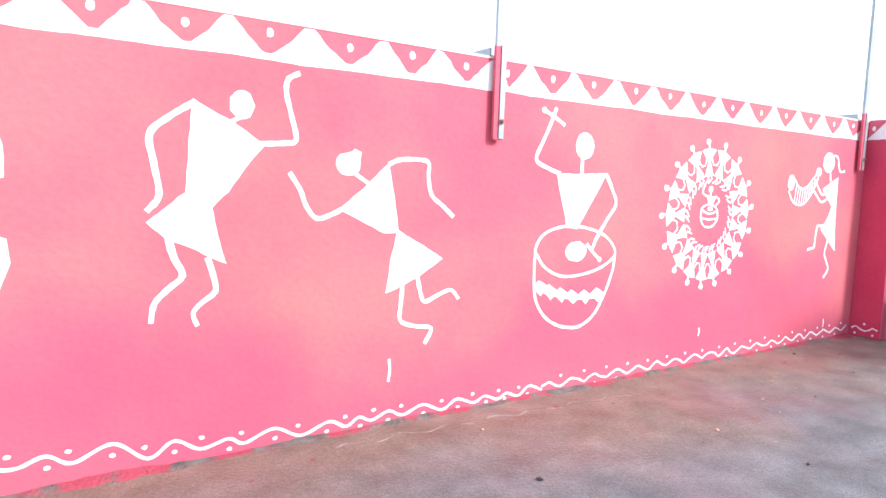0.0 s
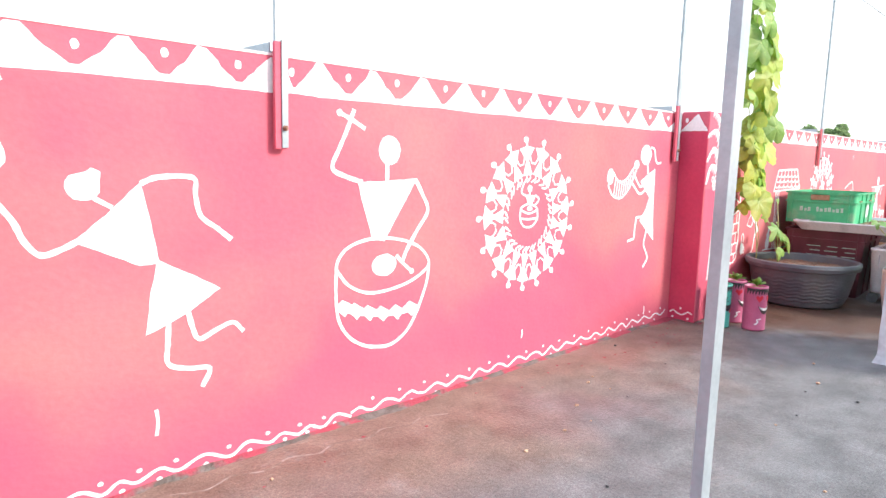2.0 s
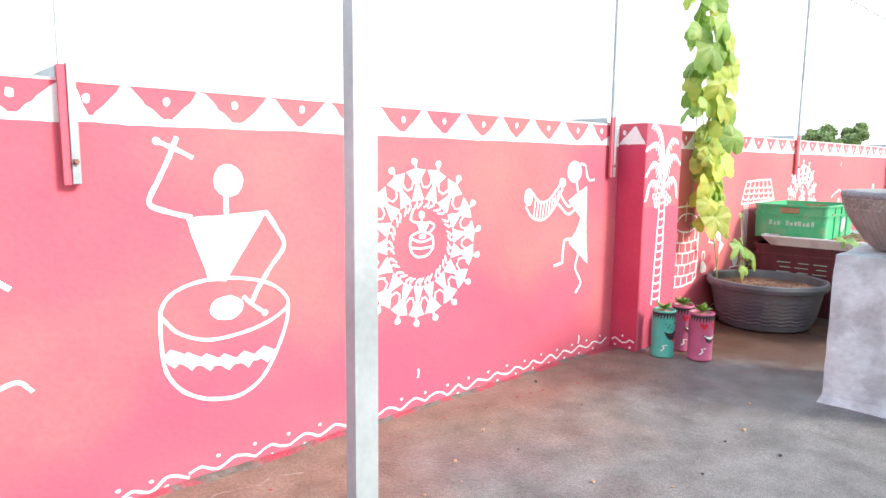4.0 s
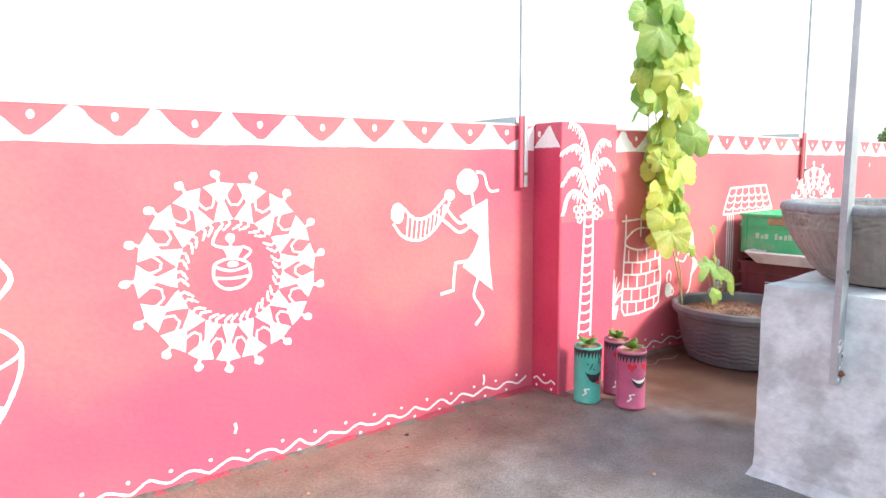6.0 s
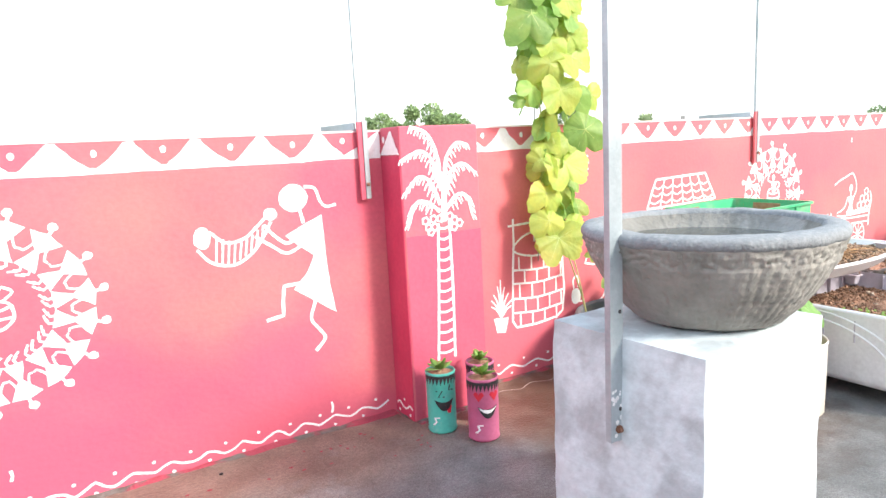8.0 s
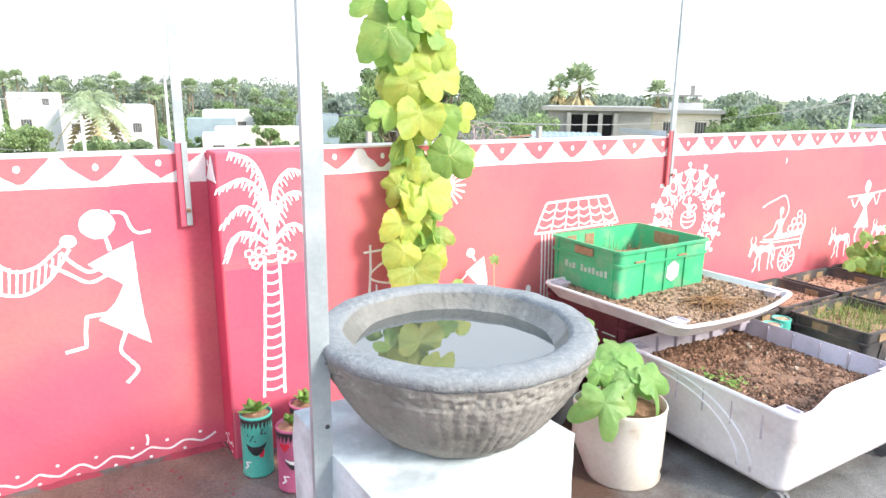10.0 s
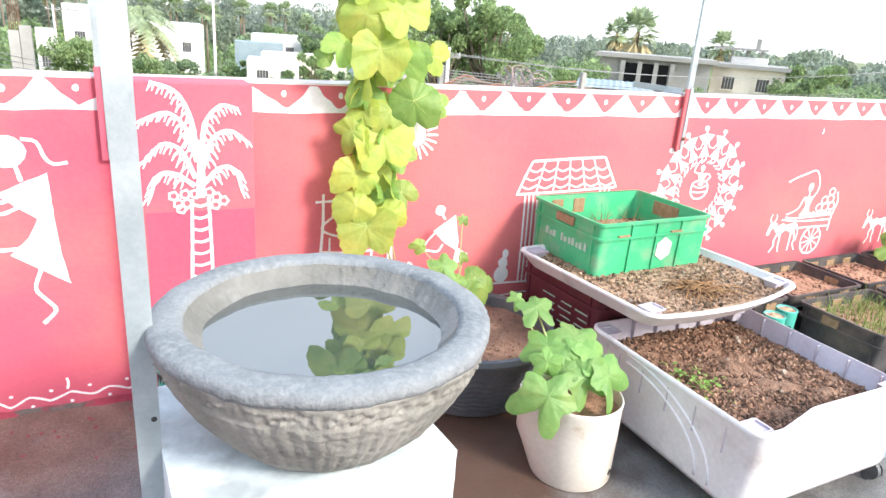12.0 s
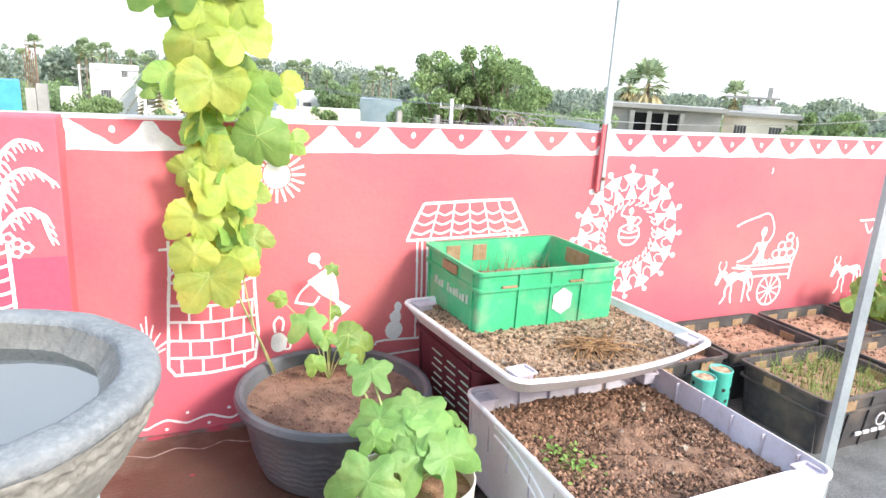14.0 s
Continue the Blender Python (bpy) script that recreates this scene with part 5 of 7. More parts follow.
for k, (x, y, z, s, face, a) in enumerate((
        (5.455, 0.79, 0.36, 0.23, (-0.5, -0.75, 0.55), -30), (5.53, 0.93, 0.47, 0.17, (-0.5, -0.6, 0.7), -20), (5.645, 0.92, 0.49, 0.24, (0.0, -0.55, 0.9), -5),
        (5.61, 0.80, 0.40, 0.19, (-0.15, -0.85, 0.45), 20), (5.70, 0.78, 0.40, 0.21, (0.25, -0.8, 0.55), 22), (5.76, 0.92, 0.42, 0.19, (0.5, -0.4, 0.8), 40),
        (5.53, 1.02, 0.585, 0.15, (-0.1, -0.6, 0.9), 0), (5.48, 1.08, 0.60, 0.07, (-0.5, -0.6, 0.6), -30), (5.80, 0.86, 0.36, 0.15, (0.5, -0.6, 0.5), 50), (5.55, 0.84, 0.42, 0.12, (-0.6, -0.5, 0.6), -40), (5.59, 0.87, 0.46, 0.15, (-0.4, -0.7, 0.6), 15), (5.68, 0.86, 0.46, 0.17, (0.2, -0.6, 0.8), -15), (5.50, 0.88, 0.44, 0.13, (-0.6, -0.7, 0.4), 10))):
    put_leaf(CUT_LEAVES[k % 5], plant, (x - 0.025, y, z + 0.03), s * 0.86, face, a)
    q = Vector((x - 0.025 - 5.57, y - 0.86, z + 0.022 - 0.262))
    part("stem", tube(bmesh.new(), [(0.01 * math.cos(k), 0.01 * math.sin(k), -0.01), (q.x * 0.45, q.y * 0.45, q.z * 0.55), q], 0.006, 0.003, 7), STEM, plant, smooth=True)


# ---- painted tins ----
def bands(m, u, v, half, top, low, n=14):
    """A painted patch round u, v in narrow upright bands, so that it follows the curve."""
    for i in range(n):
        s0, s1 = -1 + 2 * i / n, -1 + 2 * (i + 1) / n
        q = [(u + half * s0, v + low(s0) - 1e-4), (u + half * s1, v + low(s1) - 1e-4), (u + half * s1, v + top(s1) + 1e-4), (u + half * s0, v + top(s0) + 1e-4)]
        m.poly(q, 0.0)


def tin(x, y, paint, mood, label, r=0.057, h=0.268, lean=0.0):
    t = thing("painted_tin", pose(x, y, 0, 0, 0, lean), label, "plant pot", "painted tins by the pilaster")
    bm = bmesh.new()
    loft(bm, [circle(a, z, 40) for a, z in ((r - 0.006, 0.0), (r, 0.006), (r, 0.012), (r - 0.002, 0.016), (r - 0.001, h * 0.5), (r, h - 0.012), (r + 0.002, h - 0.006), (r, h), (r - 0.004, h), (r - 0.005, h - 0.02))], cap0=True)
    part("can", bm, paint, t, smooth=True)
    part("soil", soil_bed(lambda f: circle((r - 0.005) * f, h - 0.012, 24), h - 0.012, 0.006, 6, 40), SOIL, t, "pale potting soil", smooth=True)

    def on_can(u, v, hh):
        a = u / r - math.pi / 2
        return Vector(((r + hh) * math.cos(a), (r + hh) * math.sin(a), v))
    m = Mural(on_can, 0.0008)
    k = -0.11
    while k < 0.10:
        m.poly([(k, h - 0.016), (k + 0.019, h - 0.016), (k + 0.006, h - 0.050)], 0.001)
        k += 0.0165
    m.line([(-0.11 + 0.0157 * i, h - 0.014) for i in range(15)], 0.008)
    m.done("painted_hair", BLACK_PAINT, t, "black painted fringe")

    def on_face(u, v, hh):
        return on_can(0.010 + (u - 0.010) * 1.65, 0.160 + (v - 0.155) * 1.45 if v > 0.1 else v, hh)
    if mood == "wink":
        m = Mural(on_face, 0.0008)
        m.line([(-0.012, 0.178), (0.004, 0.178), (-0.006, 0.160), (0.010, 0.160)], 0.004, curve=False)
        m.line([(0.026, 0.195), (0.022, 0.180), (0.036, 0.178)], 0.004, curve=False)
        m.done("painted_eyes", BLACK_PAINT, t)
    elif mood == "hearts":
        for u in (-0.014, 0.027):
            m = Mural(on_face, 0.0010)
            bands(m, u, 0.186, 0.0135, lambda s: 0.008 * math.sqrt(max(0.0, 1 - (2 * abs(s) - 1) ** 2)), lambda s: -0.019 * (1 - abs(s)))
            m.done("painted_eye", RED_PAINT, t, "red painted heart eye")
    if mood != "plain":
        m = Mural(on_face, 0.0008)
        bands(m, 0.009, 0.143, 0.026, lambda s: 0.008 * s * s, lambda s: 0.008 * s * s - 0.026 * (1 - s * s))
        m.done("painted_mouth", BLACK_PAINT, t, "black painted grin")
        m = Mural(on_face, 0.0016)
        if mood == "wink":
            m.poly([(0.012, 0.136), (0.028, 0.142), (0.026, 0.110), (0.018, 0.110)], 0.0, True)
            m.done("painted_tongue", RED_PAINT, t, "red painted tongue")
        else:
            bands(m, 0.009, 0.143, 0.024, lambda s: 0.007 * s * s - 0.001, lambda s: 0.007 * s * s - 0.001 - 0.010 * (1 - s * s))
            m.done("painted_teeth", WHITE, t, "white painted teeth")
        Mural(on_face, 0.0008).line([(-0.004, 0.075), (-0.018, 0.072), (-0.014, 0.055), (-0.024, 0.04)], 0.006).done("paint_splash", WHITE, t, "white paint splash")
    return t


tin(4.315, 1.61, MINT, "wink", "mint green painted tin with a winking face, planted", 0.063, lean=-27)
tin(4.415, 1.44, ROSE, "hearts", "rose pink painted tin with heart eyes, planted", 0.066, lean=-24)
tin(4.515, 1.60, ROSE, "hearts", "rose pink painted tin standing behind another, planted", 0.062, lean=-20)


def sprig(x, y, z, seed, group):
    t = thing("succulent_sprig", Matrix.Translation((x, y, z)), "small green leafy sprig planted in a painted tin", "plant", group)
    rng = random.Random(seed)
    bm = bmesh.new()
    tube(bm, [(0, 0, -0.01), (0.003, 0, 0.03)], 0.004)
    part("stem", bm, STEM, t)
    for k in range(8):
        a = k * 2.4 + rng.uniform(-0.3, 0.3)
        L, up = rng.uniform(0.05, 0.085), rng.uniform(0.35, 1.3)
        bm = bmesh.new()
        d, s = Vector((math.cos(a) * math.cos(up), math.sin(a) * math.cos(up), math.sin(up))), Vector((-math.sin(a), math.cos(a), 0))
        u = d.cross(s)
        rows = []
        for i in range(6):
            f = i / 5
            w = 0.021 * math.sin(math.pi * min(1, f * 0.92 + 0.08)) + 0.0005
            c = Vector((0, 0, 0.012)) + d * L * f - Vector((0, 0, 0.014 * f * f))
            rows.append([c - s * w - u * 0.003 * f, c + u * 0.002, c + s * w - u * 0.003 * f, c - u * 0.0015])
        loft(bm, rows, True, True)
        part("leaf", bm, LEAF_GREEN, t, smooth=True)
    return t


for k, (x, y) in enumerate(((4.315, 1.61), (4.415, 1.44), (4.515, 1.60))):
    sprig(x, y, 0.258, 60 + k, "sprigs in the tins")


# ---- plastic crates ----
def crate(name, m, w, d, h, plastic, label, group="", taper=0.03, patches=(), ribs=5, category="crate"):
    """An open stacking crate: tapered walls, a deep rim, outside ribs and handle slots."""
    t = thing(name, m, label, category, group)
    bm = bmesh.new()
    th = 0.006
    loft(bm, [rrect(w - 2 * taper, d - 2 * taper, 0.02, 0.0), rrect(w - 0.012, d - 0.012, 0.024, h), rrect(w - 0.012 - 2 * th, d - 0.012 - 2 * th, 0.02, h),
              rrect(w - 2 * taper - 2 * th, d - 2 * taper - 2 * th, 0.016, 0.012)], True, True)
    part("body", bm, plastic, t)
    for nm, z0, z1, o in (("rim", h - 0.012, h + 0.002, 0.010), ("lower_rim", h - 0.078, h - 0.066, 0.004)):
        bm = bmesh.new()
        loft(bm, [rrect(w - 0.014, d - 0.014, 0.024, z0), rrect(w + o, d + o, 0.028, z0), rrect(w + o, d + o, 0.028, z1), rrect(w - 0.016, d - 0.016, 0.024, z1)])
        part(nm, bm, plastic, t)

    def edge(zz):
        return (w / 2 - taper + (taper - 0.006) * zz / h, d / 2 - taper + (taper - 0.006) * zz / h)
    for i in range(1, ribs):
        f = i / ribs - 0.5
        for sy in (-1, 1):
            bm = bmesh.new()
            lo, hi = edge(0.0)[1], edge(h - 0.014)[1]
            loft(bm, [[Vector((f * w * 0.9 + dx, sy * (yy + dy), z)) for dx, dy in ((-0.004, -0.003), (0.004, -0.003), (0.004, 0.008), (-0.004, 0.008))] for z, yy in ((0.002, lo), (h - 0.012, hi))], True, True)
            bmesh.ops.recalc_face_normals(bm, faces=bm.faces)
            part("rib", bm, plastic, t)
    for i in (-1, 1):
        for sx in (-1, 1):
            bm = bmesh.new()
            lo, hi = edge(0.0)[0], edge(h - 0.014)[0]
            loft(bm, [[Vector((sx * (xx + dx), i * d * 0.4 + dy, z)) for dx, dy in ((-0.003, -0.004), (0.008, -0.004), (0.008, 0.004), (-0.003, 0.004))] for z, xx in ((0.002, lo), (h - 0.012, hi))], True, True)
            bmesh.ops.recalc_face_normals(bm, faces=bm.faces)
            part("rib", bm, plastic, t)
    for side, f, pw, ph in patches:
        z0, z1 = h - 0.02 - ph, h - 0.02
        zc = (z0 + z1) / 2
        ex, ey = edge(zc)
        if side in "fb":
            s = -1 if side == "f" else 1
            b = boxed(f * w - pw / 2, f * w + pw / 2, s * ey - 0.0095, s * ey + 0.0095, z0, z1, 0.002)
        else:
            s = -1 if side == "l" else 1
            b = boxed(s * ex - 0.0095, s * ex + 0.0095, f * d - pw / 2, f * d + pw / 2, z0, z1, 0.002)
        part("handle_patch", b, BROWN_PATCH, t, "brown taped handle slot")
    return t


green = crate("green_crate", pose(6.36, 1.595, 0.548, 0, 0, 1.5), 0.68, 0.50, 0.245, GREEN_PLASTIC, "bright green plastic crate with dry soil standing on the tray", taper=0.010,
              patches=(("l", 0.0, 0.13, 0.04), ("r", 0.05, 0.17, 0.07), ("b", -0.10, 0.07, 0.075), ("b", -0.30, 0.07, 0.075)), ribs=4)
b = bmesh.new()
loft(b, [[Vector((0.06 + 0.052 * math.cos(radians(60 * k + 30)), -0.243 - q - 0.006 * math.sin(radians(60 * k + 30)) * 0.6, 0.100 + 0.058 * math.sin(radians(60 * k + 30)))) for k in range(6)] for q in (0.0, 0.004)], True, True)
part("badge", b, WHITE_PLASTIC, green, "white hexagonal badge")
for k in range(10):
    y0 = -0.165 + 0.028 * k + (0.03 if k > 6 else 0)
    part("lettering_bar", boxed(-0.3365, -0.3325, y0, y0 + 0.016 + 0.004 * (k % 2), 0.095, 0.13 - 0.006 * (k % 3)), FADED_PRINT, green, "faded white lettering bar")
for f in (-0.2, 0.12):
    part("grip_slot", boxed(f - 0.035, f + 0.035, -0.2545, -0.246, 0.178, 0.188, 0.002), BROWN_PATCH, green, "brown grip slot")
part("soil", soil_bed(lambda f: rrect(0.63 * f, 0.45 * f, 0.02 * f, 0.09, side=8), 0.10, 0.012, 10), SOIL, green, "dry crumbly soil", smooth=True)


def straws(name, region, count, length, material, seed, parent, up=(0.2, 1.0), width=0.002, label=""):
    """Thin bent blades or stalks as one tangle."""
    rng = random.Random(seed)
    vs, fs = [], []
    for _ in range(count):
        p = Vector(region(rng))
        a, e = rng.uniform(0, 6.283), rng.uniform(*up)
        L = length * rng.uniform(0.5, 1.3)
        d = Vector((math.cos(a) * math.cos(e), math.sin(a) * math.cos(e), math.sin(e)))
        s = Vector((-math.sin(a), math.cos(a), 0)) * width
        b = len(vs)
        n = 4
        for i in range(n + 1):
            f = i / n
            c = p + d * L * f + Vector((0, 0, -L * 0.45 * f * f * math.cos(e)))
            w = s * (1 - 0.8 * f)
            vs += [c - w, c + w, c + d.cross(s).normalized() * width * 0.7 * (1 - 0.8 * f)]
        for i in range(n):
            q = b + i * 3
            fs += [(q, q + 1, q + 4, q + 3), (q + 1, q + 2, q + 5, q + 4), (q + 2, q, q + 3, q + 5)]
    ob = raw(name, vs, fs, material, parent, label)
    return tagged(ob, kind="stuff")


def in_rect(w, d, z, cx=0.0, cy=0.0):
    return lambda rng: (cx + rng.uniform(-w / 2, w / 2), cy + rng.uniform(-d / 2, d / 2), z)


straws("dry_stalks", in_rect(0.5, 0.25, 0.10, 0, 0.08), 130, 0.12, TWIG, 9, green, (0.5, 1.4), 0.0016, "dry stalks and weeds")
clods("soil_crumb", in_rect(0.6, 0.42, 0.105), 200, 0.008, SOIL, 10, green, "", "stuff")

# maroon crate that carries the tray
maroon = crate("maroon_crate", pose(6.33, 1.54, 0.0, 0, 0, 3), 0.70, 0.56, 0.50, MAROON, "dark maroon plastic crate with rows of white print under the tray", ribs=3)
for k in range(6):
    for j in range(3):
        part("print_bar", boxed(-(0.3215 + 0.048 * (0.206 + 0.035 * k)) - 0.003, -(0.3215 + 0.048 * (0.206 + 0.035 * k)) + 0.004, -0.22 + 0.12 * j, -0.22 + 0.12 * j + 0.07 + 0.02 * ((k + j) % 2), 0.20 + 0.035 * k, 0.205 + 0.035 * k), FADED_PRINT, maroon, "row of illegible white print")

# ---- the upper tray of gravelly soil ----
tray = thing("plastic_tray", pose(6.375, 1.345, 0.503, 0, 0, 5), "shallow white plastic tray of gravelly soil under the green crate", "tray")


def tray_loop(w, d, r, z, bow, side=10):
    pts = rrect(w, d, r, z, n=5, side=side)
    for p in pts:
        k = 1 - (2 * p.x / w) ** 2
        if p.y < 0:
            p.y -= bow * max(0, k)
    return pts


bm = bmesh.new()
loft(bm, [tray_loop(0.86, 0.74, 0.05, 0.0, 0.06), tray_loop(0.94, 0.84, 0.05, 0.058, 0.07), tray_loop(0.952, 0.852, 0.055, 0.064, 0.07), tray_loop(0.948, 0.848, 0.055, 0.072, 0.07),
          tray_loop(0.915, 0.815, 0.045, 0.072, 0.07), tray_loop(0.905, 0.805, 0.045, 0.062, 0.07), tray_loop(0.84, 0.72, 0.04, 0.008, 0.06)], True, True)
part("tray_shell", bm, WHITE_PLASTIC, tray, smooth=False)
for sx in (-1, 1):
    for sy in (-1, 1):
        bm = bmesh.new()
        x, y = sx * 0.40, sy * 0.355
        loft(bm, [rrect(0.085, 0.075, 0.008, 0.068, x, y), rrect(0.085, 0.075, 0.008, 0.0735, x, y), rrect(0.07, 0.06, 0.006, 0.0735, x, y), rrect(0.062, 0.052, 0.006, 0.035, x, y)], True, True)
        part("corner_socket", bm, LILAC_PLASTIC, tray, "lilac corner socket")
part("soil", soil_bed(lambda f: [p * f for p in tray_loop(0.895, 0.795, 0.05, 0.05, 0.065, 14)], 0.044, 0.006, 18, 18), GRAVEL, tray, "gravelly brown soil", smooth=True)


def on_tray(rng):
    return (rng.uniform(-0.42, 0.42), rng.uniform(-0.42, 0.36), 0.048)


clods("gravel", on_tray, 5200, 0.0068, GRAVEL, 11, tray, "loose gravel", "stuff")
straws("straw", in_rect(0.16, 0.08, 0.058, 0.0, -0.27), 105, 0.19, TWIG, 12, tray, (0.06, 0.55), 0.0042, "dry reddish straw")

# ---- the white tank on castors ----
tank = thing("white_tank", Matrix.Translation((6.352, 0.770, 0.0)) @ Matrix.Diagonal((1.03, 1.02, 1.05, 1)), "white moulded plastic tank on castors filled with dark soil", "planter tank")


def tank_loop(w, d, r, z, lift=0.0, side=12):
    pts = rrect(w, d, r, z, n=5, side=side)
    for p in pts:
        if lift and p.y < -d / 2 + 0.08:
            k = min(1, max(0, (p.x + w / 2 - 0.10) / 0.14)) * min(1, max(0, (w / 2 - 0.06 - p.x) / 0.14))
            p.z += lift * k * k * (3 - 2 * k) * min(1, max(0, (-d / 2 + 0.08 - p.y) / 0.05))
    return pts


bm = bmesh.new()
loft(bm, [tank_loop(0.785, 0.785, 0.05, 0.068), tank_loop(0.80, 0.80, 0.05, 0.085), tank_loop(0.802, 0.802, 0.05, 0.095), tank_loop(0.83, 0.83, 0.05, 0.365, 0.05), tank_loop(0.842, 0.842, 0.055, 0.372, 0.05),
          tank_loop(0.842, 0.842, 0.055, 0.385, 0.05), tank_loop(0.822, 0.822, 0.05, 0.388, 0.05)], True)
part("tank_outside", bm, WHITE_PLASTIC, tank, "white glossy outer wall", smooth=True)
bm = bmesh.new()
loft(bm, [tank_loop(0.822, 0.822, 0.05, 0.388, 0.05), tank_loop(0.812, 0.812, 0.045, 0.384, 0.05), tank_loop(0.77, 0.77, 0.04, 0.20)], False, True)
part("tank_inside", bm, LILAC_PLASTIC, tank, "lilac inner wall", smooth=True)
for k in range(6):
    y = -0.30 + 0.13 * k
    for sx in (-1, 1):
        part("inner_rib", boxed(sx * 0.402 - 0.012, sx * 0.402 + 0.006, y, y + 0.006, 0.25, 0.38, 0.001), LILAC_PLASTIC, tank)
    part("inner_rib", boxed(-0.33 + 0.13 * k, -0.324 + 0.13 * k, 0.385, 0.402, 0.25, 0.38, 0.001), LILAC_PLASTIC, tank)
for k in range(7):
    x = -0.12 + 0.065 * k
    bm = bmesh.new()
    loft(bm, [[Vector((x + dx, -0.402 - dy + 0.014 * (1 - (z - 0.13) / 0.26), z)) for dx, dy in ((-0.012, 0.0), (-0.005, 0.007), (0.005, 0.007), (0.012, 0.0))] for z in (0.15, 0.34, 0.39)], True, True)
    part("front_rib", bm, WHITE_PLASTIC, tank, smooth=False)
# swept moulding on the side
for r in (0.40, 0.46):
    pts = []
    for i in range(13):
        a = radians(90 * i / 12)
        y, z = 0.18 - r * 1.25 * math.sin(a) * 0.78, 0.10 + (r * 0.58) * math.cos(a)
        pts.append((-0.401 - 0.014 * (z - 0.095) / 0.27 - 0.001, y, z))
    part("side_moulding", tube(bmesh.new(), pts, 0.005, n=8), WHITE_PLASTIC, tank, smooth=True)
for sx, sy in ((-1, -1), (1, 1), (1, -1), (-1, 1)):
    bm = bmesh.new()
    loft(bm, [rrect(0.075, 0.075, 0.008, 0.370, sx * 0.36, sy * 0.36), rrect(0.075, 0.075, 0.008, 0.378, sx * 0.36, sy * 0.36), rrect(0.06, 0.06, 0.006, 0.378, sx * 0.36, sy * 0.36), rrect(0.05, 0.05, 0.006, 0.33, sx * 0.36, sy * 0.36)], True, True)
    part("corner_socket", bm, LILAC_PLASTIC, tank)
for sx in (-1, 1):
    for sy in (-1, 1):
        c = Vector((sx * 0.375, sy * 0.375, 0.036))
        bm = bmesh.new()
        for o in (-0.014, 0.014):
            tube(bm, [c + Vector((0, 0, 0)) + Vector((o - 0.009, 0, 0)), c + Vector((o + 0.009, 0, 0))], 0.036, n=20)
        w = part("castor_wheel", bm, RUBBER, tank, "grey twin castor wheel")
        part("castor_fork", boxed(c.x - 0.006, c.x + 0.006, c.y - 0.02, c.y + 0.02, 0.045, 0.07, 0.003), RUBBER, w)
part("soil", soil_bed(lambda f: tank_loop(0.79 * f, 0.79 * f, 0.04 * f, 0.30), 0.30, 0.024, 22, 11), SOIL, tank, "dark clotted soil", smooth=True)
clods("pebble", in_rect(0.72, 0.72, 0.322), 40, 0.008, PEBBLE, 15, tank, "pale pebbles in the soil", "stuff")
clods("pebble", on_tray, 90, 0.009, PEBBLE, 16, tray, "pale pebbles in the gravel", "stuff")
clods("soil_crumb", in_rect(0.75, 0.75, 0.312), 9000, 0.0075, SOIL, 13, tank, "crumbly clods", "stuff")


def tiny_leaves(name, region, count, size, material, seed, parent=None, label=""):
    rng = random.Random(seed)
    vs, fs = [], []
    for _ in range(count):
        p = Vector(region(rng))
        rot = Euler((rng.uniform(-0.8, 0.8), rng.uniform(-0.8, 0.8), rng.uniform(0, 6))).to_matrix()
        s = size * rng.uniform(0.6, 1.4)
        b = len(vs)
        for q in ((-1, 0, 0), (-0.3, -0.55, 0.12), (0.5, -0.4, 0.1), (1, 0, -0.1), (0.5, 0.4, 0.1), (-0.3, 0.55, 0.12)):
            vs.append(p + rot @ (Vector(q) * s))
        fs += [(b, b + 1, b + 2, b + 3), (b, b + 3, b + 4, b + 5)]
    return tagged(raw(name, vs, fs, material, parent, label), kind="stuff")


tiny_leaves("weed_patch", lambda r: (-0.27 + r.gauss(0, 0.045), -0.02 + r.gauss(0, 0.06), 0.325 + r.random() * 0.03), 90, 0.010, LEAF_GREEN, 14, tank, "tiny green weeds")

# ---- black seedling crates along the wall ----
BEDS = "seedling crates by the wall"
PATCH = (("f", -0.25, 0.08, 0.05), ("f", 0.25, 0.08, 0.05), ("b", -0.3, 0.08, 0.05), ("b", 0.0, 0.08, 0.05), ("b", 0.3, 0.08, 0.05), ("l", 0.1, 0.09, 0.05), ("r", -0.1, 0.09, 0.05))


def bed_crate(x, y, w, d, h, label, soil_label, seed, rz=0.0):
    c = crate("black_crate", pose(x, y, 0, 0, 0, rz), w, d, h, BLACK_CRATE, label, BEDS, patches=PATCH, ribs=4)
    part("soil", soil_bed(lambda f: rrect((w - 0.05) * f, (d - 0.05) * f, 0.02 * f, h - 0.06, side=8), h - 0.055, 0.010, 12), SOIL, c, soil_label, smooth=True)
    clods("soil_crumb", in_rect(w - 0.07, d - 0.07, h - 0.05), 420, 0.008, SOIL, seed, c, "", "stuff")
    return c


bed_a = bed_crate(7.79, 1.08, 0.62, 0.46, 0.27, "black plastic crate growing thin grass", "brown soil", 21)
bed_b = bed_crate(7.81, 1.585, 0.62, 0.44, 0.27, "dusty black crate of bare brown soil by the wall", "bare brown soil", 22)
bed_c = bed_crate(8.46, 1.585, 0.58, 0.44, 0.27, "dusty black crate of bare brown soil by the wall", "bare brown soil", 23)
bed_d = bed_crate(9.10, 1.585, 0.60, 0.44, 0.27, "black crate growing broad-leaved greens by the wall", "brown soil", 24)
bed_e = bed_crate(8.46, 1.08, 0.58, 0.46, 0.27, "dusty black crate of pale soil", "pale soil", 25)
bed_f = bed_crate(7.20, 1.585, 0.52, 0.44, 0.27, "dusty black crate of brown soil beside the tray", "brown soil", 26)
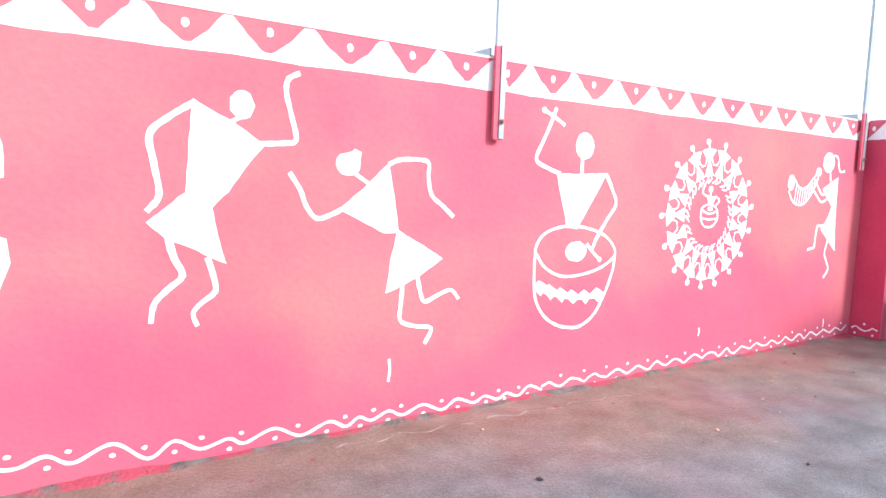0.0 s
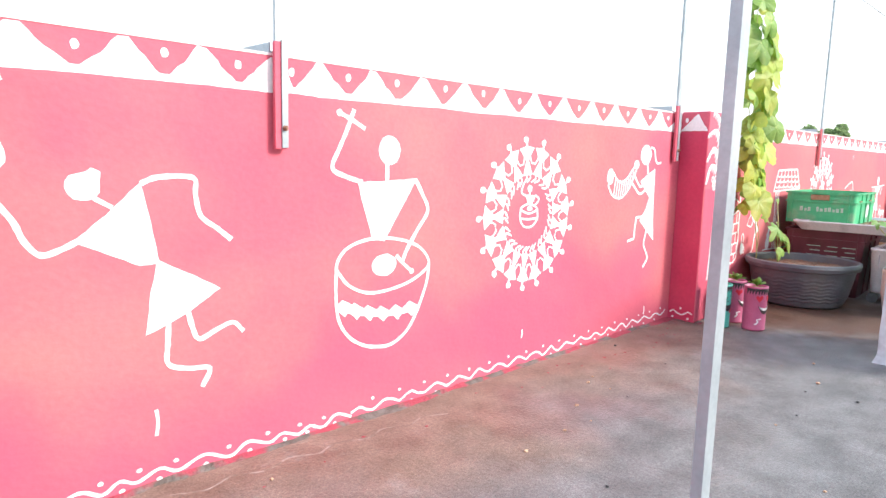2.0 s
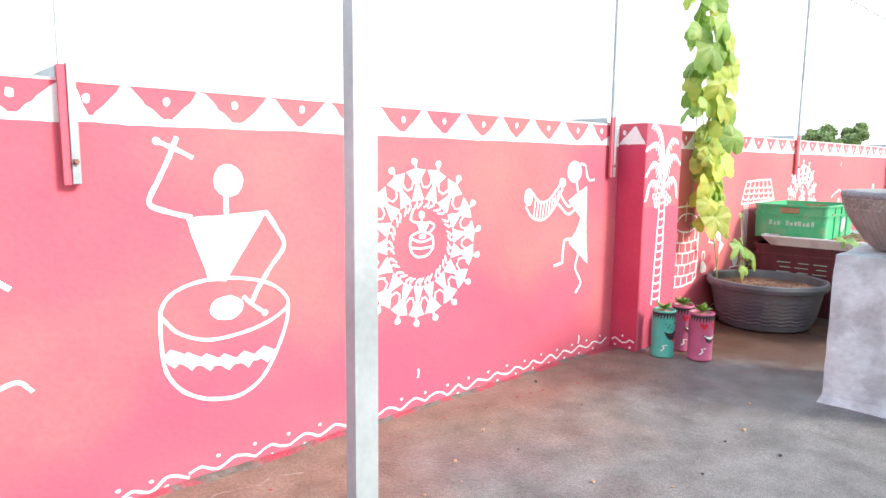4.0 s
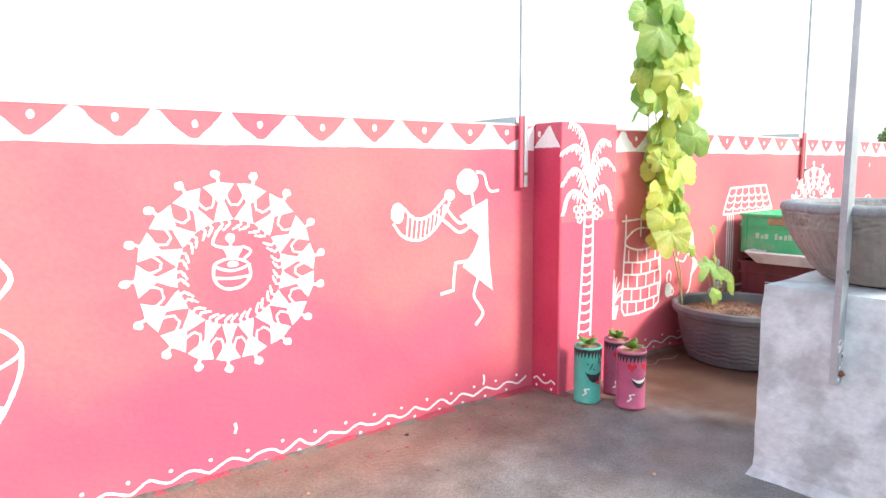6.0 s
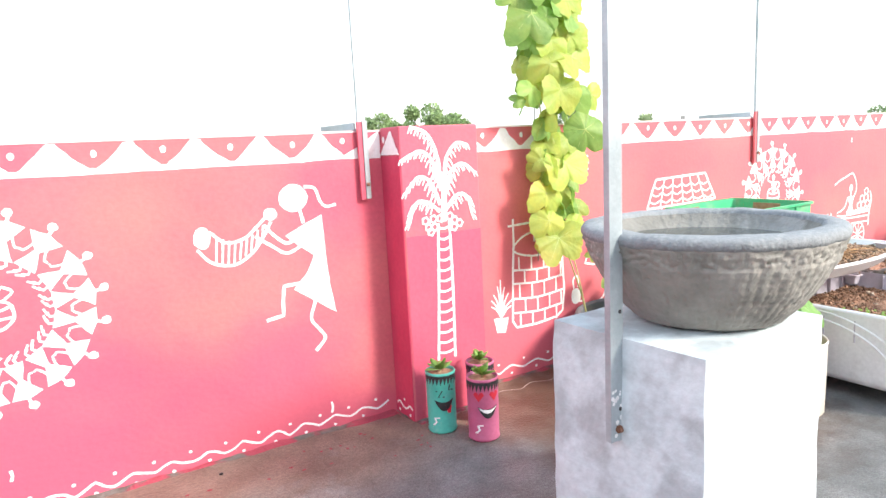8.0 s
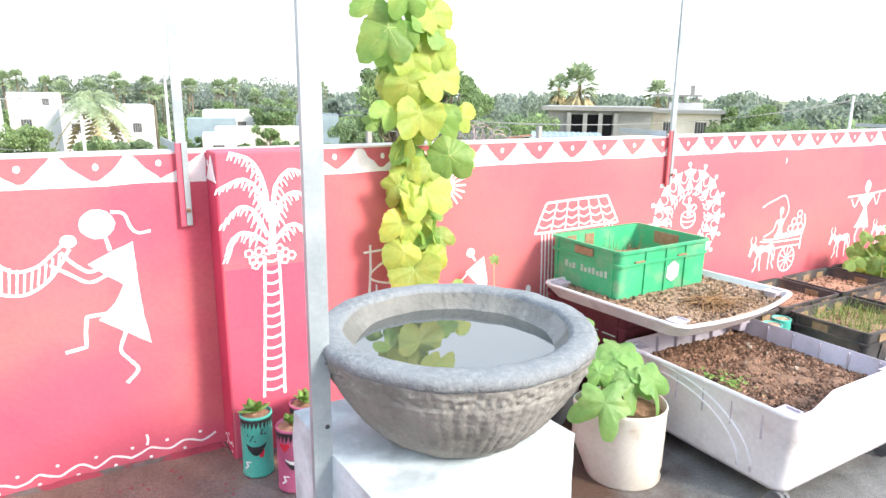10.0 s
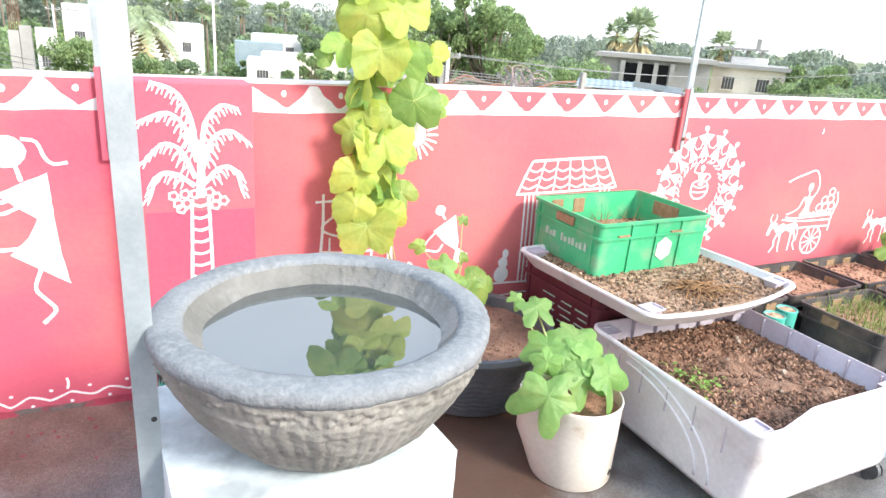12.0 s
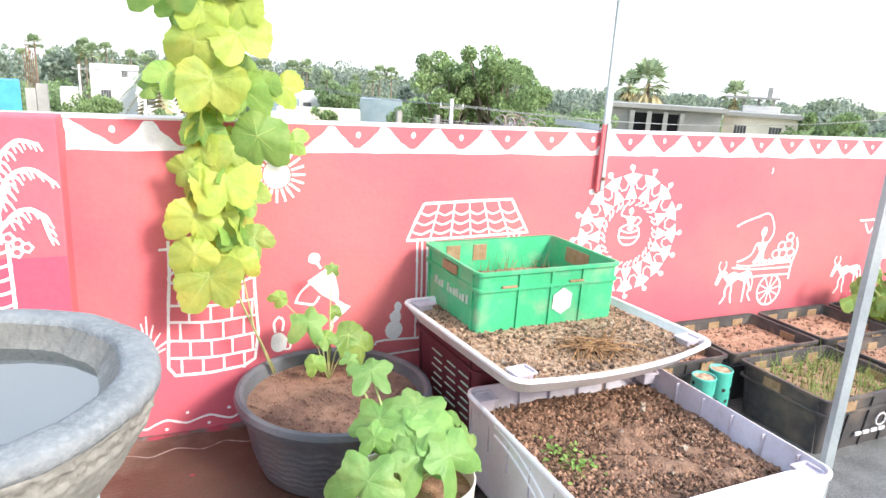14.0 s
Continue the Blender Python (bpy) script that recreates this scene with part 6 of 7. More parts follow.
straws("grass", in_rect(0.52, 0.36, 0.215), 420, 0.12, GRASS, 31, bed_a, (0.6, 1.4), 0.0022, "thin grass blades")
straws("grass", in_rect(0.4, 0.3, 0.215), 30, 0.08, TWIG, 32, bed_b, (0.5, 1.3), 0.0016, "a few dry stalks")
b = bmesh.new()
for k in range(10):
    a0 = radians(36 * k)
    tube(b, [(0.09 + 0.034 * math.cos(a0), -0.226, 0.125 + 0.03 * math.sin(a0)), (0.09 + 0.034 * math.cos(a0 + 0.63), -0.226, 0.125 + 0.03 * math.sin(a0 + 0.63))], 0.004, n=5)
part("emblem", b, WHITE_PLASTIC, bed_a, "faded white round emblem")
for k in range(4):
    part("lettering_bar", boxed(-0.06 + 0.055 * k, -0.02 + 0.055 * k, -0.2215, -0.214, 0.062, 0.078), WHITE_PLASTIC, bed_a, "faded white lettering bar")

greens = thing("leafy_greens", Matrix.Translation((9.02, 1.55, 0.21)), "clump of broad light green vegetable leaves in a crate", "plant")
rng = random.Random(44)
bm = bmesh.new()
for k in range(12):
    tube(bm, [(rng.uniform(-0.22, 0.22), rng.uniform(-0.14, 0.14), 0), (rng.uniform(-0.25, 0.25), rng.uniform(-0.16, 0.16), rng.uniform(0.1, 0.35))], 0.005, 0.003)
part("stem", bm, STEM, greens)
for k in range(70):
    p = (9.02 + rng.gauss(0, 0.13), 1.53 + rng.gauss(0, 0.10), 0.26 + abs(rng.gauss(0, 0.14)))
    put_leaf((YELLOW_LEAVES if k % 4 == 0 else GREEN_LEAVES)[k % 4], greens, p, rng.uniform(0.07, 0.14), (rng.uniform(-0.8, 0.5), rng.uniform(-1, 0.1), rng.uniform(0.2, 1)), rng.uniform(-70, 70))
part("stake", tube(bmesh.new(), [(0.22, 0.05, -0.02), (0.28, 0.12, 0.55)], 0.007), TWIG, greens, "weathered wooden stake")
part("stake", tube(bmesh.new(), [(0.30, -0.05, -0.02), (0.42, 0.02, 0.45)], 0.006), TWIG, greens, "weathered wooden stake")


def dotted_tin(x, y):
    t = thing("dotted_tin", Matrix.Translation((x, y, 0.0)), "mint green tin with black dots filled with soil", "plant pot", "dotted tins")
    r, h = 0.052, 0.285
    bm = bmesh.new()
    loft(bm, [circle(a, z, 36) for a, z in ((r - 0.005, 0), (r, 0.006), (r, h - 0.01), (r + 0.002, h - 0.005), (r, h), (r - 0.004, h), (r - 0.005, h - 0.02))], True)
    part("can", bm, MINT, t, smooth=True)
    part("soil", soil_bed(lambda f: circle((r - 0.005) * f, h - 0.01, 24), h - 0.008, 0.006, 6, 40), GRAVEL, t, "pale dry soil", smooth=True)

    def on_can(u, v, hh):
        a = u / r - math.pi / 2
        return Vector(((r + hh) * math.cos(a), (r + hh) * math.sin(a), v))
    for k in range(16):
        Mural(on_can, 0.0008).dot(-0.11 + 0.045 * (k % 5) + 0.02 * ((k // 5) % 2), 0.09 + 0.055 * (k // 5), 0.0095).done("painted_dot", BLACK_PAINT, t)


dotted_tin(7.13, 1.20)
dotted_tin(7.27, 1.235)

# ---- bits lying on the floor ----
rng = random.Random(77)
for k in range(26):
    x, y = rng.uniform(1.2, 4.0), rng.uniform(0.4, 1.8)
    s = rng.uniform(0.004, 0.010)
    b = bmesh.new()
    bmesh.ops.create_icosphere(b, subdivisions=1, radius=s)
    for v in b.verts:
        v.co = Vector((v.co.x * rng.uniform(0.7, 1.5), v.co.y * rng.uniform(0.7, 1.3), max(-s * 0.4, v.co.z * 0.6) + s * 0.4))
    o = tagged(part("pebble", b, GRAVEL if k % 3 else BLACK_PAINT), "small crumb of grit lying on the terrace floor", "grit", "grit on the floor")
    o.location = (x, y, 0.0)

# flecks of spilt pink paint near the pilaster
rng = random.Random(78)
m = Mural(lambda u, v, h: Vector((u, v, h)), 0.0006)
for k in range(45):
    x = rng.choice((rng.gauss(4.1, 0.35), rng.uniform(0.5, 4.6)))
    y = 1.80 - abs(rng.gauss(0, 0.10)) - (0.17 if x > 4.15 else 0)
    m.dot(x, y, rng.uniform(0.003, 0.010), rng.uniform(0.002, 0.007), 8)
tagged(m.done("paint_fleck", FLECK, floor), kind="stuff")


# ---- the village beyond the parapet ----
GROUND = -6.6
EYE_X, EYE_Y, EYE_Z = 4.4, -0.7, 1.53


def far(az, d, el=None, z=0.0):
    """A place by compass angle from the wall's normal, distance and height angle."""
    a = radians(az)
    return Vector((EYE_X + d * math.sin(a), EYE_Y + d * math.cos(a), EYE_Z + d * math.tan(radians(el)) if el is not None else z))


ground = tagged(raw("ground", [(-2500, -2500, GROUND), (2500, -2500, GROUND), (2500, 2500, GROUND), (-2500, 2500, GROUND)], [(0, 1, 2, 3)], EARTH), "dry scrubby village ground", "ground", kind="structure")
b = bmesh.new()
a0, a1 = far(-12, 22, z=GROUND + 0.02), far(6, 75, z=GROUND + 0.02)
s = (a1 - a0).cross(Vector((0, 0, 1))).normalized() * 3.0
b.faces.new([b.verts.new(p) for p in (a0 - s, a0 + s, a1 + s, a1 - s)])
tagged(part("road", b, ROAD), "dusty grey village lane", "road", kind="structure")


def foliage(vs, fs, c, rx, rz, count, size, rng):
    """A ragged crown of small leaf clumps round c."""
    for _ in range(count):
        while True:
            p = Vector((rng.uniform(-1, 1), rng.uniform(-1, 1), rng.uniform(-1, 1)))
            if p.length < 1 and p.length > 0.25:
                break
        q = c + Vector((p.x * rx, p.y * rx, p.z * rz))
        rot = Euler((rng.uniform(0, 6.3), rng.uniform(0, 6.3), rng.uniform(0, 6.3))).to_matrix()
        k = size * rng.uniform(0.6, 1.5)
        b = len(vs)
        for v in ((-1, -0.2, 0), (-0.25, -0.7, 0.25), (0.8, -0.45, -0.1), (1, 0.35, 0.2), (0.1, 0.8, -0.2), (-0.75, 0.5, 0.1)):
            vs.append(q + rot @ (Vector(v) * k))
        fs.append((b, b + 1, b + 2, b + 3, b + 4, b + 5))


def woods(name, az0, az1, d0, d1, top, count, crown, material, seed, label, dense=1):
    """A belt of far trees, ragged along its top."""
    rng = random.Random(seed)
    vs, fs = [], []
    for _ in range(count):
        az, d = rng.uniform(az0, az1), rng.uniform(d0, d1)
        zt = EYE_Z + d * math.tan(radians(top(az))) + rng.uniform(-0.55, 0.12) * crown * 1.6
        r = crown * rng.uniform(0.6, 1.25)
        c = far(az, d, z=zt - r * 0.9)
        foliage(vs, fs, c, r, r * 0.9, 70 * dense, crown * 0.19 / dense ** 0.6, rng)
        foliage(vs, fs, c - Vector((0, 0, r * 1.5)), r * 1.1, r, 26 * dense, crown * 0.30 / dense ** 0.6, rng)
    return tagged(raw(name, vs, fs, material), label, "trees", kind="stuff")


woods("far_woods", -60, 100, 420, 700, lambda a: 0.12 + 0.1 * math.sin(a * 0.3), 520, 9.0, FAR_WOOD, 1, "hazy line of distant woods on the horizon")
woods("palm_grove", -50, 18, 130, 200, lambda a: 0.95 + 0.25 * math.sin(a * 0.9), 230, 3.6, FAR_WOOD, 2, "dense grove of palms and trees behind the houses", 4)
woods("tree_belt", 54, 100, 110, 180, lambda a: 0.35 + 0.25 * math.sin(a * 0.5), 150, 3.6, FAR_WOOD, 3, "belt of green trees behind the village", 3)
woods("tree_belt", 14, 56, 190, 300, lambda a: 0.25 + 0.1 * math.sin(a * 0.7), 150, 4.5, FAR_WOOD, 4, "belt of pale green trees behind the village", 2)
woods("scrub", -45, 25, 70, 120, lambda a: -1.5, 130, 2.2, FAR_LEAF, 5, "green scrub between the houses", 4)
woods("scrub", 0.5, 20, 42, 56, lambda a: -4.3 + 0.5 * math.sin(a * 0.8), 90, 1.1, FAR_LEAF, 7, "green scrub along the lane", 4)
woods("scrub", 20, 100, 55, 110, lambda a: -1.4, 150, 2.2, FAR_LEAF, 6, "green scrub between the houses", 4)


def tree(az, d, top_el, width, seed, label, leaves=1500, low=None, leaf=0.22, name="broadleaf_tree", trunk=True):
    rng = random.Random(seed)
    base = far(az, d, z=GROUND)
    top = EYE_Z + d * math.tan(radians(top_el)) - GROUND
    t = thing(name, Matrix.Translation(base), label, "tree" if trunk else "bush")
    b = bmesh.new()
    vs, fs = [], []
    low = top * 0.45 if low is None else low
    if trunk:
        tube(b, [(0, 0, -0.1), (0.1, 0.05, top * 0.3), (0.05, -0.1, top * 0.6)], width * 0.05, width * 0.03, 8)
    for k in range(30):
        a = k * 2.399
        r = width * 0.5 * math.sqrt((k + 0.5) / 30) * rng.uniform(0.8, 1.02)
        tip = Vector((r * math.cos(a), r * math.sin(a), low + (top - low) * (0.35 + 0.5 * rng.random() + 0.1 * (1 - r / width))))
        if trunk:
            tube(b, [(0.05, 0, top * (0.3 + 0.011 * k)), tip * 0.5 + Vector((0, 0, top * 0.22)), tip], width * 0.02, width * 0.006, 6)
        rr = width * rng.uniform(0.07, 0.16)
        foliage(vs, fs, tip, rr, min(rr, (top - tip.z) * 1.0 + 0.2), leaves // 5, leaf * 0.30, rng)
    if trunk:
        part("trunk", b, BARK, t, smooth=True)
    else:
        b.free()
    raw("crown", vs, fs, FAR_LEAF, t)
    return t


tree(25.4, 33, 2.4, 4.0, 11, "leafy green tree with a ragged open crown", 1700, 4.5)
tree(29.6, 33, 3.3, 4.6, 12, "leafy green tree with a ragged open crown", 1900, 4.5)
tree(54.7, 40, -0.1, 4.2, 13, "dense rounded bright green bush", 1500, 1.5, 0.22, "green_bush", False)
tree(-3.0, 46, -2.1, 3.4, 14, "dense dark green bush by the lane", 900, 1.5, 0.22, "green_bush", False)
tree(1.4, 40, -3.1, 2.4, 15, "dense green bush by the lane", 800, 1.5, 0.2, "green_bush", False)
tree(12.0, 75, -0.6, 4.2, 16, "rounded green tree between the houses", 800, 2.0, 0.3)
tree(15.5, 60, -0.5, 4.2, 17, "rounded green tree between the houses", 900, 2.0, 0.3)
tree(11.9, 34, -3.7, 1.5, 81, "green bush before the white house", 500, 1.2, 0.2, "green_bush", False)
tree(16.4, 34, -3.3, 2.2, 82, "green bush beside the white house", 700, 1.2, 0.2, "green_bush", False)
tree(14.6, 44, -2.4, 2.2, 83, "rounded green tree over the yard wall", 700, 2.0, 0.2)
tree(21.5, 45, -2.0, 3.2, 18, "dense dark green bush", 800, 1.2, 0.22, "green_bush", False)
tree(46.5, 30, -2.0, 1.8, 19, "green shrub growing by the concrete house", 500, 1.2, 0.16, "green_bush", False)
tree(34.2, 27, -1.7, 2.6, 61, "green tree behind the next roof", 800, 2.0, 0.16)
tree(37.2, 30, -1.3, 2.6, 62, "green tree behind the next roof", 800, 2.0, 0.16)
tree(32.6, 30, -2.2, 3.0, 63, "dense green bush behind the next roof", 800, 1.5, 0.18, "green_bush", False)
tree(66.5, 45, 1.2, 5.0, 20, "leafy green tree behind the far end of the wall", 1300, 3.0, 0.25)
tree(70.9, 32, 3.4, 3.0, 71, "leafy green tree beyond the far end of the wall", 1700, 4.5, 0.22)
tree(4.6, 44, -3.6, 2.4, 25, "dense green bush by the lane", 700, 1.2, 0.2, "green_bush", False)
tree(9.0, 42, -3.0, 2.6, 26, "dense green bush by the lane", 800, 1.2, 0.2, "green_bush", False)


def fan_palm(az, d, mid_el, r, seed, label, dry=1.0):
    """A palmyra: stout trunk, stiff round fans, a skirt of dry leaves."""
    rng = random.Random(seed)
    base = far(az, d, z=GROUND)
    zc = EYE_Z + d * math.tan(radians(mid_el)) - GROUND
    t = thing("fan_palm", Matrix.Translation(base), label, "palm tree")
    part("trunk", tube(bmesh.new(), [(0, 0, -0.1), (0.05, 0, zc * 0.5), (0, 0, zc)], 0.16, 0.11, 8), BARK, t, smooth=True)
    for nm, count, m, lo, hi in (("crown", 30, PALM_GREEN, -0.6, 1.45), ("dry_skirt", 14, PALM_DRY, -1.35, -0.75)):
        vs, fs = [], []
        for k in range(int(count * (dry if nm == "dry_skirt" else 1))):
            a, e = k * 2.399 + rng.uniform(-0.2, 0.2), rng.uniform(lo, hi)
            d1 = Vector((math.cos(a) * math.cos(e), math.sin(a) * math.cos(e), math.sin(e)))
            s1 = Vector((-math.sin(a), math.cos(a), 0))
            u1 = d1.cross(s1)
            o = Vector((0, 0, zc))
            stalk = o + d1 * r * 0.5
            b = len(vs)
            vs += [o - s1 * 0.03, o + s1 * 0.03, stalk + s1 * 0.03, stalk - s1 * 0.03]
            fs.append((b, b + 1, b + 2, b + 3))
            n = 9
            for i in range(n):
                g = (i / (n - 1) - 0.5) * (3.6 if nm == "crown" else 0.6)
                L = r * (0.55 if nm == "crown" else 0.75) * (1 - 0.12 * abs(g)) * rng.uniform(0.7, 1.1)
                tip = stalk + (d1 * math.cos(g) + s1 * math.sin(g)) * L + u1 * rng.uniform(-0.1, 0.1) * r - Vector((0, 0, 0.08 * r))
                w = (d1 * -math.sin(g) + s1 * math.cos(g)) * L * (0.17 if nm == "crown" else 0.05)
                mid = stalk.lerp(tip, 0.6)
                b = len(vs)
                vs += [stalk, mid - w, tip, mid + w]
                fs.append((b, b + 1, b + 2, b + 3))
        raw(nm, vs, fs, m, t)
    return t


fan_palm(41.6, 46, 1.0, 1.75, 31, "palmyra palm with stiff fans and a dry skirt")
fan_palm(48.1, 60, 0.35, 1.5, 32, "palmyra palm with stiff fans and a dry skirt")
fan_palm(40.0, 62, 0.8, 1.5, 37, "palmyra palm with stiff fans and a dry skirt")
for k, (az, el) in enumerate(((-3.8, 1.05), (-2.4, 0.8), (4.0, 0.8), (6.3, 0.6), (18.8, 0.5), (19.8, 0.35), (11.5, 0.3), (9.2, 0.35), (-7.0, 1.0))):
    fan_palm(az, 120, el, 1.8, 40 + k, "far palmyra palm standing above the grove", 0.2)


def coconut_palm(az, d, mid_el, r, seed):
    rng = random.Random(seed)
    zc = EYE_Z + d * math.tan(radians(mid_el)) - GROUND
    t = thing("coconut_palm", Matrix.Translation(far(az, d, z=GROUND)), "young coconut palm with long drooping fronds", "palm tree")
    part("trunk", tube(bmesh.new(), [(0, 0, -0.1), (0.1, 0, zc * 0.5), (0, 0, zc)], 0.2, 0.13, 8), BARK, t, smooth=True)
    for nm, count, m in (("crown", 22, PALM_GREEN), ("dry_frond", 7, PALM_DRY)):
        vs, fs = [], []
        for k in range(count):
            a, e = k * 2.399, rng.uniform(-0.2, 1.35) if nm == "crown" else rng.uniform(-0.9, -0.3)
            d1 = Vector((math.cos(a), math.sin(a), 0))
            s1 = Vector((-math.sin(a), math.cos(a), 0))
            pts = [Vector((0, 0, zc)) + d1 * r * f * math.cos(e) + Vector((0, 0, r * f * math.sin(e) - r * 0.75 * f * f)) for f in [i / 14 for i in range(15)]]
            for i in range(14):
                for sg in (-1, 1):
                    b = len(vs)
                    L = r * 0.28 * math.sin(math.pi * (0.12 + 0.8 * i / 14))
                    tip = pts[i] + s1 * sg * L * 0.8 + d1 * L * 0.5 - Vector((0, 0, L * 0.55))
                    vs += [pts[i], pts[i + 1], tip]
                    fs.append((b, b + 1, b + 2))
        raw(nm, vs, fs, m, t)
    return t


coconut_palm(1.9, 46, -0.9, 2.6, 51)
rng = random.Random(53)
for k in range(16):
    fan_palm(-8 + 1.75 * k + rng.uniform(-0.6, 0.6), rng.uniform(95, 140), rng.uniform(-0.4, 0.6), 1.7, 200 + k, "far palmyra palm standing above the grove", 0.2)


def house(az0, az1, d, top_el, depth, wall_mat, label, windows=(), parapet=0.35, slab=0.0, base=None):
    """A flat-roofed house facing the terrace: walls, roof slab, framed windows."""
    mid = (az0 + az1) / 2
    w = 2 * d * math.tan(radians(abs(az1 - az0) / 2))
    z1 = EYE_Z + d * math.tan(radians(top_el)) - GROUND
    t = thing("house", Matrix.Translation(far(mid, d, z=GROUND)) @ pose(0, 0, 0, 0, 0, -mid), label, "house")
    part("wall", boxed(-w / 2, w / 2, 0, depth, 0 if base is None else base, z1 - parapet), wall_mat, t)
    part("roof", boxed(-w / 2 - slab, w / 2 + slab, -slab, depth + slab, z1 - parapet, z1), HOUSE_GREY if slab else wall_mat, t)
    for u, v, ww, hh in windows:
        x, z = w * (u - 0.5), z1 * v
        # the wall stays uncut; a dark panel carries the room's shade as colour
        win = part("window", boxed(x - ww / 2, x + ww / 2, -0.02, 0.05, z - hh / 2, z + hh / 2), ROOM_SHADE, t, "dark panel standing for the shade in the window")
        f = bmesh.new()
        for q in ((x - ww / 2 - 0.06, x - ww / 2, z - hh / 2, z + hh / 2), (x + ww / 2, x + ww / 2 + 0.06, z - hh / 2, z + hh / 2), (x - ww / 2 - 0.06, x + ww / 2 + 0.06, z + hh / 2, z + hh / 2 + 0.1), (x - ww / 2 - 0.1, x + ww / 2 + 0.1, z - hh / 2 - 0.08, z - hh / 2)):
            box(f, q[0], q[1], -0.07, 0.02, q[2], q[3])
        part("window_frame", f, wall_mat, win)
        for g in (-0.25, 0.0, 0.25):
            part("window_bar", boxed(x + g * ww - 0.02, x + g * ww + 0.02, -0.045, -0.021, z - hh / 2, z + hh / 2), HOUSE_GREY, win)
    return t


house(-3.4, 0.0, 68, -0.15, 8, HOUSE_WHITE, "two-storey whitewashed house with a flat roof", ((0.7, 0.9, 0.5, 0.6), (0.3, 0.65, 0.8, 1.0)))
house(-0.2, 6.3, 64, -1.05, 8, HOUSE_WHITE, "long low whitewashed house", ((0.15, 0.72, 0.7, 0.8), (0.8, 0.72, 0.7, 0.8), (0.55, 0.72, 0.7, 0.8)))
house(9.9, 14.3, 62, -1.45, 6, HOUSE_WHITE, "small pale house with a flat roof", ((0.3, 0.8, 0.7, 0.7), (0.7, 0.8, 0.7, 0.7)))
house(8.6, 12.4, 54, -2.1, 3, SHEET_BLUE, "low shed with a pale blue sheet roof")
house(10.6, 17.6, 48, -2.85, 3, HOUSE_CREAM, "long low cream wall of a yard house", parapet=0.2)
house(9.4, 13.6, 38, -3.5, 4, HOUSE_WHITE, "low whitewashed house with dark windows", ((0.3, 0.86, 0.6, 0.6), (0.75, 0.86, 0.6, 0.6)))
house(17.4, 21.0, 62, -1.75, 5, SHEET_BLUE, "low shed with pale blue sheet walls")
house(-9.6, -7.9, 60, -1.7, 5, TARP_BLUE, "low shed clad in bright blue sheet")
house(-5.3, -4.1, 50, -2.1, 4, HOUSE_WHITE, "tiny white hut by the lane", ((0.5, 0.7, 0.6, 0.8),))
cream = house(47.7, 53.0, 40, -0.95, 6, HOUSE_CREAM, "cream painted house with a flat concrete roof and barred windows", ((0.25, 0.864, 0.60, 0.66), (0.72, 0.864, 0.60, 0.66)), 0.20, 0.25)
grey = house(38.9, 47.6, 38, -0.80, 5, HOUSE_GREY, "unfinished grey concrete house with a dark panel standing for the shade in the porch", (), 0.22, 0.3)
# no recess is cut: the porch's deep shade is a flat near-black panel
part("porch_opening", boxed(-1.55, 0.75, -0.05, 0.02, 5.0, 7.15), DEEP_SHADE, grey, "dark panel standing for the shade in the porch")
for x in (-1.65, -0.75, 0.1, 0.95):
    part("porch_pillar", boxed(x - 0.12, x + 0.12, -0.25, -0.055, 0.0, 7.25), HOUSE_GREY, grey)
rt = thing("roof_shelter", Matrix.Translation(far(49.6, 43, -0.7)) @ pose(0, 0, 0, 0, 0, -49.6), "small slab shelter on the flat roof", "shelter")
part("slab", boxed(-1.5, 1.4, 0, 1.6, 0.62, 0.74), HOUSE_GREY, rt)
for x in (-0.5, 0.3, 1.1):
    part("pillar", boxed(x - 0.07, x + 0.07, 0.5, 0.64, -0.3, 0.62), HOUSE_GREY, rt)
part("water_tank", boxed(-0.5, 1.5, 0.2, 1.3, -0.3, 0.25, 0.05), HOUSE_WHITE, rt, "white roof tank")
part("chimney", boxed(0.7, 0.95, 0.4, 0.65, 0.74, 1.3), HOUSE_GREY, rt)

shed = thing("sheet_roof_shed", Matrix.Translation(far(40.2, 22, z=GROUND)) @ pose(0, 0, 0, 0, 0, -40), "shed with a pale blue corrugated sheet roof", "shed")
bm = bmesh.new()
vs, fs = [], []
for i in range(49):
    x = -1.25 + 2.5 * i / 48
    for y, z in ((0.0, 6.70), (2.2, 6.86)):
        vs.append((x, y, z + 0.012 * math.sin(i * math.pi / 2)))
for i in range(48):
    fs.append((2 * i, 2 * i + 2, 2 * i + 3, 2 * i + 1))
bm.free()
raw("roof_sheet", vs, fs, SHEET_BLUE, shed, "pale blue corrugated sheet")
part("wall", boxed(-1.2, 1.2, 0.1, 2.1, 0, 6.66), HOUSE_CREAM, shed)

# a bare column with starter bars on the next roof
col = thing("concrete_column", Matrix.Translation(far(-6.4, 30, z=-9.2)) @ Matrix.Diagonal((1.4, 1.4, 1.25, 1)), "unfinished concrete column with rusty starter bars", "column")
part("shaft", boxed(-0.26, -0.01, -0.12, 0.12, 0, 7.65, 0.01), HOUSE_GREY, col)
part("shaft", boxed(0.0, 0.27, -0.1, 0.15, 0, 7.8, 0.01), HOUSE_GREY, col)
for k in range(6):
    x = -0.22 + 0.05 * k
    part("starter_bar", tube(bmesh.new(), [(x, 0.03 * (k % 2), 7.5), (x + 0.01, 0.02, 8.2 + 0.12 * ((k * 5) % 4)), (x + 0.03 * (k % 3 - 1), 0.03, 8.75 + 0.1 * ((k * 3) % 4))], 0.010), RUST, col, "rusty steel bar")
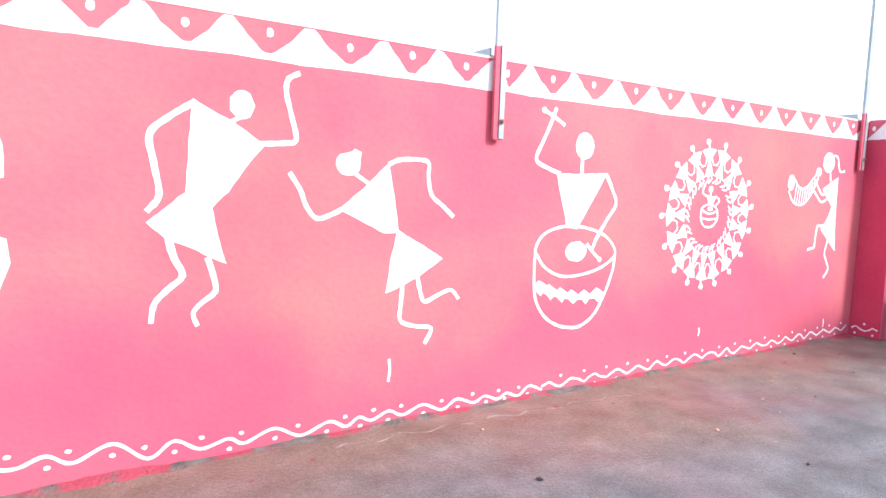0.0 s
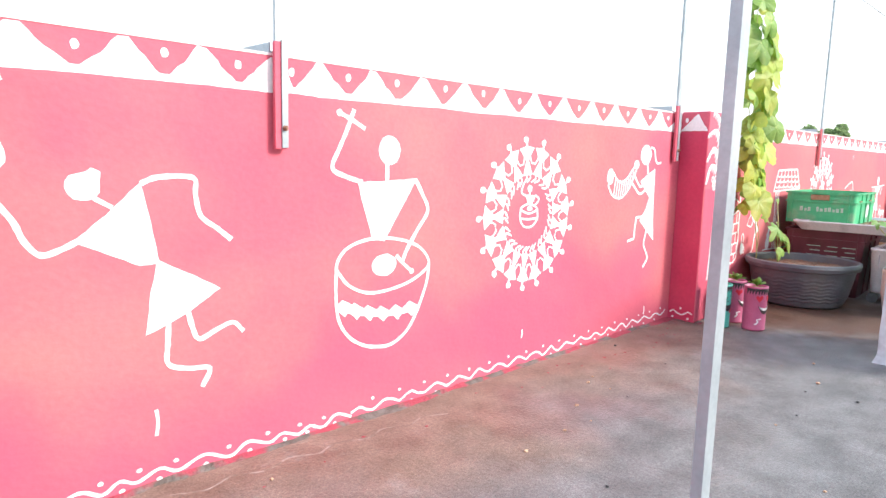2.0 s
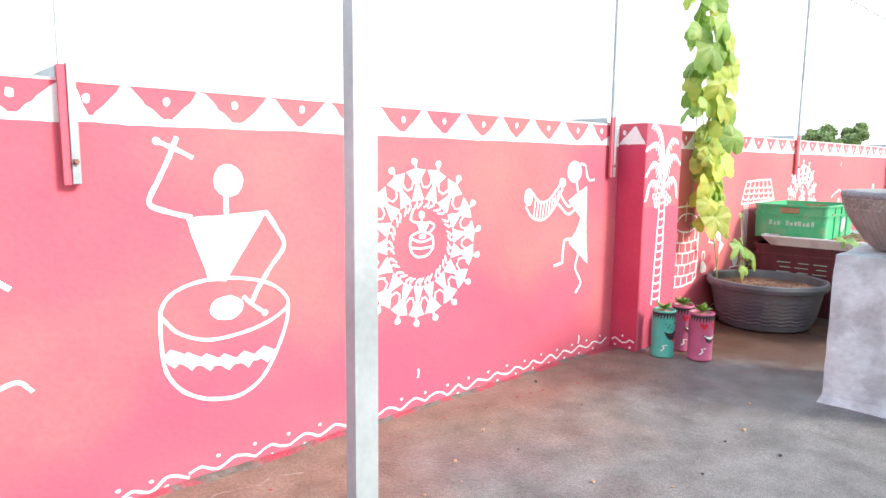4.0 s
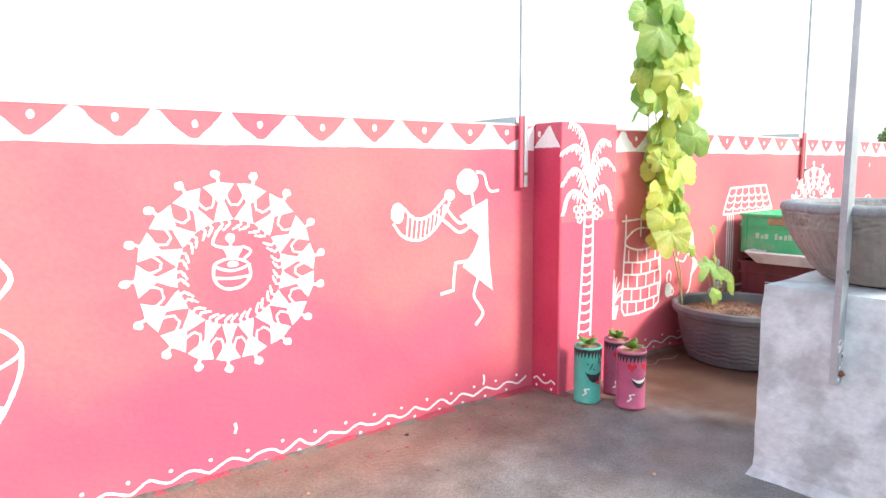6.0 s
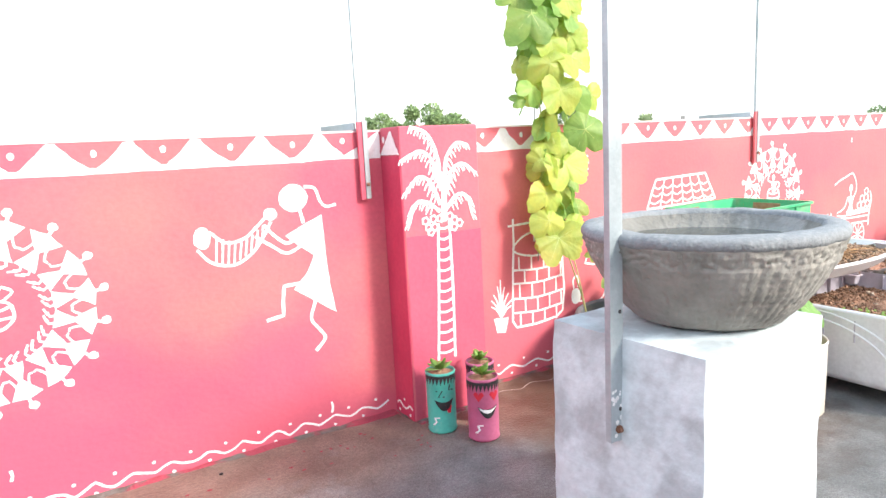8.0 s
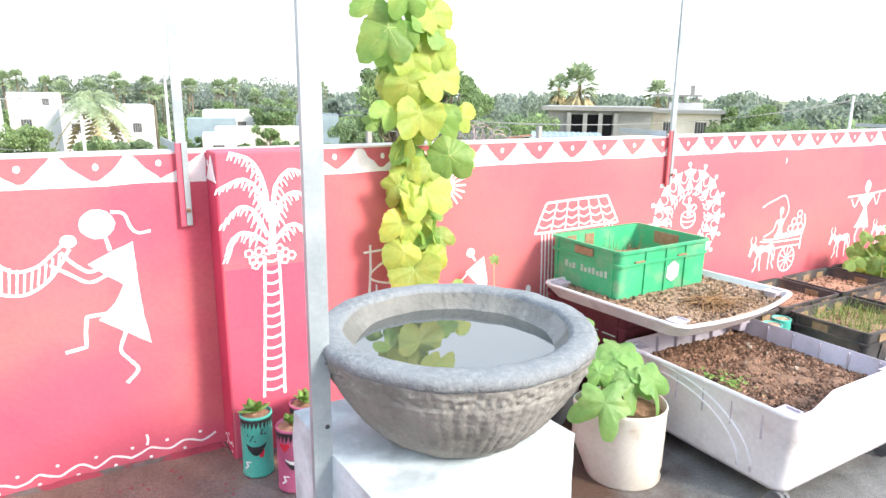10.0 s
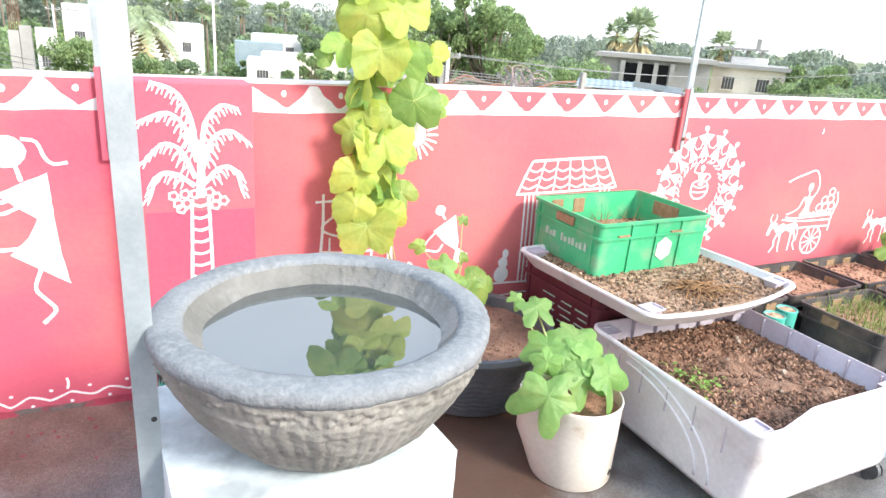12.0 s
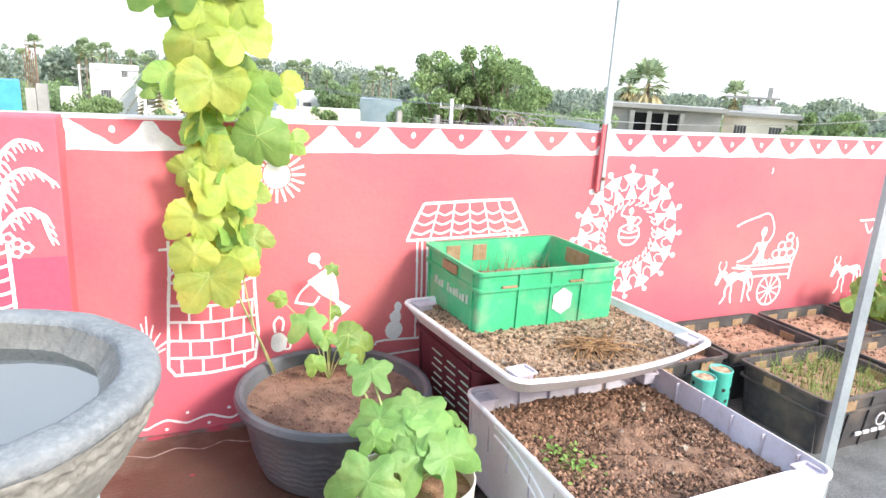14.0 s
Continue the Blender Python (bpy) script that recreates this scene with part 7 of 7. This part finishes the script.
tagged(part("neighbour_roof", boxed(-14, 0.0, 24, 34, GROUND, -1.9), HOUSE_GREY), "flat grey roof of the next house", "building", kind="structure")


def utility_pole(az, d, top_el, label="pale concrete utility pole with a crossarm"):
    z = EYE_Z + d * math.tan(radians(top_el)) - GROUND
    t = thing("utility_pole", Matrix.Translation(far(az, d, z=GROUND)) @ pose(0, 0, 0, 0, 0, -az), label, "utility pole", "utility poles")
    part("pole", tube(bmesh.new(), [(0, 0, -0.1), (0, 0, z)], 0.11, 0.065, 8), HOUSE_WHITE, t, smooth=True)
    part("crossarm", boxed(-0.45, 0.45, -0.04, 0.04, z - 0.35, z - 0.27), HOUSE_GREY, t)
    for x in (-0.4, 0.0, 0.4):
        part("insulator", tube(bmesh.new(), [(x, 0, z - 0.27), (x, 0, z - 0.15)], 0.03, 0.02, 6), HOUSE_WHITE, t)
    return far(az, d, z=z + GROUND - 0.2)


P = [utility_pole(*p) for p in ((-4.0, 55, -0.3), (0.7, 36, -1.9), (7.0, 42, 1.1), (26.0, 24, -1.4), (62.0, 40, 0.3))]


def line(a, b, sag, r=0.012):
    pts = [a.lerp(b, i / 16) - Vector((0, 0, sag * 4 * (i / 16) * (1 - i / 16))) for i in range(17)]
    tagged(part("power_line", tube(bmesh.new(), pts, r, n=5), CABLE), "thin grey power line between poles", "cable", "power lines")


for o in (-0.4, 0.0, 0.4):
    v = Vector((o, o * 0.3, 0))
    line(P[0] + v, P[2] + v, 0.5, 0.012)
    line(P[2] + v, P[3] + v, 0.5, 0.009)
    line(P[3] + v, P[4] + v, 0.7, 0.009)
for k in range(6):
    line(far(24 + k * 0.5, 16, -3.2 - 0.25 * k), far(58, 34, -2.3 - 0.15 * k), 0.25, 0.010)
for k in range(3):
    line(far(-14, 12, -1.5 - k * 0.6), far(-5, 14, -4.4 - k * 0.3), 0.1, 0.008)

# coiled cable tangle on a neighbouring roof
rng = random.Random(91)
for k in range(7):
    c = far(30.8 + 0.5 * k, 15, -3.3 - 0.2 * (k % 3))
    r = rng.uniform(0.16, 0.34)
    ax = Euler((rng.uniform(0.8, 2.0), rng.uniform(-0.5, 0.5), rng.uniform(0, 3))).to_matrix()
    pts = [c + ax @ Vector((r * math.cos(i * 0.45) * (1 + 0.1 * math.sin(i)), r * 0.7 * math.sin(i * 0.45), 0.015 * i - 0.2)) for i in range(30)]
    tagged(part("cable_coil", tube(bmesh.new(), pts, 0.012, n=5), WIRE_PINK if k % 2 else CABLE), "loose coil of old cable on a roof", "cable coil", "cable coils")
tagged(part("neighbour_roof", boxed(9.5, 16.5, 10.5, 16.5, GROUND, 0.05), ROOF_BROWN), "flat grey roof of the next house", "building", kind="structure")

# lumber, posts and sheets lying on the neighbouring roof
rng = random.Random(93)
for k in range(12):
    x, y = 10.2 + 5.4 * k / 11 + rng.uniform(-0.2, 0.2), rng.uniform(12.5, 15.5)
    if k % 3 == 0:
        b = boxed(-0.06, 0.06, -0.06, 0.06, 0.0, rng.uniform(0.5, 0.9), 0.01)
        o = tagged(part("stub_column", b, HOUSE_GREY), "short bare concrete stub on the next roof", "column", "stubs on the next roof")
    else:
        b = tube(bmesh.new(), [(-0.7, 0, 0.05), (0.0, 0.05, rng.uniform(0.12, 0.35)), (0.8, 0.1, rng.uniform(0.05, 0.3))], 0.05, 0.04, 6)
        o = tagged(part("timber", b, RUST if k % 2 else BARK), "old timber lying on the next roof", "timber", "timber on the next roof")
    o.location = (x, y, 0.05)
